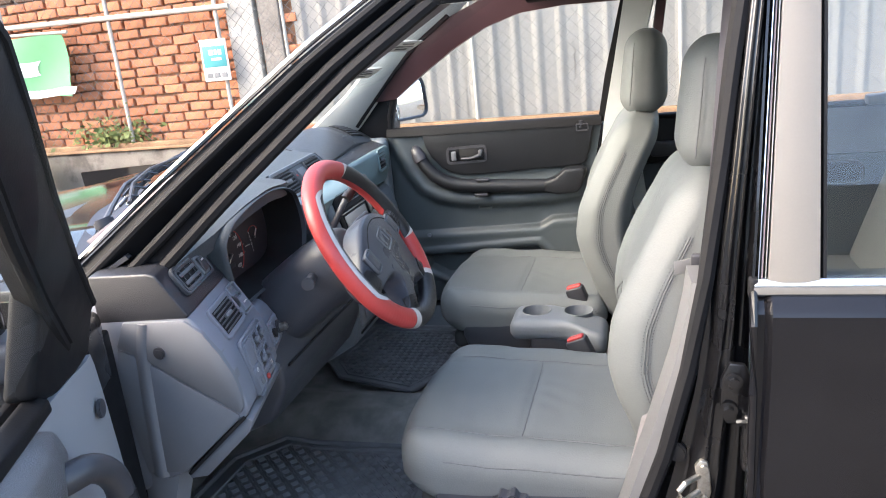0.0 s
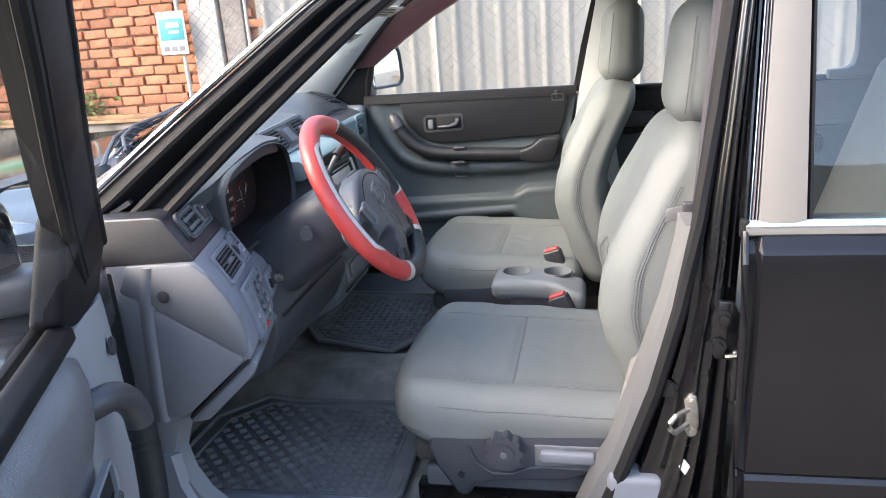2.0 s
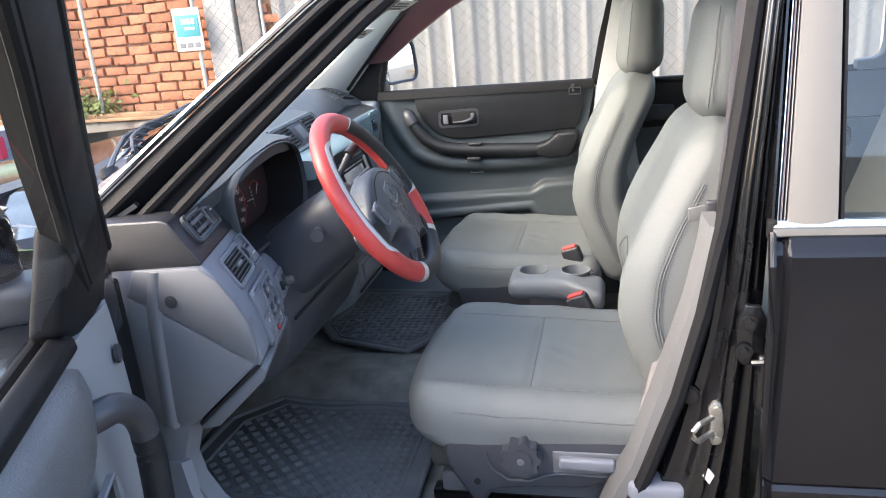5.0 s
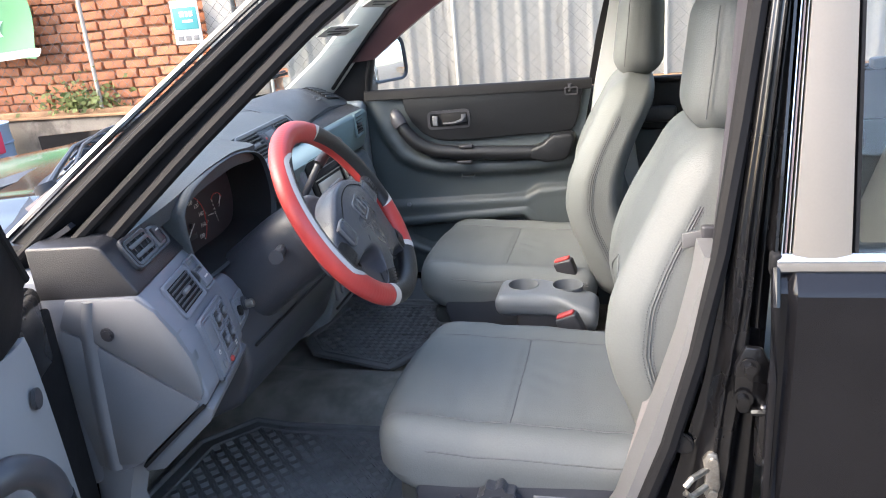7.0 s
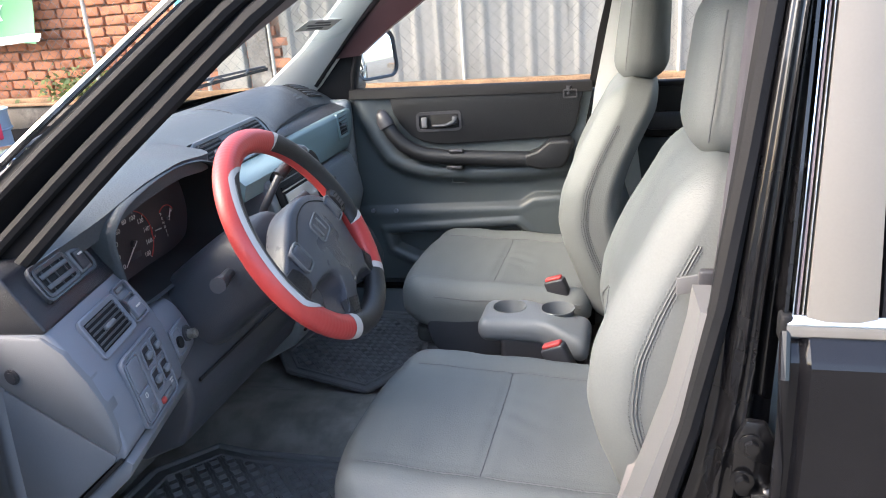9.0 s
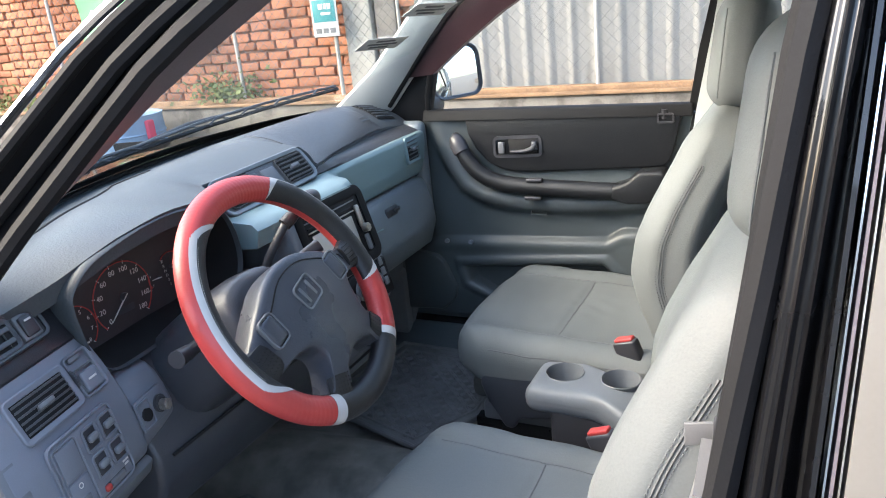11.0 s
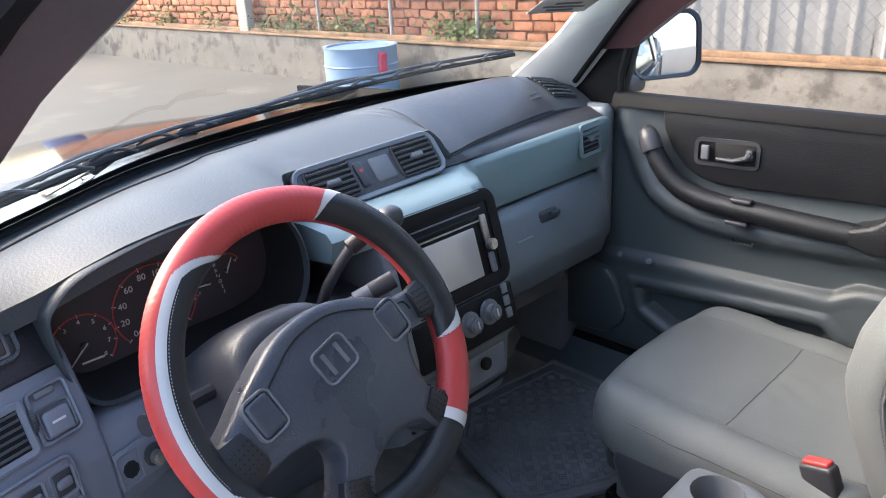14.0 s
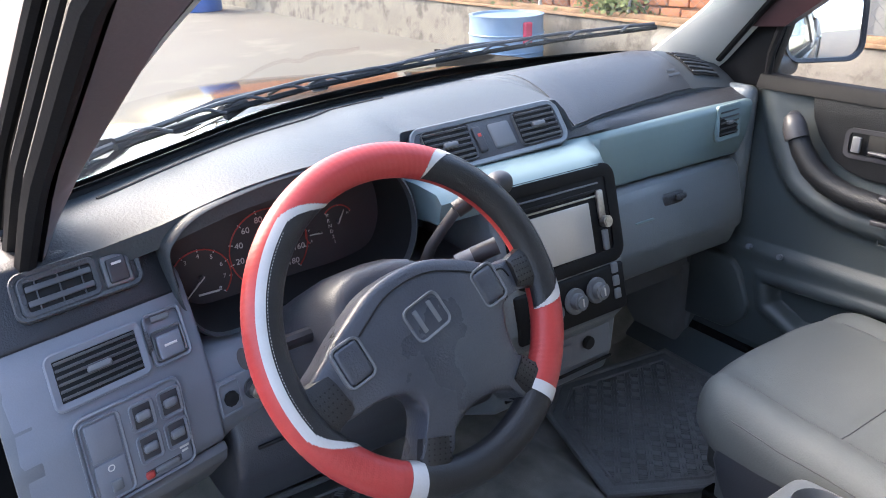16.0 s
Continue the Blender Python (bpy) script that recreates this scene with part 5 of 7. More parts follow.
part("column_shroud", loft([oval(-0.055, 0.058, 0.054), oval(-0.060, 0.070, 0.063, 0.002), oval(-0.068, 0.074, 0.067, 0.003), oval(-0.10, 0.080, 0.072, 0.004), oval(-0.15, 0.085, 0.073, 0.004), oval(-0.20, 0.089, 0.074, 0.0), oval(-0.32, 0.094, 0.076, -0.012)]), M["shroud"], dash, "dark steering column shroud", sharp=50)
part("knee_panel", prism([(-0.42, 0.945), (-0.262, 0.942), (-0.225, 0.90), (-0.178, 0.80), (-0.178, 0.755), (-0.215, 0.680), (-0.30, 0.640), (-0.46, 0.625)], "y", -0.590, -0.135, 0.014, 3), M["shroud"], dash, "charcoal knee panel under the column")
part("knee_seam", tube([(-0.176, -0.56, 0.80), (-0.174, -0.36, 0.805), (-0.18, -0.16, 0.80)], 0.003, 6), M["void"], dash)
part("under_cover", rbox((-0.42, -0.33, 0.665), (0.22, 0.30, 0.05), 0.02, 3), M["panel_dark"], dash)
# centre: vents, shelf, stack
vu = Vector((-0.62, 0, 0.785))
vr = Vector((-0.03, 1, 0.02))
vn = vr.cross(vu).normalized()
vc = Vector((-0.3345, -0.042, 1.1035))


def at_vent(y, up=0.0, out=0.0):
    return vc + vr * (y + 0.042) + vu * up + vn * out


cvp = part("centre_vent_panel", bezel(vc, vr, vu, 0.322, 0.086, 0.009, 0.005, 0.026, 8), M["dash"], dash, "slate centre vent surround")
part("backing", slab(at_vent(-0.042, 0, 0.001), vr, vu, 0.306, 0.070, 0.006, 0.004, 1), M["dash_dark"], cvp)
for yy in (-0.133, 0.058):
    grille(dash, at_vent(yy, 0.001, 0.002), vr, vu, 0.090, 0.058, 6, 0.3, M["dash_dark"], True, 0, 0.003)
part("hazard_switch", slab(at_vent(-0.071, 0, 0.007), vr, vu, 0.017, 0.046, 0.012, 0.004), M["black_plastic"], cvp)
part("hazard_mark", slab(at_vent(-0.071, 0.006, 0.0078), vr, vu, 0.007, 0.006, 0.001, 0.0004, 1), M["dial_red"], cvp, "red warning mark")
part("blank_square", slab(at_vent(-0.022, 0, 0.005), vr, vu, 0.046, 0.046, 0.010, 0.005), M["panel_dark"], cvp)

part("lower_lip", loft([[(curve_interp(y, XR) - 0.03, y, 1.080), (curve_interp(y, XR) + 0.001, y, 1.084), (curve_interp(y, XR) * 0.35 - 0.339 * 0.65 + 0.004, y, 1.070), (-0.345, y, 1.062), (-0.40, y, 1.062)] for y in nums(0.118, 0.69, 30)]), M["dash_dark"], dash, "dark strip under the airbag lid", sharp=60)
FAS = [(-0.42, 1.066), (-0.345, 1.066), (-0.335, 1.056), (-0.336, 1.03), (-0.343, 0.98), (-0.352, 0.945), (-0.362, 0.936), (-0.42, 0.936)]
part("fascia", prism(FAS, "y", 0.10, 0.690, 0.006, 3), M["fascia"], dash, "blue-grey fascia before the passenger", sharp=50)
part("fascia_shelf", loft([[(-0.40, y, 1.060 + s), (-0.345, y, 1.066 + s), (-0.29 - 0.06 * q, y, 1.069 + s - 0.004 * q), (-0.235 - 0.10 * q, y, 1.066 + s - 0.012 * q), (-0.222 - 0.112 * q, y, 1.054 + s - 0.02 * q), (-0.23 - 0.108 * q, y, 1.02 + s - 0.02 * q), (-0.40, y, 1.00)] for y, q, s in [(yy, smooth_interp(yy, ((0.10, 0.0), (0.21, 1.0))), 0.0) for yy in nums(-0.225, 0.215, 34)]]), M["fascia"], dash, "blue-grey shelf over the radio", sharp=60)
STK = [(-0.40, 1.05), (-0.236, 1.05), (-0.224, 1.040), (-0.182, 0.895), (-0.164, 0.825), (-0.168, 0.795), (-0.186, 0.772), (-0.190, 0.70), (-0.205, 0.655), (-0.30, 0.60), (-0.46, 0.60)]
part("stack_body", prism(STK, "y", -0.140, 0.128, 0.012, 3), M["dash"], dash, "grey centre stack", sharp=45)
ru = Vector((-0.27, 0, 0.963))
rn = Y.cross(ru).normalized()
radio = part("radio", bezel((-0.2045, 0.006, 0.972), Y, ru, 0.250, 0.172, 0.022, 0.006, 0.028, 6), M["frame_black"], dash, "black double-height radio with a pale reflecting screen")
part("radio_face", slab(Vector((-0.204, 0.006, 0.972)) + rn * 0.001, Y, ru, 0.210, 0.134, 0.012, 0.003, 1), M["frame_black"], radio)
part("display", slab(Vector((-0.198, -0.010, 0.955)) + rn * 0.003, Y, ru, 0.148, 0.088, 0.004, 0.003), M["screen"], radio, "blank display, coloured by its beige reflection")
part("disc_slot", slab(Vector((-0.216, 0.000, 1.012)) + rn * 0.004, Y, ru, 0.180, 0.004, 0.003, 0.001, 1), M["void"], radio)
part("slot_strip", slab(Vector((-0.213, 0.000, 1.004)) + rn * 0.004, Y, ru, 0.182, 0.003, 0.004, 0.001, 1), M["zinc"], radio)
part("slot_strip", slab(Vector((-0.2195, 0.000, 1.024)) + rn * 0.003, Y, ru, 0.186, 0.003, 0.004, 0.001, 1), M["panel_dark"], radio)
part("side_strip", slab(Vector((-0.206, 0.088, 0.990)) + rn * 0.006, Y, ru, 0.014, 0.05, 0.008, 0.003), M["zinc"], radio, "satin button strip")
part("side_strip", slab(Vector((-0.190, 0.090, 0.930)) + rn * 0.006, Y, ru, 0.012, 0.036, 0.008, 0.003), M["panel_dark"], radio)
part("radio_knob", disc(Vector((-0.197, 0.089, 0.962)) + rn * 0.008, rn, 0.010, 0.016, 18, 0.002), M["zinc"], radio)
cu_ = Vector((-0.24, 0, 0.97))
cn = Y.cross(cu_).normalized()
clim = part("heater_panel", slab(Vector((-0.168, 0.0, 0.846)) + cn * 0.004, Y, cu_, 0.245, 0.084, 0.012, 0.010, 3), M["frame_black"], dash, "black heater control panel")
for yy, zz in ((-0.056, 0.846), (-0.003, 0.850), (0.046, 0.856)):
    c0 = Vector((-0.166, yy, zz)) + cn * 0.006
    k_ = part("knob_ring", disc(c0, cn, 0.0225, 0.006, 28, 0.0015), M["panel_dark"], clim)
    part("knob", disc(c0 + cn * 0.010, cn, 0.0145, 0.020, 24, 0.004), M["panel_dark"], k_, "round heater knob")
    part("pointer", slab(c0 + cn * 0.021, Y, cu_, 0.003, 0.014, 0.002, 0.0005, 1), M["dial_white"], k_)
for k in range(3):
    part("heater_button", slab(Vector((-0.175 + 0.006 * k, 0.098, 0.880 - 0.022 * k)) + cn * 0.006, Y, cu_, 0.014, 0.018, 0.006, 0.002), M["panel_dark"], clim)
tray = part("stack_tray", slab((-0.182, -0.005, 0.735), Y, (-0.1, 0, 1), 0.235, 0.062, 0.012, 0.008, 3), M["panel"], dash, "grey ashtray and socket panel")
part("ashtray_lid", slab((-0.176, -0.045, 0.737), Y, (-0.1, 0, 1), 0.115, 0.040, 0.006, 0.004), M["panel"], tray)
part("socket", disc((-0.178, 0.052, 0.745), (1, 0, 0.1), 0.012, 0.010, 20, 0.002), M["void"], tray)
part("groove", tube([(-0.186, -0.13, 0.688), (-0.186, 0.12, 0.692)], 0.003, 6), M["void"], tray)

# passenger vent and glove box
grille(dash, (-0.337, 0.607, 1.026), Vector((-0.06, 1, 0)), Vector((-0.08, 0, 1)), 0.068, 0.058, 5, 0.3, M["fascia"], True, 0, 0.010, "side air vent")
GB = [(-0.42, 0.933), (-0.352, 0.933), (-0.338, 0.915), (-0.318, 0.85), (-0.312, 0.80), (-0.335, 0.73), (-0.42, 0.69), (-0.50, 0.69)]
gb = part("glove_box", prism(GB, "y", 0.136, 0.672, 0.012, 3), M["dash"], dash, "slate grey glove box lid", sharp=50)
# The cup is lid-coloured vinyl; its shadow is put into the darker colour
part("latch_cup", rbox((-0.334, 0.440, 0.888), (0.016, 0.066, 0.030), 0.012, 4), M["dash_dark"], gb)
part("latch", rbox((-0.322, 0.455, 0.893), (0.008, 0.032, 0.012), 0.004, 3), M["dash_dark"], gb, "dark latch handle")
part("label_groove", rbox((-0.322, 0.345, 0.862), (0.006, 0.055, 0.004), 0.0015), M["fascia"], gb)
part("right_cheek", rbox((-0.44, 0.700, 0.92), (0.20, 0.05, 0.34), 0.022, 4), M["dash"], dash)
part("side_liner", prism([(-0.80, 0.40), (-0.45, 0.42), (-0.40, 0.62), (-0.42, 1.05), (-0.70, 1.05)], "y", 0.69, 0.72, 0.01), M["panel_dark"], dash)
part("bulkhead", prism([(-0.78, 0.60), (-0.46, 0.60), (-0.43, 1.05), (-0.70, 1.05)], "y", -0.70, 0.68), M["panel_dark"], dash)

# stalks and gear lever
lev = thing("gear_lever", "black column gear lever with a round knob", "lever", (-0.17, -0.30, 0.95))
part("arm", tube([(-0.20, -0.305, 0.93), (-0.172, -0.299, 0.978), (-0.150, -0.292, 1.03), (-0.134, -0.280, 1.062), (-0.122, -0.268, 1.086)], [0.010, 0.0085, 0.008, 0.0075, 0.0075], 12), M["black_plastic"], lev)
part("collar", tube([(-0.122, -0.270, 1.086), (-0.116, -0.254, 1.096)], 0.0120, 14), M["blackl"], lev)
part("arm", tube([(-0.116, -0.254, 1.096), (-0.104, -0.226, 1.113)], 0.0105, 12), M["blackl"], lev)
part("knob", rbox((-0.099, -0.215, 1.118), (0.032, 0.036, 0.032), 0.0145, 5), M["black_plastic"], lev)
stl = thing("wiper_stalk", "black wiper stalk with a pale ribbed end", "stalk", (-0.14, -0.29, 0.98))
part("rod", tube([(-0.16, -0.33, 0.985), (-0.113, -0.276, 1.014)], 0.008, 10), M["black_plastic"], stl)
part("sleeve", tube([(-0.113, -0.276, 1.014), (-0.104, -0.256, 1.022)], 0.0115, 12), M["panel"], stl, "pale grey turning sleeve")
part("tip", tube([(-0.104, -0.256, 1.022), (-0.089, -0.226, 1.035)], 0.0125, 14), M["black_plastic"], stl)
sll = thing("light_stalk", "black light stalk on the column", "stalk", (-0.12, -0.52, 0.97))
part("rod", tube([(-0.14, -0.46, 0.965), (-0.10, -0.555, 0.985)], 0.010, 10), M["black_plastic"], sll)
part("end_knob", tube([(-0.10, -0.555, 0.985), (-0.09, -0.588, 0.990)], [0.011, 0.013], 16), M["black_plastic"], sll, "worn round end of the stalk")

# pedals
for nm, y, z, w, h in (("brake_pedal", -0.401, 0.440, 0.115, 0.055), ("accelerator_pedal", -0.221, 0.445, 0.045, 0.06)):
    pd = thing(nm, "black ribbed rubber pedal", "pedal", (-0.60, y, z))
    part("pad", slab((-0.585, y, z), Y, (-0.5, 0, 0.86), w, h, 0.014, 0.005), M["rubber"], pd)
    for k in range(5):
        part("rib", slab(Vector((-0.577, y + (k - 2) * w * 0.18, z)), Y, (-0.5, 0, 0.86), 0.005, h * 0.85, 0.008, 0.002, 1), M["mat"], pd)
    part("arm", tube([(-0.600, y, z), (-0.66, y, z + 0.13), (-0.70, y, z + 0.31)], 0.010, 8), M["jamb"], pd)

# ---- steering wheel ----
wheel = thing("steering_wheel", "steering wheel in a red, black and white leatherette cover", "steering wheel", WC)
RM, Rm = 0.1735, 0.0203
NA, NB = 900, 90


def rim_kind(a, b):
    """a: degrees round the wheel from its right side; b: degrees round the rim's section, 0 outward, 90 to the driver."""
    a = (a + 180) % 360 - 180
    if -118 <= a < -112:
        return ("white", 1)
    if -112 <= a < -51:
        return ("black", 2)
    if -51 <= a < -46.5:
        return ("white", 3)
    if -46.5 <= a < -16:
        return ("red", 4)
    if -16 <= a < 68:
        t = min(1.0, (a + 16) / 14, (68 - a) / 12)
        hi = 180 - 150 * t ** 0.6
        if b < -30 or b > 172:
            return ("red", 5)
        return ("black", 5) if b > hi + 0 else (("white", 5) if b > min(4, hi - 24) + (1 - t) * max(0, hi - 28) else ("red", 5) if t < 0.6 else ("black", 5))
    if 68 <= a < 114:
        return ("red", 6)
    s = a if a > 0 else a + 360
    if s > 222:
        return ("red", 6)
    t = min(1.0, (s - 114) / 20, (222 - s) / 20)
    lo = 54 + (1 - t) ** 1.5 * 110
    hi = 82 + (1 - t) ** 1.5 * 102
    if b < -150 or b > 172:
        return ("red", 6)
    return ("black", 6) if b > hi else ("white", 6) if b > lo else ("red", 6)


bins = {}
for i in range(NA):
    for j in range(NB):
        a, b = 360 * (i + 0.5) / NA, 360 * (j + 0.5) / NB
        bins.setdefault(rim_kind(a, b if b <= 180 else b - 360), []).append((i, j))


def rim_pt(i, j, kind):
    a, b = 2 * math.pi * i / NA, 2 * math.pi * j / NB
    rr = Rm + (0.0006 if kind == "white" else 0) + (0.00009 * math.sin(i * 2 * math.pi / 6.0 + j * 0.25) if kind == "red" else 0)
    return wp((RM + rr * math.cos(b)) * math.cos(a), (RM + rr * math.cos(b)) * math.sin(a), rr * math.sin(b))


for (kind, _), cells in sorted(bins.items()):
    index, vs, fs = {}, [], []
    for i, j in cells:
        f = []
        for q in ((i, j), (i + 1, j), (i + 1, j + 1), (i, j + 1)):
            q = (q[0] % NA, q[1] % NB)
            if q not in index:
                index[q] = len(vs)
                vs.append(rim_pt(*q, kind))
            f.append(index[q])
        fs.append(tuple(f))
    name, label, m_ = {"red": ("red_cover", "red embossed leatherette", "red"), "white": ("white_inlay", "white leatherette inlay", "white"), "black": ("black_cover", "black stitched leatherette", "blackl")}[kind]
    part(name, shell(vs, fs, clean=False), M[m_], wheel, label, sharp=60)
part("rim_core", tube([wp(RM * math.cos(t), RM * math.sin(t), 0) for t in [2 * math.pi * k / 90 for k in range(90)]], Rm - 0.0015, 12, closed=True), M["blackl"], wheel)
for rad, b0, a0, a1 in ((RM, 89, 136, 202), (RM, 38, -2, 56)):
    st_path = []
    for a in nums(a0, a1, 120):
        t, b = radians(a), radians(b0)
        st_path.append(wp((RM + (Rm + 0.0006) * math.cos(b)) * math.cos(t), (RM + (Rm + 0.0006) * math.cos(b)) * math.sin(t), (Rm + 0.0006) * math.sin(b)))
    part("stitching", joined(*[tube([st_path[k], st_path[k + 1]], 0.0004, 4) for k in range(0, 119, 2)]), M["white"], wheel)
# hub and spokes
HUB = rounded([(-0.150, -0.036), (-0.125, -0.010), (-0.095, 0.016), (-0.051, 0.044), (0.007, 0.054), (0.062, 0.042), (0.108, 0.025), (0.146, 0.024), (0.154, -0.010), (0.131, -0.013), (0.104, -0.021), (0.095, -0.040), (0.094, -0.068), (0.104, -0.093), (0.120, -0.100), (0.100, -0.134), (0.086, -0.129), (0.075, -0.117), (0.047, -0.109), (0.014, -0.112), (-0.014, -0.130), (-0.024, -0.152), (-0.060, -0.148), (-0.052, -0.125), (-0.043, -0.100), (-0.046, -0.082), (-0.062, -0.070), (-0.090, -0.068), (-0.136, -0.074)], 5)


def hub_ring(s, drop, grow=0.0):
    out = []
    for u, v in HUB:
        d = Vector((u, v + 0.02))
        w = smooth_interp(s, ((0.15, 0.0), (0.85, 1.0)))
        d = d.normalized() * (s * (d.length * w + 0.085 * (1 - w)) + grow)
        out.append(wp(d.x, d.y - 0.02, 0.032 - 0.022 * min(1.0, d.length / 0.135) ** 2 - drop))
    return out


part("airbag_pad", loft([hub_ring(0.98, 0.050), hub_ring(1.0, 0.030), hub_ring(1.0, 0.014), hub_ring(0.995, 0.007), hub_ring(0.975, 0.0025), hub_ring(0.94, 0.0006)] + [hub_ring(s, 0.0) for s in (0.88, 0.78, 0.66, 0.52, 0.36, 0.2, 0.03)]), M["hub"], wheel, "dark grained airbag pad", sharp=60)
part("pad_seam", tube([q + WN * 0.0006 for q in hub_ring(0.80, 0.0)[8:38]], 0.0012, 5), M["void"], wheel)


def spoke(a, w0, w1, r0, r1=0.160):
    t = Vector((math.cos(radians(a)), math.sin(radians(a))))
    s = Vector((-t.y, t.x))
    rings = []
    for q in nums(0, 1, 7):
        r, w = r0 + (r1 - r0) * q, w0 + (w1 - w0) * (q ** 0.7) + 0.012 * max(0, q - 0.7)
        n0 = 0.008 - 0.006 * q
        c = t * r
        ring = []
        for u, n in ((-1, -0.3), (-0.9, 0.5), (-0.5, 1), (0.5, 1), (0.9, 0.5), (1, -0.3), (0.7, -1), (-0.7, -1)):
            p = c + s * (u * w)
            ring.append(wp(p.x, p.y, n0 + n * 0.011))
        rings.append(ring)
    return loft(rings)


for a, w0, w1, r0 in ((201, 0.024, 0.030, 0.128), (3, 0.018, 0.026, 0.128), (-106, 0.019, 0.020, 0.130), (-47, 0.019, 0.022, 0.130)):
    sp = part("spoke", spoke(a, w0, w1, r0), M["blackl"], wheel, "perforated leatherette spoke sleeve")
    t = Vector((math.cos(radians(a)), math.sin(radians(a))))
    s = Vector((-t.y, t.x))
    dots = []
    for i in range(5):
        for j in range(-2, 3):
            p = t * (0.131 + i * 0.0055) + s * (j * 0.0065)
            dots.append(disc(wp(p.x, p.y, 0.0186 - 0.0010 * i), WN, 0.0010, 0.0012, 6))
    tagged(part("dimple_field", joined(*dots), M["void"], sp), kind="stuff")
for u, v, tilt in ((-0.102, -0.0216, 14), (0.083, 0.004, 14)):
    r_ = WU * math.cos(radians(tilt)) + WV * math.sin(radians(tilt))
    u_ = WN.cross(r_)
    hb = part("horn_button", slab(wp(u, v, 0.0275), r_, u_, 0.034, 0.044, 0.016, 0.007, 4), M["hub"], wheel, "rounded horn button")
    part("button_ring", bezel(wp(u, v, 0.0245), r_, u_, 0.040, 0.050, 0.003, 0.002, 0.010), M["panel_dark"], hb)
r_ = WU * math.cos(radians(16)) + WV * math.sin(radians(16))
u_ = WN.cross(r_)
em = part("emblem", bezel(wp(-0.0092, -0.0045, 0.0305), r_, u_, 0.054, 0.044, 0.003, 0.003, 0.010), M["panel_dark"], wheel, "plain rounded emblem frame")
for k in (-1, 1):
    part("emblem_bar", slab(wp(-0.0092, -0.0045, 0.0325) + r_ * (0.011 * k), r_ + u_ * (0.0), u_ + r_ * (0.22 * k), 0.006, 0.028, 0.003, 0.001), M["panel_dark"], em)

# ---- seats ----
def seat(name, label, ox, oy, controls, parts_group="front seats"):
    """A front seat in a leatherette cover; ox, oy shift it from the driver's place."""
    sx, sy = 0.295 + ox, -0.390 + oy
    st = thing(name, label, "car seat", (sx, sy, 0.37), group=parts_group)

    def bend(x, y, z):
        ay = abs(y) / 0.262
        x2 = x + (0.012 + 0.060 * ay ** 3 + 0.030 * max(0.0, -z / 0.064)) * min(1, max(0, -x / 0.2))
        lift = 0.014 * smooth_interp(ay, ((0.55, 0), (0.80, 1), (1.0, 0.55))) + 0.010 * smooth_interp(-x, ((0.05, 0), (0.2, 1)))
        sag = -0.010 * smooth_interp(x, ((0.0, 0), (0.2, 1)))
        crease = -0.004 * math.exp(-((ay - 0.665) / 0.03) ** 2) - 0.0035 * math.exp(-((x - 0.012) / 0.008) ** 2) * (1 if ay < 0.665 else 0)
        wr = 0.0034 * noise.noise((x * 9, y * 7, 2)) + 0.0020 * noise.noise((x * 24, y * 11, 7)) + 0.0018 * math.exp(-((x - 0.05) / 0.05) ** 2 - ((y - 0.02) / 0.06) ** 2) * math.sin(y * 120 + x * 60 + 5 * noise.noise((x * 10, y * 10, 1)))
        low = 0.012 * math.sin(x * 9) * min(1, -z / 0.05) if z < 0 else 0
        k = max(0, z / 0.064)
        if z < 0:
            z *= 0.45 - 0.9 * max(0.0, x) + 0.30 * max(0.0, -x)
        return (x2, y, z + (lift + sag + crease + wr) * k + (low + 0.006 * noise.noise((x * 8, y * 8, 4)) * min(1, -z / 0.05)) * (1 if z < 0 else 0))
    c0 = Vector((sx, sy, 0.590))
    cu = part("cushion", rbox(c0, (0.545, 0.525, 0.128), 0.048, 7, 40, bend), M["leather"], st, "pale grey leatherette cushion", sharp=80)

    def on_top(x, y, up=0.0006):
        return c0 + Vector(bend(x, y, 0.064)) + Vector((0, 0, up))
    for sgn in (-1, 1):
        part("seam", tube([on_top(x, sgn * 0.174) for x in nums(-0.215, 0.24, 40)], 0.0014, 5), M["leather_seam"], cu)
    part("seam", tube([on_top(0.012, y) for y in nums(-0.172, 0.172, 30)], 0.0014, 5), M["leather_seam"], cu)
    for dz in (0.040, 0.033):
        ring = [(0.25, -0.2555)] + [(t, -0.2555) for t in nums(0.2, -0.19, 20)] + [(-0.225, -0.246), (-0.250, -0.222), (-0.2655, -0.17)] + [(-0.2655, t) for t in nums(-0.1, 0.1, 8)] + [(-0.2655, 0.17), (-0.250, 0.222), (-0.225, 0.246)] + [(t, 0.2555) for t in nums(-0.19, 0.2, 20)]
        part("piping", tube([c0 + Vector(bend(x * (1 + 0.4 * (0.040 - dz)), y * (1 + 0.4 * (0.040 - dz)), dz)) for x, y in ring], 0.0016, 5), M["leather_seam"], cu)
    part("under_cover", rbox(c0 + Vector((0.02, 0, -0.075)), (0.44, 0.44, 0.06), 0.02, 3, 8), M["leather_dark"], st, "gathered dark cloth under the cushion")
    # backrest: upright below, leaning further back towards the top
    bx = 0.005 if ox < 0 else 0.0
    FRONT = ((0.55, 0.565), (0.63, 0.547), (0.71, 0.518), (0.78, 0.492), (0.84, 0.481), (0.90, 0.487), (0.96, 0.507), (1.02, 0.536), (1.08, 0.569), (1.14, 0.602), (1.20, 0.645))
    b0 = Vector((ox + bx, sy + 0.004, 0.570))

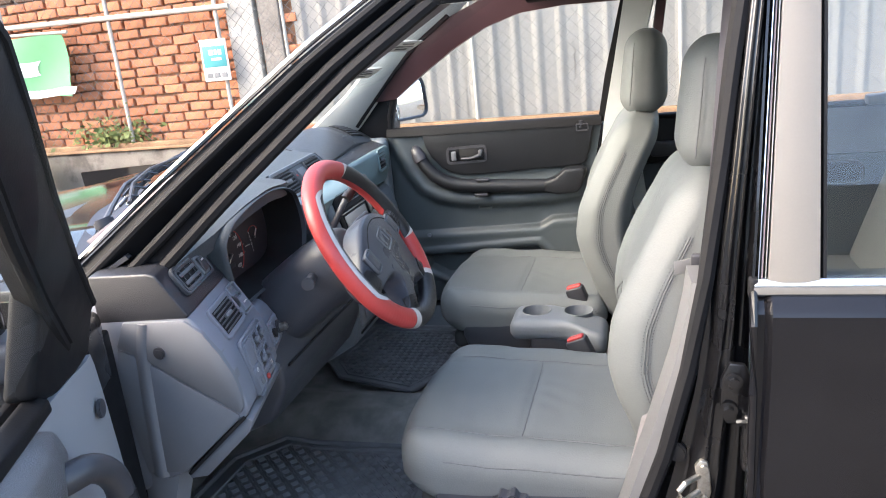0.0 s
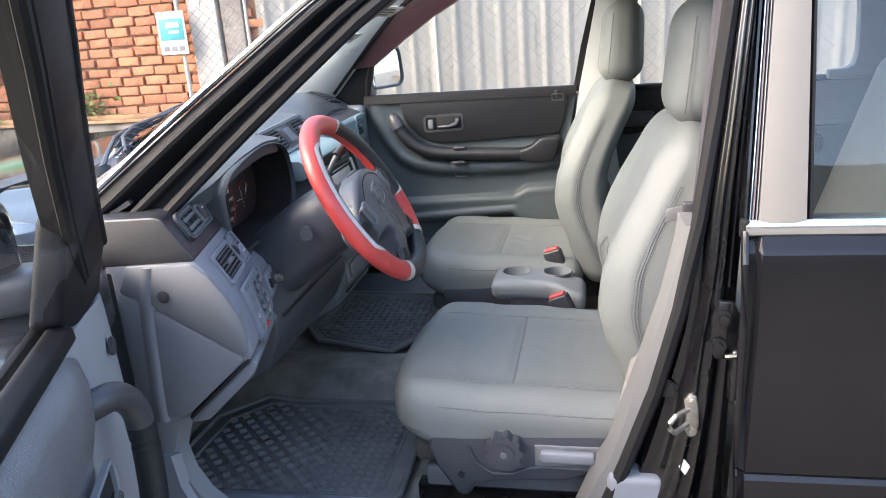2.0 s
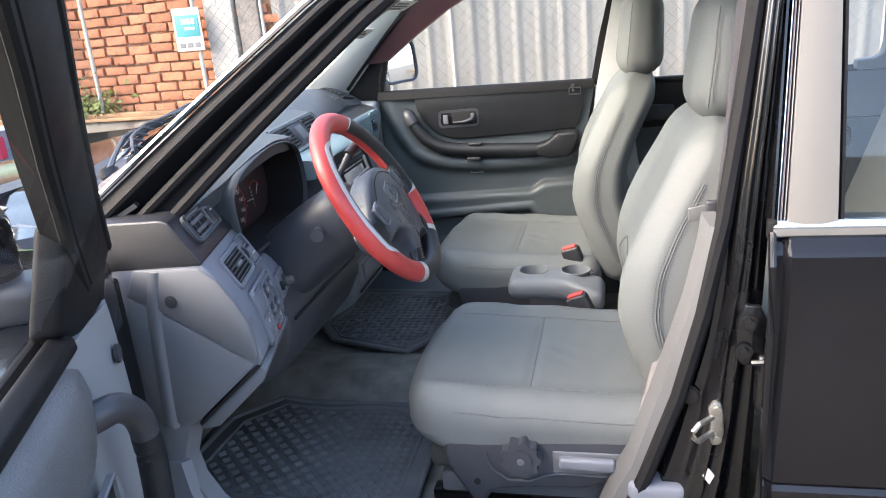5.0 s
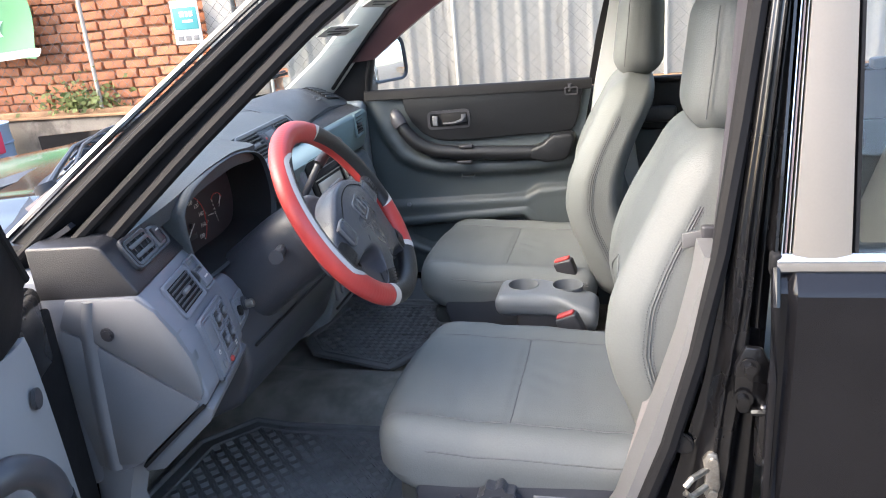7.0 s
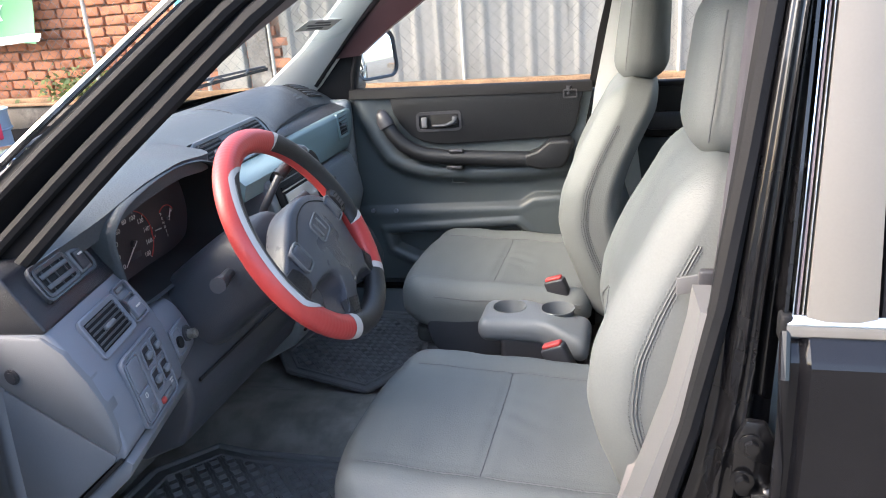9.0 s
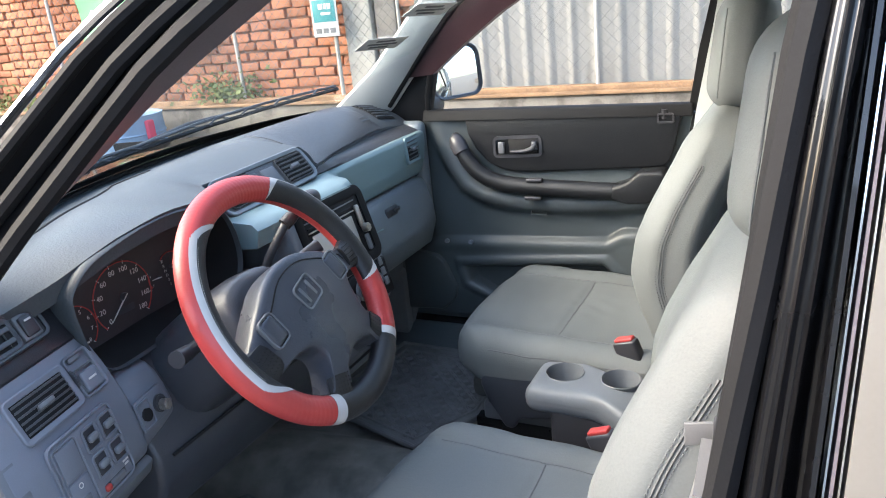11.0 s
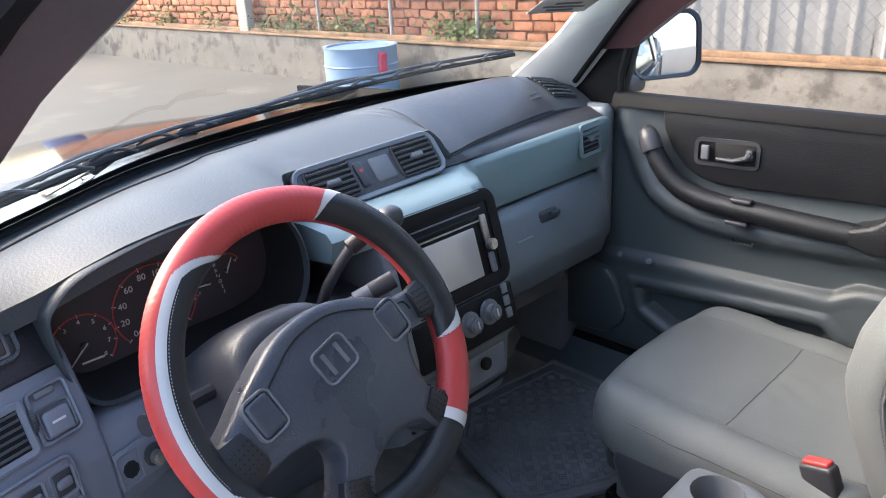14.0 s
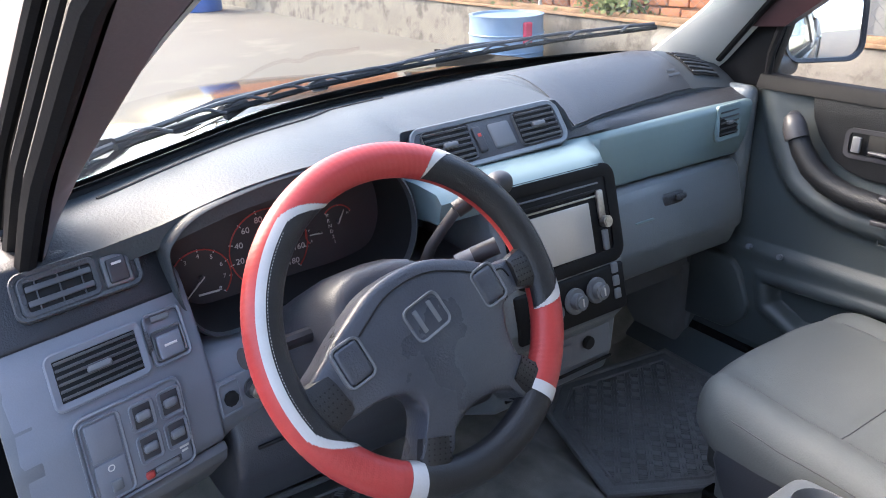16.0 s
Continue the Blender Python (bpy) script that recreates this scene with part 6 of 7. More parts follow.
    def back(x, y, z):
        h = z + 0.305
        q = h / 0.61
        wid = 1.0 - 0.13 * smooth_interp(q, ((0.55, 0), (1.0, 1))) - 0.04 * smooth_interp(1 - q, ((0.75, 0), (1.0, 1)))
        ay = abs(y) / 0.25
        f = (0.105 - x) / 0.21
        wrap = 0.018 * smooth_interp(ay, ((0.86, 0), (1.0, 1))) * f
        hollow = 0.026 * smooth_interp(1 - ay, ((0.22, 0), (0.55, 1))) * f * smooth_interp(q, ((0.0, 1), (0.7, 0.6), (0.95, 0)))
        wr = (0.0025 * noise.noise((z * 8, y * 8, 3 + ox)) + 0.0012 * noise.noise((z * 24, y * 24, 8))) * f
        crease = 0.004 * math.exp(-((ay - 0.66) / 0.03) ** 2) * f if q < 0.72 else 0
        zz = b0.z + h - 0.018 * ay ** 3 * q - 0.03 * (1 - f) * q
        xx = b0.x + curve_interp(zz, FRONT) + (1 - f) * (0.175 - 0.045 * q) + wrap + hollow + wr + crease
        return (xx, b0.y + y * wid, zz)
    bk = part("backrest", rbox((0, 0, 0), (0.210, 0.50, 0.61), 0.062, 8, 36, back), M["leather"], st, "pale grey leatherette backrest", sharp=80)
    for sgn in (-1, 1):
        part("seam", tube([Vector(back(-0.1058, sgn * 0.165 * (1 - 0.25 * max(0, t - 0.1)), t)) for t in nums(-0.23, -0.06, 24)], 0.0012, 5), M["leather_seam"], bk)
        for dx in (-0.030, -0.022):
            part("piping", tube([Vector(back(dx, sgn * 0.2506, t)) for t in nums(-0.225, 0.225, 26)], 0.0015, 5), M["leather_seam"], bk)
        for dx in (-0.038, -0.014):
            line = [Vector(back(dx, sgn * 0.2506, t)) for t in nums(-0.225, 0.225, 150)]
            tagged(part("stitching", joined(*[tube(line[k:k + 2], 0.0009, 4) for k in range(0, 148, 2)]), M["leather_seam"], bk), kind="stuff")
    part("seam", tube([Vector(back(-0.1058, 0.165 * math.cos(t), -0.06 + 0.085 * math.sin(t))) for t in nums(0.05, math.pi - 0.05, 26)], 0.0014, 5), M["leather_seam"], bk)
    part("seam", tube([Vector(back(-0.1058, y, -0.13 + 0.03 * (y / 0.16) ** 2)) for y in nums(-0.16, 0.16, 24)], 0.0014, 5), M["leather_seam"], bk)
    # headrest
    hc = Vector((0.682 + ox + bx, sy + 0.004, 1.272))

    def head(x, y, z):
        return (hc.x + x * (1 - 0.10 * (z / 0.11)) + 0.06 * z - 0.010 * (y / 0.13) ** 2 * (x / 0.064) + 0.0012 * noise.noise((z * 14, y * 14, 5)), hc.y + y * (1 - 0.10 * (z / 0.11) ** 2), hc.z + z)
    hd = part("headrest", rbox((0, 0, 0), (0.128, 0.265, 0.232), 0.056, 8, 16, head), M["leather"], st, "pale grey leatherette headrest", sharp=80)
    for sgn in (-1, 1):
        part("seam", tube([Vector(head(-0.040, sgn * 0.1330, t)) for t in nums(-0.085, 0.085, 14)], 0.0015, 5), M["leather_seam"], hd)
        part("headrest_post", tube([(hc.x, sy + sgn * 0.06, 1.12), (hc.x, sy + sgn * 0.06, 1.20)], 0.006, 8), M["chrome"], st)
    # frame, rails and controls
    fr = part("seat_base", prism([(sx - 0.150, 0.590), (sx + 0.235, 0.598), (sx + 0.245, 0.57), (sx + 0.225, 0.525), (sx + 0.12, 0.485), (sx + 0.0, 0.478), (sx - 0.06, 0.470), (sx - 0.078, 0.44), (sx - 0.10, 0.44), (sx - 0.14, 0.505), (sx - 0.156, 0.55)], "y", sy - 0.262, sy - 0.205, 0.010, 3), M["shroud"], st, "charcoal plastic seat side cover")
    part("seat_base", prism([(sx - 0.19, 0.555), (sx + 0.27, 0.545), (sx + 0.28, 0.46), (sx - 0.16, 0.45)], "y", sy + 0.19, sy + 0.225, 0.012), M["panel_dark"], st)
    for sgn in (-1, 1):
        part("rail", prism([(sy + sgn * 0.19 - 0.02, 0.375), (sy + sgn * 0.19 + 0.02, 0.375), (sy + sgn * 0.19 + 0.018, 0.425), (sy + sgn * 0.19 - 0.018, 0.425)], "x", sx - 0.20, sx + 0.26, 0.004), M["jamb"], st)
        part("riser", rbox((sx + 0.02, sy + sgn * 0.19, 0.44), (0.40, 0.03, 0.06), 0.01), M["panel_dark"], st)
    if controls:
        kc = Vector((0.298, sy - 0.262, 0.562))
        pts = []
        for k in range(96):
            t = 2 * math.pi * k / 96
            r = 0.036 + 0.0035 * math.cos(9 * t)
            pts.append((kc.x + r * math.cos(t), kc.z + r * math.sin(t)))
        kb = part("recline_knob", prism(pts, "y", kc.y - 0.028, kc.y, 0.0), M["shroud"], st, "scalloped charcoal seat height knob", sharp=50)
        part("knob_face", disc((kc.x, kc.y - 0.029, kc.z), (0, -1, 0), 0.022, 0.006, 28, 0.002), M["shroud"], kb)
        part("knob_mark", disc((kc.x, kc.y - 0.033, kc.z), (0, -1, 0), 0.007, 0.003, 16, 0.001), M["panel_dark"], kb)
        part("recline_lever", rbox((0.421, sy - 0.274, 0.551), (0.106, 0.018, 0.026), 0.007, 3, 1, lambda x, y, z: (x, y - 0.006 * math.sin(x * 20), z * (1 - 1.5 * x * x / 0.01 * 0.1) + 0.05 * x)), M["panel"], st, "pale grey recline lever")
        part("lever_well", rbox((0.421, sy - 0.2615, 0.545), (0.130, 0.006, 0.048), 0.003), M["panel_dark"], st)
        part("cover_lip", tube([(0.222, sy - 0.262, 0.560), (0.236, sy - 0.263, 0.523), (0.268, sy - 0.263, 0.500), (0.310, sy - 0.263, 0.500), (0.345, sy - 0.263, 0.516), (0.375, sy - 0.263, 0.520), (0.455, sy - 0.263, 0.518), (0.485, sy - 0.263, 0.530), (0.497, sy - 0.263, 0.566), (0.515, sy - 0.262, 0.578)], 0.0045, 8), M["shroud"], st)
        part("screw_hole", disc((0.205, sy - 0.263, 0.492), (0, -1, 0), 0.007, 0.004, 14), M["void"], st)
    return st


seat("front_seat", "driver's seat in a pale grey leatherette cover", 0.0, 0.0, True)
seat("front_seat", "passenger's seat in a pale grey leatherette cover with double stitching", -0.130, 0.832, False)

# rear bench
rb = thing("rear_bench", "pale grey leatherette rear bench with headrests", "car seat", (1.25, 0, 0.4))
part("cushion", rbox((1.02, 0, 0.58), (0.50, 1.22, 0.16), 0.05, 4, 12), M["leather"], rb)
for y in (-0.31, 0.31):
    part("backrest", place(rbox((0, 0, 0.30), (0.15, 0.58, 0.60), 0.055, 5, 10), Matrix.Translation((1.205, y, 0.60)) @ Matrix.Rotation(radians(18), 4, "Y")), M["leather"], rb)
    part("headrest", place(rbox((0, 0, 0), (0.10, 0.27, 0.17), 0.045, 5, 6), Matrix.Translation((1.44, y, 1.27)) @ Matrix.Rotation(radians(16), 4, "Y")), M["leather"], rb)
part("bench_base", rbox((1.06, 0, 0.44), (0.46, 1.16, 0.16), 0.02), M["carpet"], rb)

# ---- between the seats ----
def cut(bm, cutters):
    """bm with the cutters taken out of it."""
    a = new("cut_body", as_mesh("cut_body", bm, M["panel"]))
    others = []
    for c in cutters:
        o = new("cutter", as_mesh("cutter", c, M["void"]))
        md = a.modifiers.new("cut", "BOOLEAN")
        md.object, md.operation, md.solver = o, "DIFFERENCE", "EXACT"
        others.append(o)
    me = bpy.data.meshes.new_from_object(a.evaluated_get(bpy.context.evaluated_depsgraph_get()))
    out = bmesh.new()
    out.from_mesh(me)
    for f in out.faces:
        f.material_index = 0
    for o in [a, *others]:
        bpy.data.objects.remove(o)
    return out


con = thing("cup_holder", "grey moulded cup holder console with two wells", "cup holder", (0.33, 0.0, 0.60))


def con_bend(x, y, z):
    n = (x + 0.13) / 0.26
    return (x, y * (1.0 - 0.25 * smooth_interp(n, ((0.35, 0), (0.62, 1), (1.0, 0.55)))) - 0.060 * smooth_interp(n, ((0.30, 0.0), (1.0, 1))) + (0.03 if y > 0 else 0) * n, z - 0.018 * smooth_interp(n, ((0.6, 0), (1, 1))))


cups = [(0.254, 0.080), (0.370, 0.080)]
tray_bm = rbox((0.318, 0.064, 0.640), (0.262, 0.138, 0.060), 0.026, 5, 14, con_bend)
tray_bm = cut(tray_bm, [disc((x, y, 0.66), (0, 0, 1), 0.0395, 0.10, 48) for x, y in cups])
part("tray", tray_bm, M["console"], con, sharp=40)
for x, y in cups:
    prof = [(0.0405, 0.6700), (0.0392, 0.6715), (0.0380, 0.668), (0.0365, 0.60), (0.034, 0.592), (0.001, 0.592)]
    part("well", loft([[(x + r * math.cos(2 * math.pi * k / 40), y + r * math.sin(2 * math.pi * k / 40), z) for k in range(40)] for r, z in prof], caps=False), M["console"], con, "round cup well")
part("support", rbox((0.34, 0.03, 0.52), (0.20, 0.06, 0.22), 0.015), M["black_plastic"], con)
part("cross_bar", tube([(0.20, -0.10, 0.61), (0.30, -0.11, 0.615), (0.40, -0.12, 0.61)], 0.006, 8), M["black_plastic"], con)


def buckle(at, tilt):
    b = thing("seat_belt_buckle", "black seat belt buckle with a red release button", "buckle", (at[0], at[1], at[2] - 0.08), group="belt buckles")
    m = Matrix.Translation(at) @ Matrix.Rotation(radians(tilt), 4, "Y") @ Matrix.Rotation(radians(-12), 4, "Z")
    part("housing", place(rbox((0, 0, -0.035), (0.055, 0.028, 0.075), 0.007, 3), m), M["black_plastic"], b)
    part("release_button", place(rbox((0, 0.001, 0.0035), (0.044, 0.020, 0.010), 0.004, 3), m), M["red"], b, "red release button")
    part("stalk", place(tube([(0, 0, -0.06), (0.01, 0, -0.14)], 0.010, 8), m), M["black_plastic"], b)


buckle((0.346, 0.222, 0.684), -20)
buckle((0.380, -0.130, 0.676), -25)

belt = thing("seat_belt", "beige seat belt webbing with a metal tongue", "seat belt", (0.60, -0.64, 0.6))


def belt_strip(pts, w, side):
    rings = []
    for k, p in enumerate(pts):
        p = Vector(p)
        s = Vector(side).normalized() * w / 2
        n = Vector((-0.6, -0.8, 0)) * 0.001
        rings.append([p - s - n, p + s - n, p + s + n, p - s + n])
    return loft(rings)


part("webbing", belt_strip([(0.735, -0.605, 1.42), (0.715, -0.605, 1.25), (0.69, -0.610, 1.10), (0.645, -0.630, 1.02), (0.622, -0.635, 0.97), (0.60, -0.645, 0.88), (0.575, -0.655, 0.76), (0.545, -0.66, 0.62), (0.53, -0.66, 0.45)], 0.046, (0.55, -0.8, 0.1)), M["belt"], belt)
part("webbing", belt_strip([(0.612, -0.612, 0.985), (0.590, -0.628, 0.90), (0.565, -0.64, 0.78), (0.535, -0.648, 0.66), (0.50, -0.65, 0.52)], 0.044, (0.75, -0.6, 0.25)), M["belt"], belt)
tg = part("tongue_grip", rbox((0.636, -0.645, 1.040), (0.022, 0.014, 0.034), 0.005, 3), M["black_plastic"], belt)
part("tongue", rbox((0.616, -0.640, 1.034), (0.034, 0.004, 0.024), 0.0015, 2, 1, lambda x, y, z: (x, y, z + 0.2 * x)), M["post_trim"], belt, "steel belt tongue")

# ---- floor mats ----
def mat_thing(label, poly, z, cells):
    mt = thing("floor_mat", label, "floor mat", (sum(p[0] for p in poly) / len(poly), sum(p[1] for p in poly) / len(poly), z), group="floor mats")
    part("base", prism(poly, "z", z, z + 0.008, 0.003), M["mat"], mt)
    n = len(poly)
    part("rim", tube([(poly[k % n][0], poly[k % n][1], z + 0.009) for k in range(n)], 0.008, 8, closed=True), M["mat"], mt)
    cx, cy = sum(p[0] for p in poly) / n, sum(p[1] for p in poly) / n
    inner = [(cx + (x - cx) * 0.86, cy + (y - cy) * 0.86) for x, y in poly]
    part("inner_ridge", tube([(x, y, z + 0.008) for x, y in inner], 0.005, 6, closed=True), M["mat"], mt)

    def inside(x, y):
        c = False
        for k in range(n):
            (xa, ya), (xb, yb) = inner[k], inner[k - 1]
            if (ya > y) != (yb > y) and x < (xb - xa) * (y - ya) / (yb - ya) + xa:
                c = not c
        return c
    vs, fs = [], []
    x = min(p[0] for p in poly)
    i = 0
    pitch = 0.0235
    while x < max(p[0] for p in poly):
        y, j = min(p[1] for p in poly), 0
        while y < max(p[1] for p in poly):
            if inside(x, y):
                d, s = (Vector((0.70, 0.70, 0)), Vector((-0.70, 0.70, 0))) if (i + j) % 2 else (Vector((0.70, -0.70, 0)), Vector((0.70, 0.70, 0)))
                for off in (-0.0066, 0.0, 0.0066):
                    c = Vector((x, y, z + 0.008)) + s * off
                    k = len(vs)
                    vs += [c - d * 0.0108, c + s * 0.0020, c + d * 0.0108, c - s * 0.0020, c - d * 0.008 + Vector((0, 0, 0.0032)), c + d * 0.008 + Vector((0, 0, 0.0032))]
                    fs += [(k, k + 3, k + 4), (k, k + 4, k + 1), (k + 1, k + 4, k + 5), (k + 1, k + 5, k + 2), (k + 2, k + 5, k + 3), (k + 3, k + 5, k + 4)]
            y += pitch
            j += 1
        x += pitch
        i += 1
    tagged(part("tread_pattern", shell(vs, fs, clean=False), M["mat"], mt), kind="stuff")


mat_thing("black rubber floor mat with raised tread bars, dusty", [(-0.545, -0.60), (-0.53, -0.30), (-0.43, -0.185), (-0.33, -0.20), (-0.06, -0.20), (0.045, -0.25), (0.05, -0.60), (0.02, -0.64), (-0.45, -0.65)], 0.382, 0)
mat_thing("black rubber passenger floor mat with raised tread bars", [(-0.50, 0.30), (-0.42, 0.19), (-0.15, 0.105), (-0.04, 0.30), (-0.05, 0.60), (-0.45, 0.62)], 0.384, 0)

# ---- passenger's door, closed ----
pdoor = thing("front_door", "closed passenger's door with grey card and charcoal insert", "car door", (0, 0.74, 0.45))
SWELL = [(-0.325, 1.085), (-0.305, 1.02), (-0.270, 0.950), (-0.225, 0.895), (-0.17, 0.865), (-0.09, 0.848), (0.05, 0.842), (0.22, 0.846), (0.40, 0.870)]
POCKET = [(-0.250, 0.646), (0.180, 0.676), (0.205, 0.652), (0.165, 0.585), (-0.160, 0.556), (-0.236, 0.592)]


def to_line(x, z, line):
    """Distance to a line of points, negative below or before it."""
    best, sign = 9.0, 1.0
    for (xa, za), (xb, zb) in zip(line, line[1:]):
        dx, dz = xb - xa, zb - za
        t = max(0.0, min(1.0, ((x - xa) * dx + (z - za) * dz) / (dx * dx + dz * dz)))
        d = math.hypot(x - xa - t * dx, z - za - t * dz)
        if d < best:
            best, sign = d, 1.0 if dx * (z - za) - dz * (x - xa) > 0 else -1.0
    return best * sign


def in_poly(x, z, poly):
    """How far inside a polygon whose corners run clockwise; negative outside."""
    return min(((zb - za) * (x - xa) - (xb - xa) * (z - za)) / math.hypot(xb - xa, zb - za) for (xa, za), (xb, zb) in zip(poly, poly[1:] + poly[:1]))


def card_fn(u, v):
    z = 0.485 + 0.607 * v
    x = -0.46 + u * (0.46 + interp(z, ((0.48, 0.42), (0.80, 0.37), (0.95, 0.385), (1.1, 0.415))))
    y = 0.716 + 0.024 * smooth_interp(z, ((0.5, 0), (0.95, 1)))
    d = to_line(x, z, SWELL)
    y -= 0.036 * (math.exp(-(d / 0.030) ** 2) if d > 0 else math.exp(-(d / 0.022) ** 2)) * smooth_interp(x, ((-0.34, 0.35), (-0.2, 1.0)))
    y -= 0.012 * smooth_interp(d, ((-0.02, 0.0), (0.03, 1.0), (0.09, 0.6), (0.14, 0.0)))
    ledge = interp(x, ((-0.46, 0.700), (-0.31, 0.716), (0.19, 0.732), (0.235, 0.758), (0.45, 0.772)))
    y -= 0.018 * smooth_interp(ledge - z, ((-0.016, 0.0), (0.008, 1.0), (0.030, 0.8), (0.10, 0.70))) * smooth_interp(x, ((-0.43, 0.25), (-0.30, 1.0)))
    cove = math.hypot((x - 0.21) / 0.05, (z - 0.80) / 0.055)
    y += 0.010 * math.exp(-cove ** 2)
    p = in_poly(x, z, POCKET)
    y += 0.034 * smooth_interp(p, ((-0.004, 0.0), (0.010, 1.0))) - 0.008 * math.exp(-((p + 0.012) / 0.009) ** 2)
    return (x, y, z)


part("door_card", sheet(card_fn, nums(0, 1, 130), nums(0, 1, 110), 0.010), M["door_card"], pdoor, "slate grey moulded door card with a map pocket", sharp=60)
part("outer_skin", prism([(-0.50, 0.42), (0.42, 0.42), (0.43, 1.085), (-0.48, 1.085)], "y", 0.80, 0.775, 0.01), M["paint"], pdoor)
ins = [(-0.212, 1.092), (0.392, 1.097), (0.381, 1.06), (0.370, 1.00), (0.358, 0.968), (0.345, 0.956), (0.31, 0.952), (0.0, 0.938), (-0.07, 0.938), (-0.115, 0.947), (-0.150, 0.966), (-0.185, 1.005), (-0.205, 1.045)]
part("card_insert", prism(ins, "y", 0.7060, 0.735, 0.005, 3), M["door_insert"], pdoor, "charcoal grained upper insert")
hb = part("handle_bezel", bezel((-0.056, 0.707, 1.010), (-1, 0, -0.03), Z, 0.146, 0.062, 0.009, 0.008, 0.016), M["black_plastic"], pdoor)
# Flat black sheet: the shade inside the cup, put into colour
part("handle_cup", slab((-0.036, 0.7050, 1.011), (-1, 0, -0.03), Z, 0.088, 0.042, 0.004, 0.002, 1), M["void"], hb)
part("door_handle", joined(tube([(-0.074, 0.697, 0.998), (-0.035, 0.692, 0.999), (-0.008, 0.693, 1.007), (-0.001, 0.697, 1.018)], [0.0035, 0.005, 0.007, 0.009], 10), rbox((-0.003, 0.700, 1.014), (0.018, 0.014, 0.026), 0.006)), M["shroud"], hb, "dark pull handle")
part("lock_knob", slab((-0.100, 0.700, 1.009), (-1, 0, 0), Z, 0.018, 0.032, 0.008, 0.003), M["panel_dark"], hb)
arm = [(-0.232, 0.690, 1.040), (-0.222, 0.681, 1.016), (-0.200, 0.677, 0.980), (-0.172, 0.675, 0.948), (-0.135, 0.674, 0.924), (-0.09, 0.674, 0.910), (-0.03, 0.674, 0.904), (0.06, 0.674, 0.900), (0.16, 0.674, 0.896), (0.25, 0.676, 0.894)]
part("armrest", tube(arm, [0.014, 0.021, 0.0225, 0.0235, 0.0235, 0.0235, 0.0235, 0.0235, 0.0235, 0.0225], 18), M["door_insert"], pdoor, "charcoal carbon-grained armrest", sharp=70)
part("armrest_cap", tube([(-0.237, 0.692, 1.048), (-0.233, 0.684, 1.040), (-0.226, 0.679, 1.024), (-0.214, 0.676, 1.002)], [0.012, 0.020, 0.0245, 0.0245], 16), M["black_plastic"], pdoor, sharp=70)
part("armrest_end", prism([(0.215, 0.910), (0.255, 0.922), (0.290, 0.952), (0.350, 0.955), (0.362, 0.94), (0.340, 0.880), (0.325, 0.868), (0.262, 0.864), (0.215, 0.878)], "y", 0.652, 0.72, 0.010, 3), M["door_insert"], pdoor)
part("switch_tab", rbox((0.005, 0.662, 0.926), (0.046, 0.020, 0.010), 0.004, 3), M["black_plastic"], pdoor)
part("finger_pull", rbox((-0.004, 0.668, 0.873), (0.050, 0.018, 0.012), 0.005), M["black_plastic"], pdoor)
part("switch_blank", bezel((-0.002, 0.7045, 0.822), (-1, 0, 0), Z, 0.046, 0.018, 0.003, 0.002, 0.003), M["door_card"], pdoor)
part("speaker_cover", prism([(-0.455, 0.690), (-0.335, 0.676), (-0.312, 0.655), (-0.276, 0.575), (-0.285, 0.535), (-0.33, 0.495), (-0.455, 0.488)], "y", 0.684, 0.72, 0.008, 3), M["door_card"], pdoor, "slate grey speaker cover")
for x in (-0.297, -0.218):
    part("card_clip", disc((x, 0.690, 0.724), (0, -1, 0.3), 0.007, 0.012, 12, 0.002), M["panel"], pdoor)
part("lock_pin_base", bezel((0.350, 0.704, 1.082), (-1, 0, 0), Z, 0.042, 0.026, 0.004, 0.004, 0.005), M["black_plastic"], pdoor)
part("lock_pin", tube([(0.346, 0.708, 1.080), (0.346, 0.706, 1.104)], [0.006, 0.007], 10), M["black_plastic"], pdoor)
part("sill_seal", prism([(0.700, 1.086), (0.735, 1.086), (0.735, 1.118), (0.712, 1.116)], "x", -0.345, 0.415, 0.004), M["rubber"], pdoor)
part("mirror_sail", prism([(-0.335, 1.085), (-0.52, 1.085), (-0.49, 1.115), (-0.375, 1.225), (-0.330, 1.262), (-0.300, 1.225)], "y", 0.722, 0.752, 0.004), M["frame_black"], pdoor, "black mirror sail cover")
part("sail_post", tube([(-0.335, 0.728, 1.09), (-0.328, 0.718, 1.16), (-0.300, 0.705, 1.235)], 0.009, 8), M["rubber"], pdoor)


def tumble(z):
    return 0.728 - 0.28 * (z - 1.09)


def frame_band(outer, inner_, y_off=0.0, depth=0.03):
    rings = []
    for (xo, zo), (xi, zi) in zip(outer, inner_):
        rings.append([(xo, tumble(zo) + y_off, zo), (xi, tumble(zi) + y_off, zi), (xi, tumble(zi) + y_off + depth, zi), (xo, tumble(zo) + y_off + depth, zo)])
    return loft(rings)


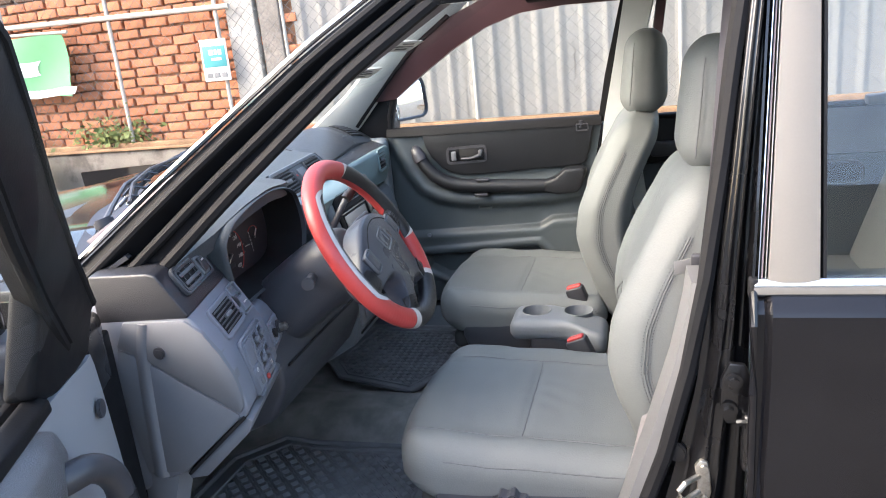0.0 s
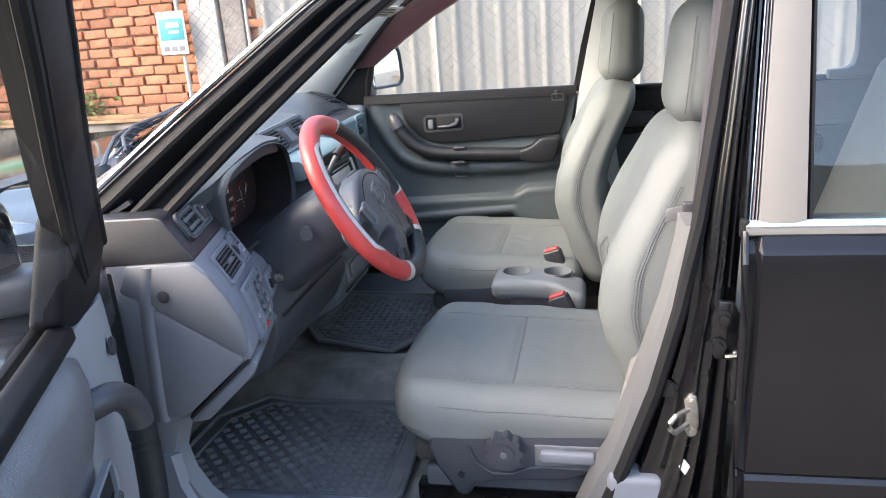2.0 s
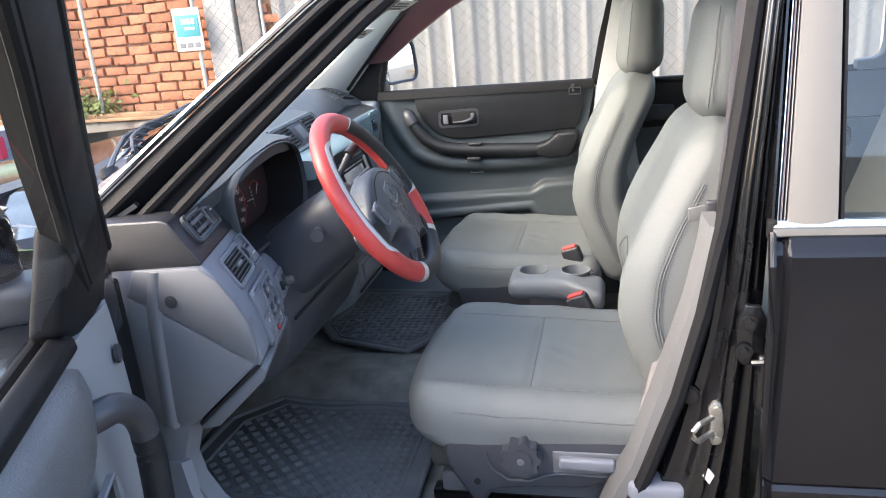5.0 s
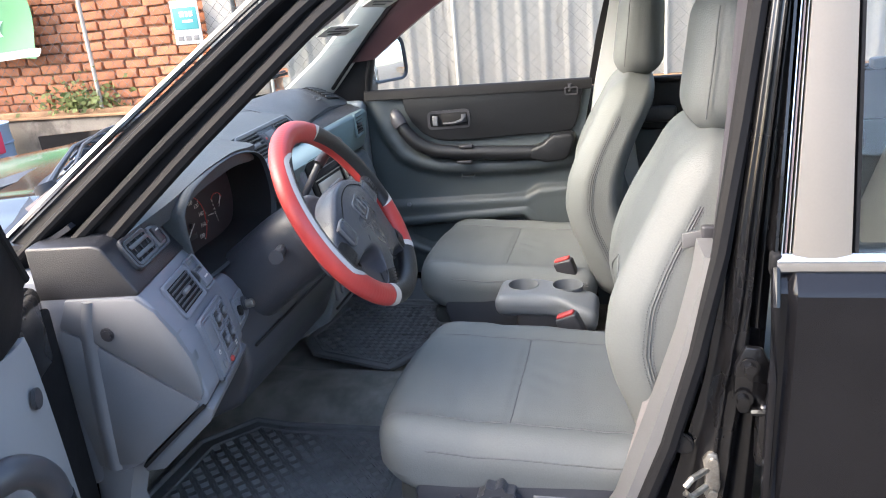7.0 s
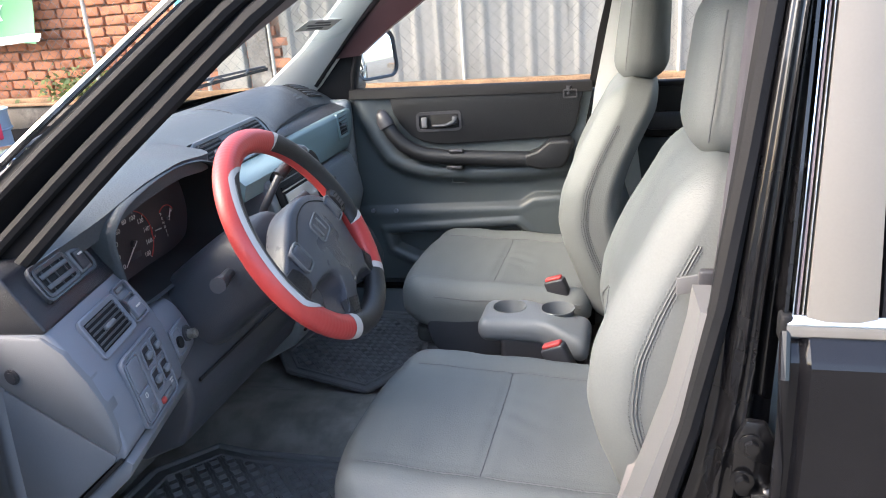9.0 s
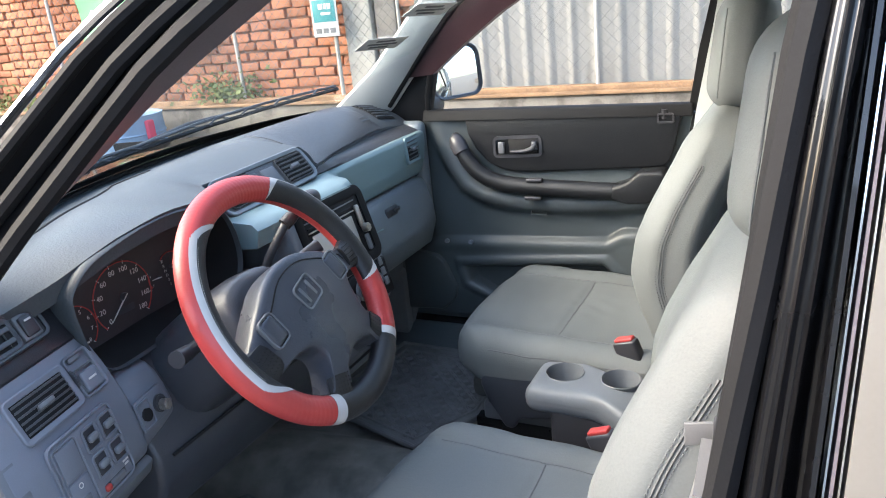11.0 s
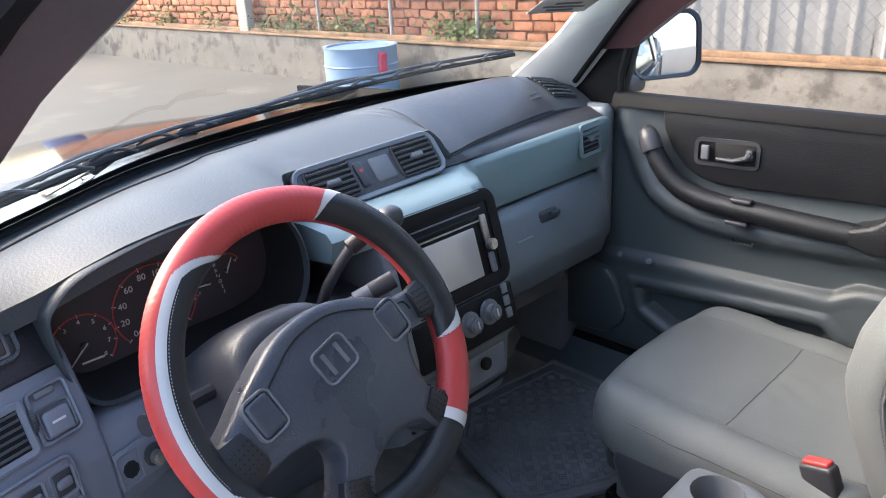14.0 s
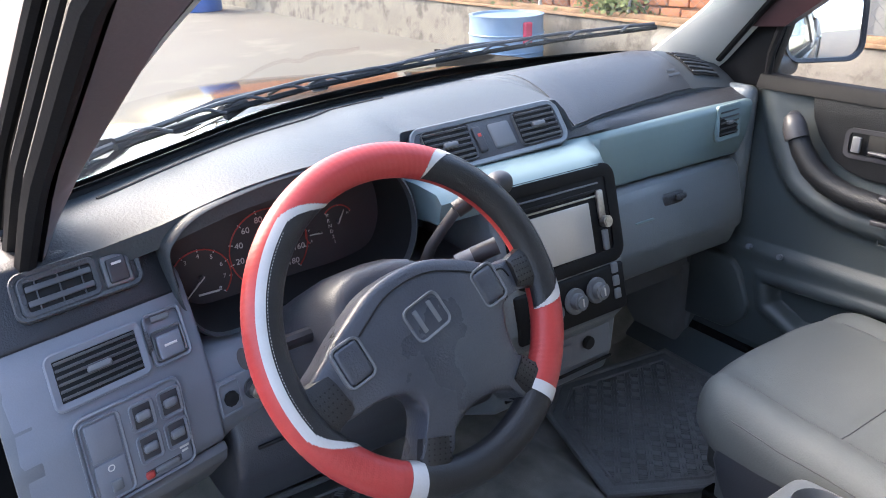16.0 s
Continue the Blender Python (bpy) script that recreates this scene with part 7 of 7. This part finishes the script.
part("window_frame", frame_band([(-0.375, 1.215), (-0.285, 1.300), (-0.18, 1.395), (-0.06, 1.475), (0.08, 1.530), (0.30, 1.550), (0.54, 1.550)], [(-0.290, 1.222), (-0.17, 1.305), (-0.055, 1.376), (0.06, 1.434), (0.175, 1.468), (0.32, 1.478), (0.50, 1.474)]), M["frame_maroon"], pdoor, "dark maroon painted window frame")
part("window_frame", frame_band([(0.432, 1.095), (0.465, 1.25), (0.50, 1.40), (0.52, 1.50)], [(0.402, 1.095), (0.432, 1.25), (0.470, 1.40), (0.495, 1.50)]), M["rubber"], pdoor)
part("frame_seal", tube([(x, tumble(z) - 0.004, z) for x, z in ((-0.455, 1.135), (-0.365, 1.228), (-0.28, 1.312), (-0.175, 1.405), (-0.055, 1.483))], 0.009, 8), M["rubber"], pdoor)
g = part("pane", sheet(lambda u, v: (-0.33 + 0.80 * u, tumble(1.09 + 0.40 * v) + 0.018, 1.09 + 0.40 * v), nums(0, 1, 3), nums(0, 1, 3)), M["glass"], pdoor)
g.visible_shadow = False
# exterior mirror
mr = thing("wing_mirror", "black wing mirror with a bright glass", "mirror", (-0.30, 0.87, 1.14))
mn = Vector((0.86, -0.49, 0.11)).normalized()
mh = Z.cross(mn).normalized()
mu = mn.cross(mh)
mcx = Vector((-0.302, 0.868, 1.208))
part("housing", place(rbox((0, 0, 0), (0.180, 0.155, 0.11), 0.045, 6, 4, lambda x, y, z: (x * (1 + 0.35 * z), y * (1 + 0.35 * z), z)), Matrix.Translation(mcx - mn * 0.055) @ Matrix((mh, mu, mn)).transposed().to_4x4()), M["paint"], mr)
part("rim", bezel(mcx + mn * 0.001, mh, mu, 0.188, 0.160, 0.010, 0.008, 0.042, 8), M["black_plastic"], mr)
part("mirror_glass", slab(mcx + mn * 0.003, mh, mu, 0.170, 0.142, 0.003, 0.001, 1), M["mirror"], mr, "silvered mirror glass")
part("arm", rbox((-0.36, 0.79, 1.125), (0.07, 0.09, 0.05), 0.018), M["black_plastic"], mr)

# ---- driver's door, open ----
DM = Matrix.Translation((-0.375, -0.835, 0)) @ Matrix.Rotation(radians(-66.5), 4, "Z") @ Matrix.Translation((0, 0.022, 0))
ddoor = thing("front_door", "open driver's door with grey card and black window frame", "car door", (-0.1, -1.2, 0.45))


def dpart(name, bm, mat_, label="", parent=None, sharp=35):
    return part(name, place(bm, DM), mat_, parent or ddoor, label, sharp)


def dcard(u, v):
    z = 0.44 + 0.585 * v
    s = 0.150 + 0.83 * u - 0.052 * max(0.0, 1 - u) ** 4 * max(0.0, 1 - v) ** 0.6
    y = 0.002 + 0.010 * math.sin(math.pi * min(1, u * 3)) + 0.022 * smooth_interp(s, ((0.34, 0), (0.46, 1))) * smooth_interp(z, ((0.76, 0.3), (0.86, 1), (1.0, 1), (1.03, 0)))
    return (s, y, z - 0.015 * smooth_interp(s, ((0.15, 1.0), (0.30, 0))))


def dlean(z):
    return -0.003 + 0.285 * max(0, z - 1.05)


def leant(bm):
    for v in bm.verts:
        v.co.y += 0.24 * max(0, v.co.z - 1.05)
    return bm


dpart("door_card", sheet(dcard, nums(0, 1, 50), nums(0, 1, 30), 0.010), M["card_daylit"], "grey door card, coloured paler for the daylight on it", sharp=60)
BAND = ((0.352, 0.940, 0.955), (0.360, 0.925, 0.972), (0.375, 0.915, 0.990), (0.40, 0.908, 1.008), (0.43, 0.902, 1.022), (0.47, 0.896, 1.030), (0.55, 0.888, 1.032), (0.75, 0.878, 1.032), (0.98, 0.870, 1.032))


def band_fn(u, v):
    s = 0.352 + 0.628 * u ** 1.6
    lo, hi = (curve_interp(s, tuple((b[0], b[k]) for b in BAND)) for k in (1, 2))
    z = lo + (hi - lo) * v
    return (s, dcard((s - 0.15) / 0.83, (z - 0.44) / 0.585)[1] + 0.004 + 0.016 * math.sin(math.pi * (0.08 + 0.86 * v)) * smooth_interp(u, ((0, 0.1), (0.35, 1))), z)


dpart("card_insert", sheet(band_fn, nums(0, 1, 44), nums(0, 1, 16), 0.004), M["carbon"], "carbon-grained insert, coloured lighter for its sky sheen", sharp=70)
dpart("door_shell", joined(rbox((0.50, -0.065, 0.72), (1.0, 0.10, 0.64), 0.02, 3), rbox((0.10, -0.045, 0.98), (0.12, 0.08, 0.12), 0.015)), M["jamb"], "black painted door shell")
dpart("front_edge", rbox((0.078, -0.016, 0.72), (0.14, 0.016, 0.56), 0.006), M["frame_black"])
dpart("sill_seal", prism([(-0.012, 1.020), (0.020, 1.022), (0.018, 1.040), (-0.004, 1.050), (-0.012, 1.046)], "x", 0.37, 1.02, 0.004), M["frame_black"])
dpart("sill_seal", prism([(-0.040, 1.020), (-0.022, 1.020), (-0.022, 1.046), (-0.034, 1.046)], "x", 0.37, 1.02, 0.004), M["frame_black"])
dpart("mirror_sail", leant(prism([(0.130, 1.075), (0.170, 1.018), (0.300, 1.012), (0.395, 1.050), (0.372, 1.190), (0.262, 1.180)], "y", -0.03, 0.010, 0.010, 3)), M["frame_black"], "black mirror sail cover", sharp=40)
ff = [(0.150, 1.090), (0.262, 1.188), (0.375, 1.30), (0.465, 1.40), (0.540, 1.475), (0.64, 1.53), (0.85, 1.555), (1.05, 1.555)]
dpart("window_frame", loft([[(s, dlean(z) + 0.016, z), (s + 0.004, dlean(z) - 0.030, z + 0.006), (s + 0.10, dlean(z) - 0.030, z - 0.02), (s + 0.115, dlean(z) - 0.006, z - 0.024), (s + 0.105, dlean(z) + 0.012, z - 0.02), (s + 0.05, dlean(z) + 0.020, z - 0.008)] for s, z in ff]), M["frame_black"], "black window frame", sharp=30)
dpart("frame_seal", tube([(s + 0.002, dlean(z) + 0.014, z + 0.004) for s, z in ff], 0.008, 8), M["rubber"])
dpart("window_channel", tube([(s + 0.112, dlean(z) + 0.002, z - 0.022) for s, z in ff], 0.009, 8), M["rubber"])
dpart("rear_post", tube([(1.04, 0.0, 1.03), (1.05, 0.06, 1.25), (1.05, 0.15, 1.55)], 0.014, 8), M["rubber"])
g = dpart("pane", sheet(lambda u, v: (0.37 + 0.68 * u, dlean(1.03 + 0.50 * v) - 0.010, 1.03 + 0.50 * v * smooth_interp(u, ((-0.25, 0.2), (0.35, 1)))), nums(0, 1, 12), nums(0, 1, 6)), M["glass"])
g.visible_shadow = False
GRAB = ((0.0, 0.425, 0.022, 0.945), (0.12, 0.398, 0.046, 0.944), (0.25, 0.372, 0.062, 0.926), (0.40, 0.352, 0.068, 0.890), (0.55, 0.346, 0.069, 0.840), (0.72, 0.352, 0.068, 0.770), (0.88, 0.372, 0.056, 0.710), (1.0, 0.41, 0.02, 0.680))
grab = [tuple(curve_interp(t, tuple((g_[0], g_[k]) for g_ in GRAB)) for k in (1, 2, 3)) for t in nums(0, 1, 30)]
dpart("grab_handle", tube(grab, [0.0205 - 0.003 * (k / 29) for k in range(30)], 18), M["black_plastic"], "black curved grab handle", sharp=70)
dpart("grip_sleeve", tube(grab[13:24], 0.0200, 18), M["door_insert"])
hbz = dpart("handle_bezel", bezel((0.520, 0.044, 0.845), (-1, 0, 0), Z, 0.17, 0.075, 0.008, 0.006, 0.018), M["panel_dark"])
# Black sheet again, painted shade behind the door pull
dpart("handle_cup", slab((0.520, 0.043, 0.845), (-1, 0, 0), Z, 0.15, 0.055, 0.003, 0.001, 1), M["void"], "", hbz)
dpart("door_handle", tube([(0.46, 0.050, 0.835), (0.51, 0.056, 0.84), (0.53, 0.050, 0.855)], 0.008, 10), M["chrome"], "chrome door pull", hbz)
dpart("screw_cover", disc((0.200, 0.016, 0.938), (0, 1, 0), 0.015, 0.006, 20, 0.001), M["black_plastic"])
dpart("armrest", rbox((0.70, 0.065, 0.80), (0.40, 0.09, 0.07), 0.025, 4), M["door_insert"])
wm = thing("wing_mirror", "black wing mirror on the open door", "mirror", tuple(DM @ Vector((0.24, -0.16, 1.06))))
part("housing", place(rbox((0.26, -0.165, 1.13), (0.10, 0.20, 0.16), 0.045, 6, 3), DM), M["paint"], wm)
part("base_arm", place(rbox((0.27, -0.07, 1.07), (0.09, 0.09, 0.06), 0.02), DM), M["black_plastic"], wm)
part("mirror_glass", place(rbox((0.312, -0.165, 1.13), (0.004, 0.165, 0.125), 0.0015), DM), M["mirror"], wm)

# ---- across the yard, behind the camera: unseen wall added to limit skylight ----
hw = thing("wall_building", "unseen plain cream wall across the yard, added to limit skylight", "wall", (0, -9.0, 0), kind="structure")
part("render", prism([(-12, 0), (16, 0), (16, 3.4), (-12, 3.4)], "y", -9.2, -9.0), M["cream"], hw)

# ---- brick wall, course by course ----
bw = thing("wall_brick", "rough orange clay brick wall with deep joints", "wall", (-9, WY + 0.3, 0.5), kind="structure")
part("mortar_bed", prism([(-20, 0.40), (-2.6, 0.40), (-2.6, 2.10), (-20, 2.10)], "y", WY + 0.225, WY + 0.40), M["mortar"], bw)
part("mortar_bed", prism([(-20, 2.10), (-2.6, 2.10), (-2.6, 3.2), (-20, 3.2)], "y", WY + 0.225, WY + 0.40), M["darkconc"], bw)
random.seed(11)
kinds = []
for k in range(10):
    kinds.append(as_mesh("brick", rbox((0, 0, 0), (0.232 + random.uniform(-0.012, 0.008), 0.06, 0.080 + random.uniform(-0.008, 0.005)), 0.008, 1, 2, lambda x, y, z: (x + 0.004 * noise.noise((x * 20, z * 30, k)), y + 0.005 * noise.noise((x * 30, z * 30, k + 9)), z + 0.003 * noise.noise((x * 18, z * 10, k + 3)))), M["brick"]))
rest, upper = bmesh.new(), bmesh.new()
for row in range(28):
    z = 0.62 + row * 0.097
    x = -19.5 + (0.125 if row % 2 else 0) + random.uniform(-0.02, 0.02)
    while x < -2.7:
        m = Matrix.Translation((x, WY + 0.21 + random.uniform(-0.008, 0.008), z + random.uniform(-0.008, 0.008))) @ Matrix.Rotation(random.uniform(-0.035, 0.035), 4, "Y") @ Matrix.Rotation(random.uniform(-0.03, 0.03), 4, "Z")
        me = random.choice(kinds)
        if -5.6 < x < -3.3 and z <= 2.10:
            b = link(new("brick", me), bw)
            b.matrix_basis = m
        else:
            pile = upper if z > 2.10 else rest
            k0 = len(pile.verts)
            pile.from_mesh(me)
            pile.verts.ensure_lookup_table()
            for v in pile.verts[k0:]:
                v.co = m @ v.co
        x += 0.250 + random.uniform(-0.006, 0.014)
tagged(part("far_bricks", rest, M["brick"], bw), kind="stuff")
tagged(part("upper_bricks", upper, M["dark_brick"], bw, "darker brown bricks above the rail"), kind="stuff")
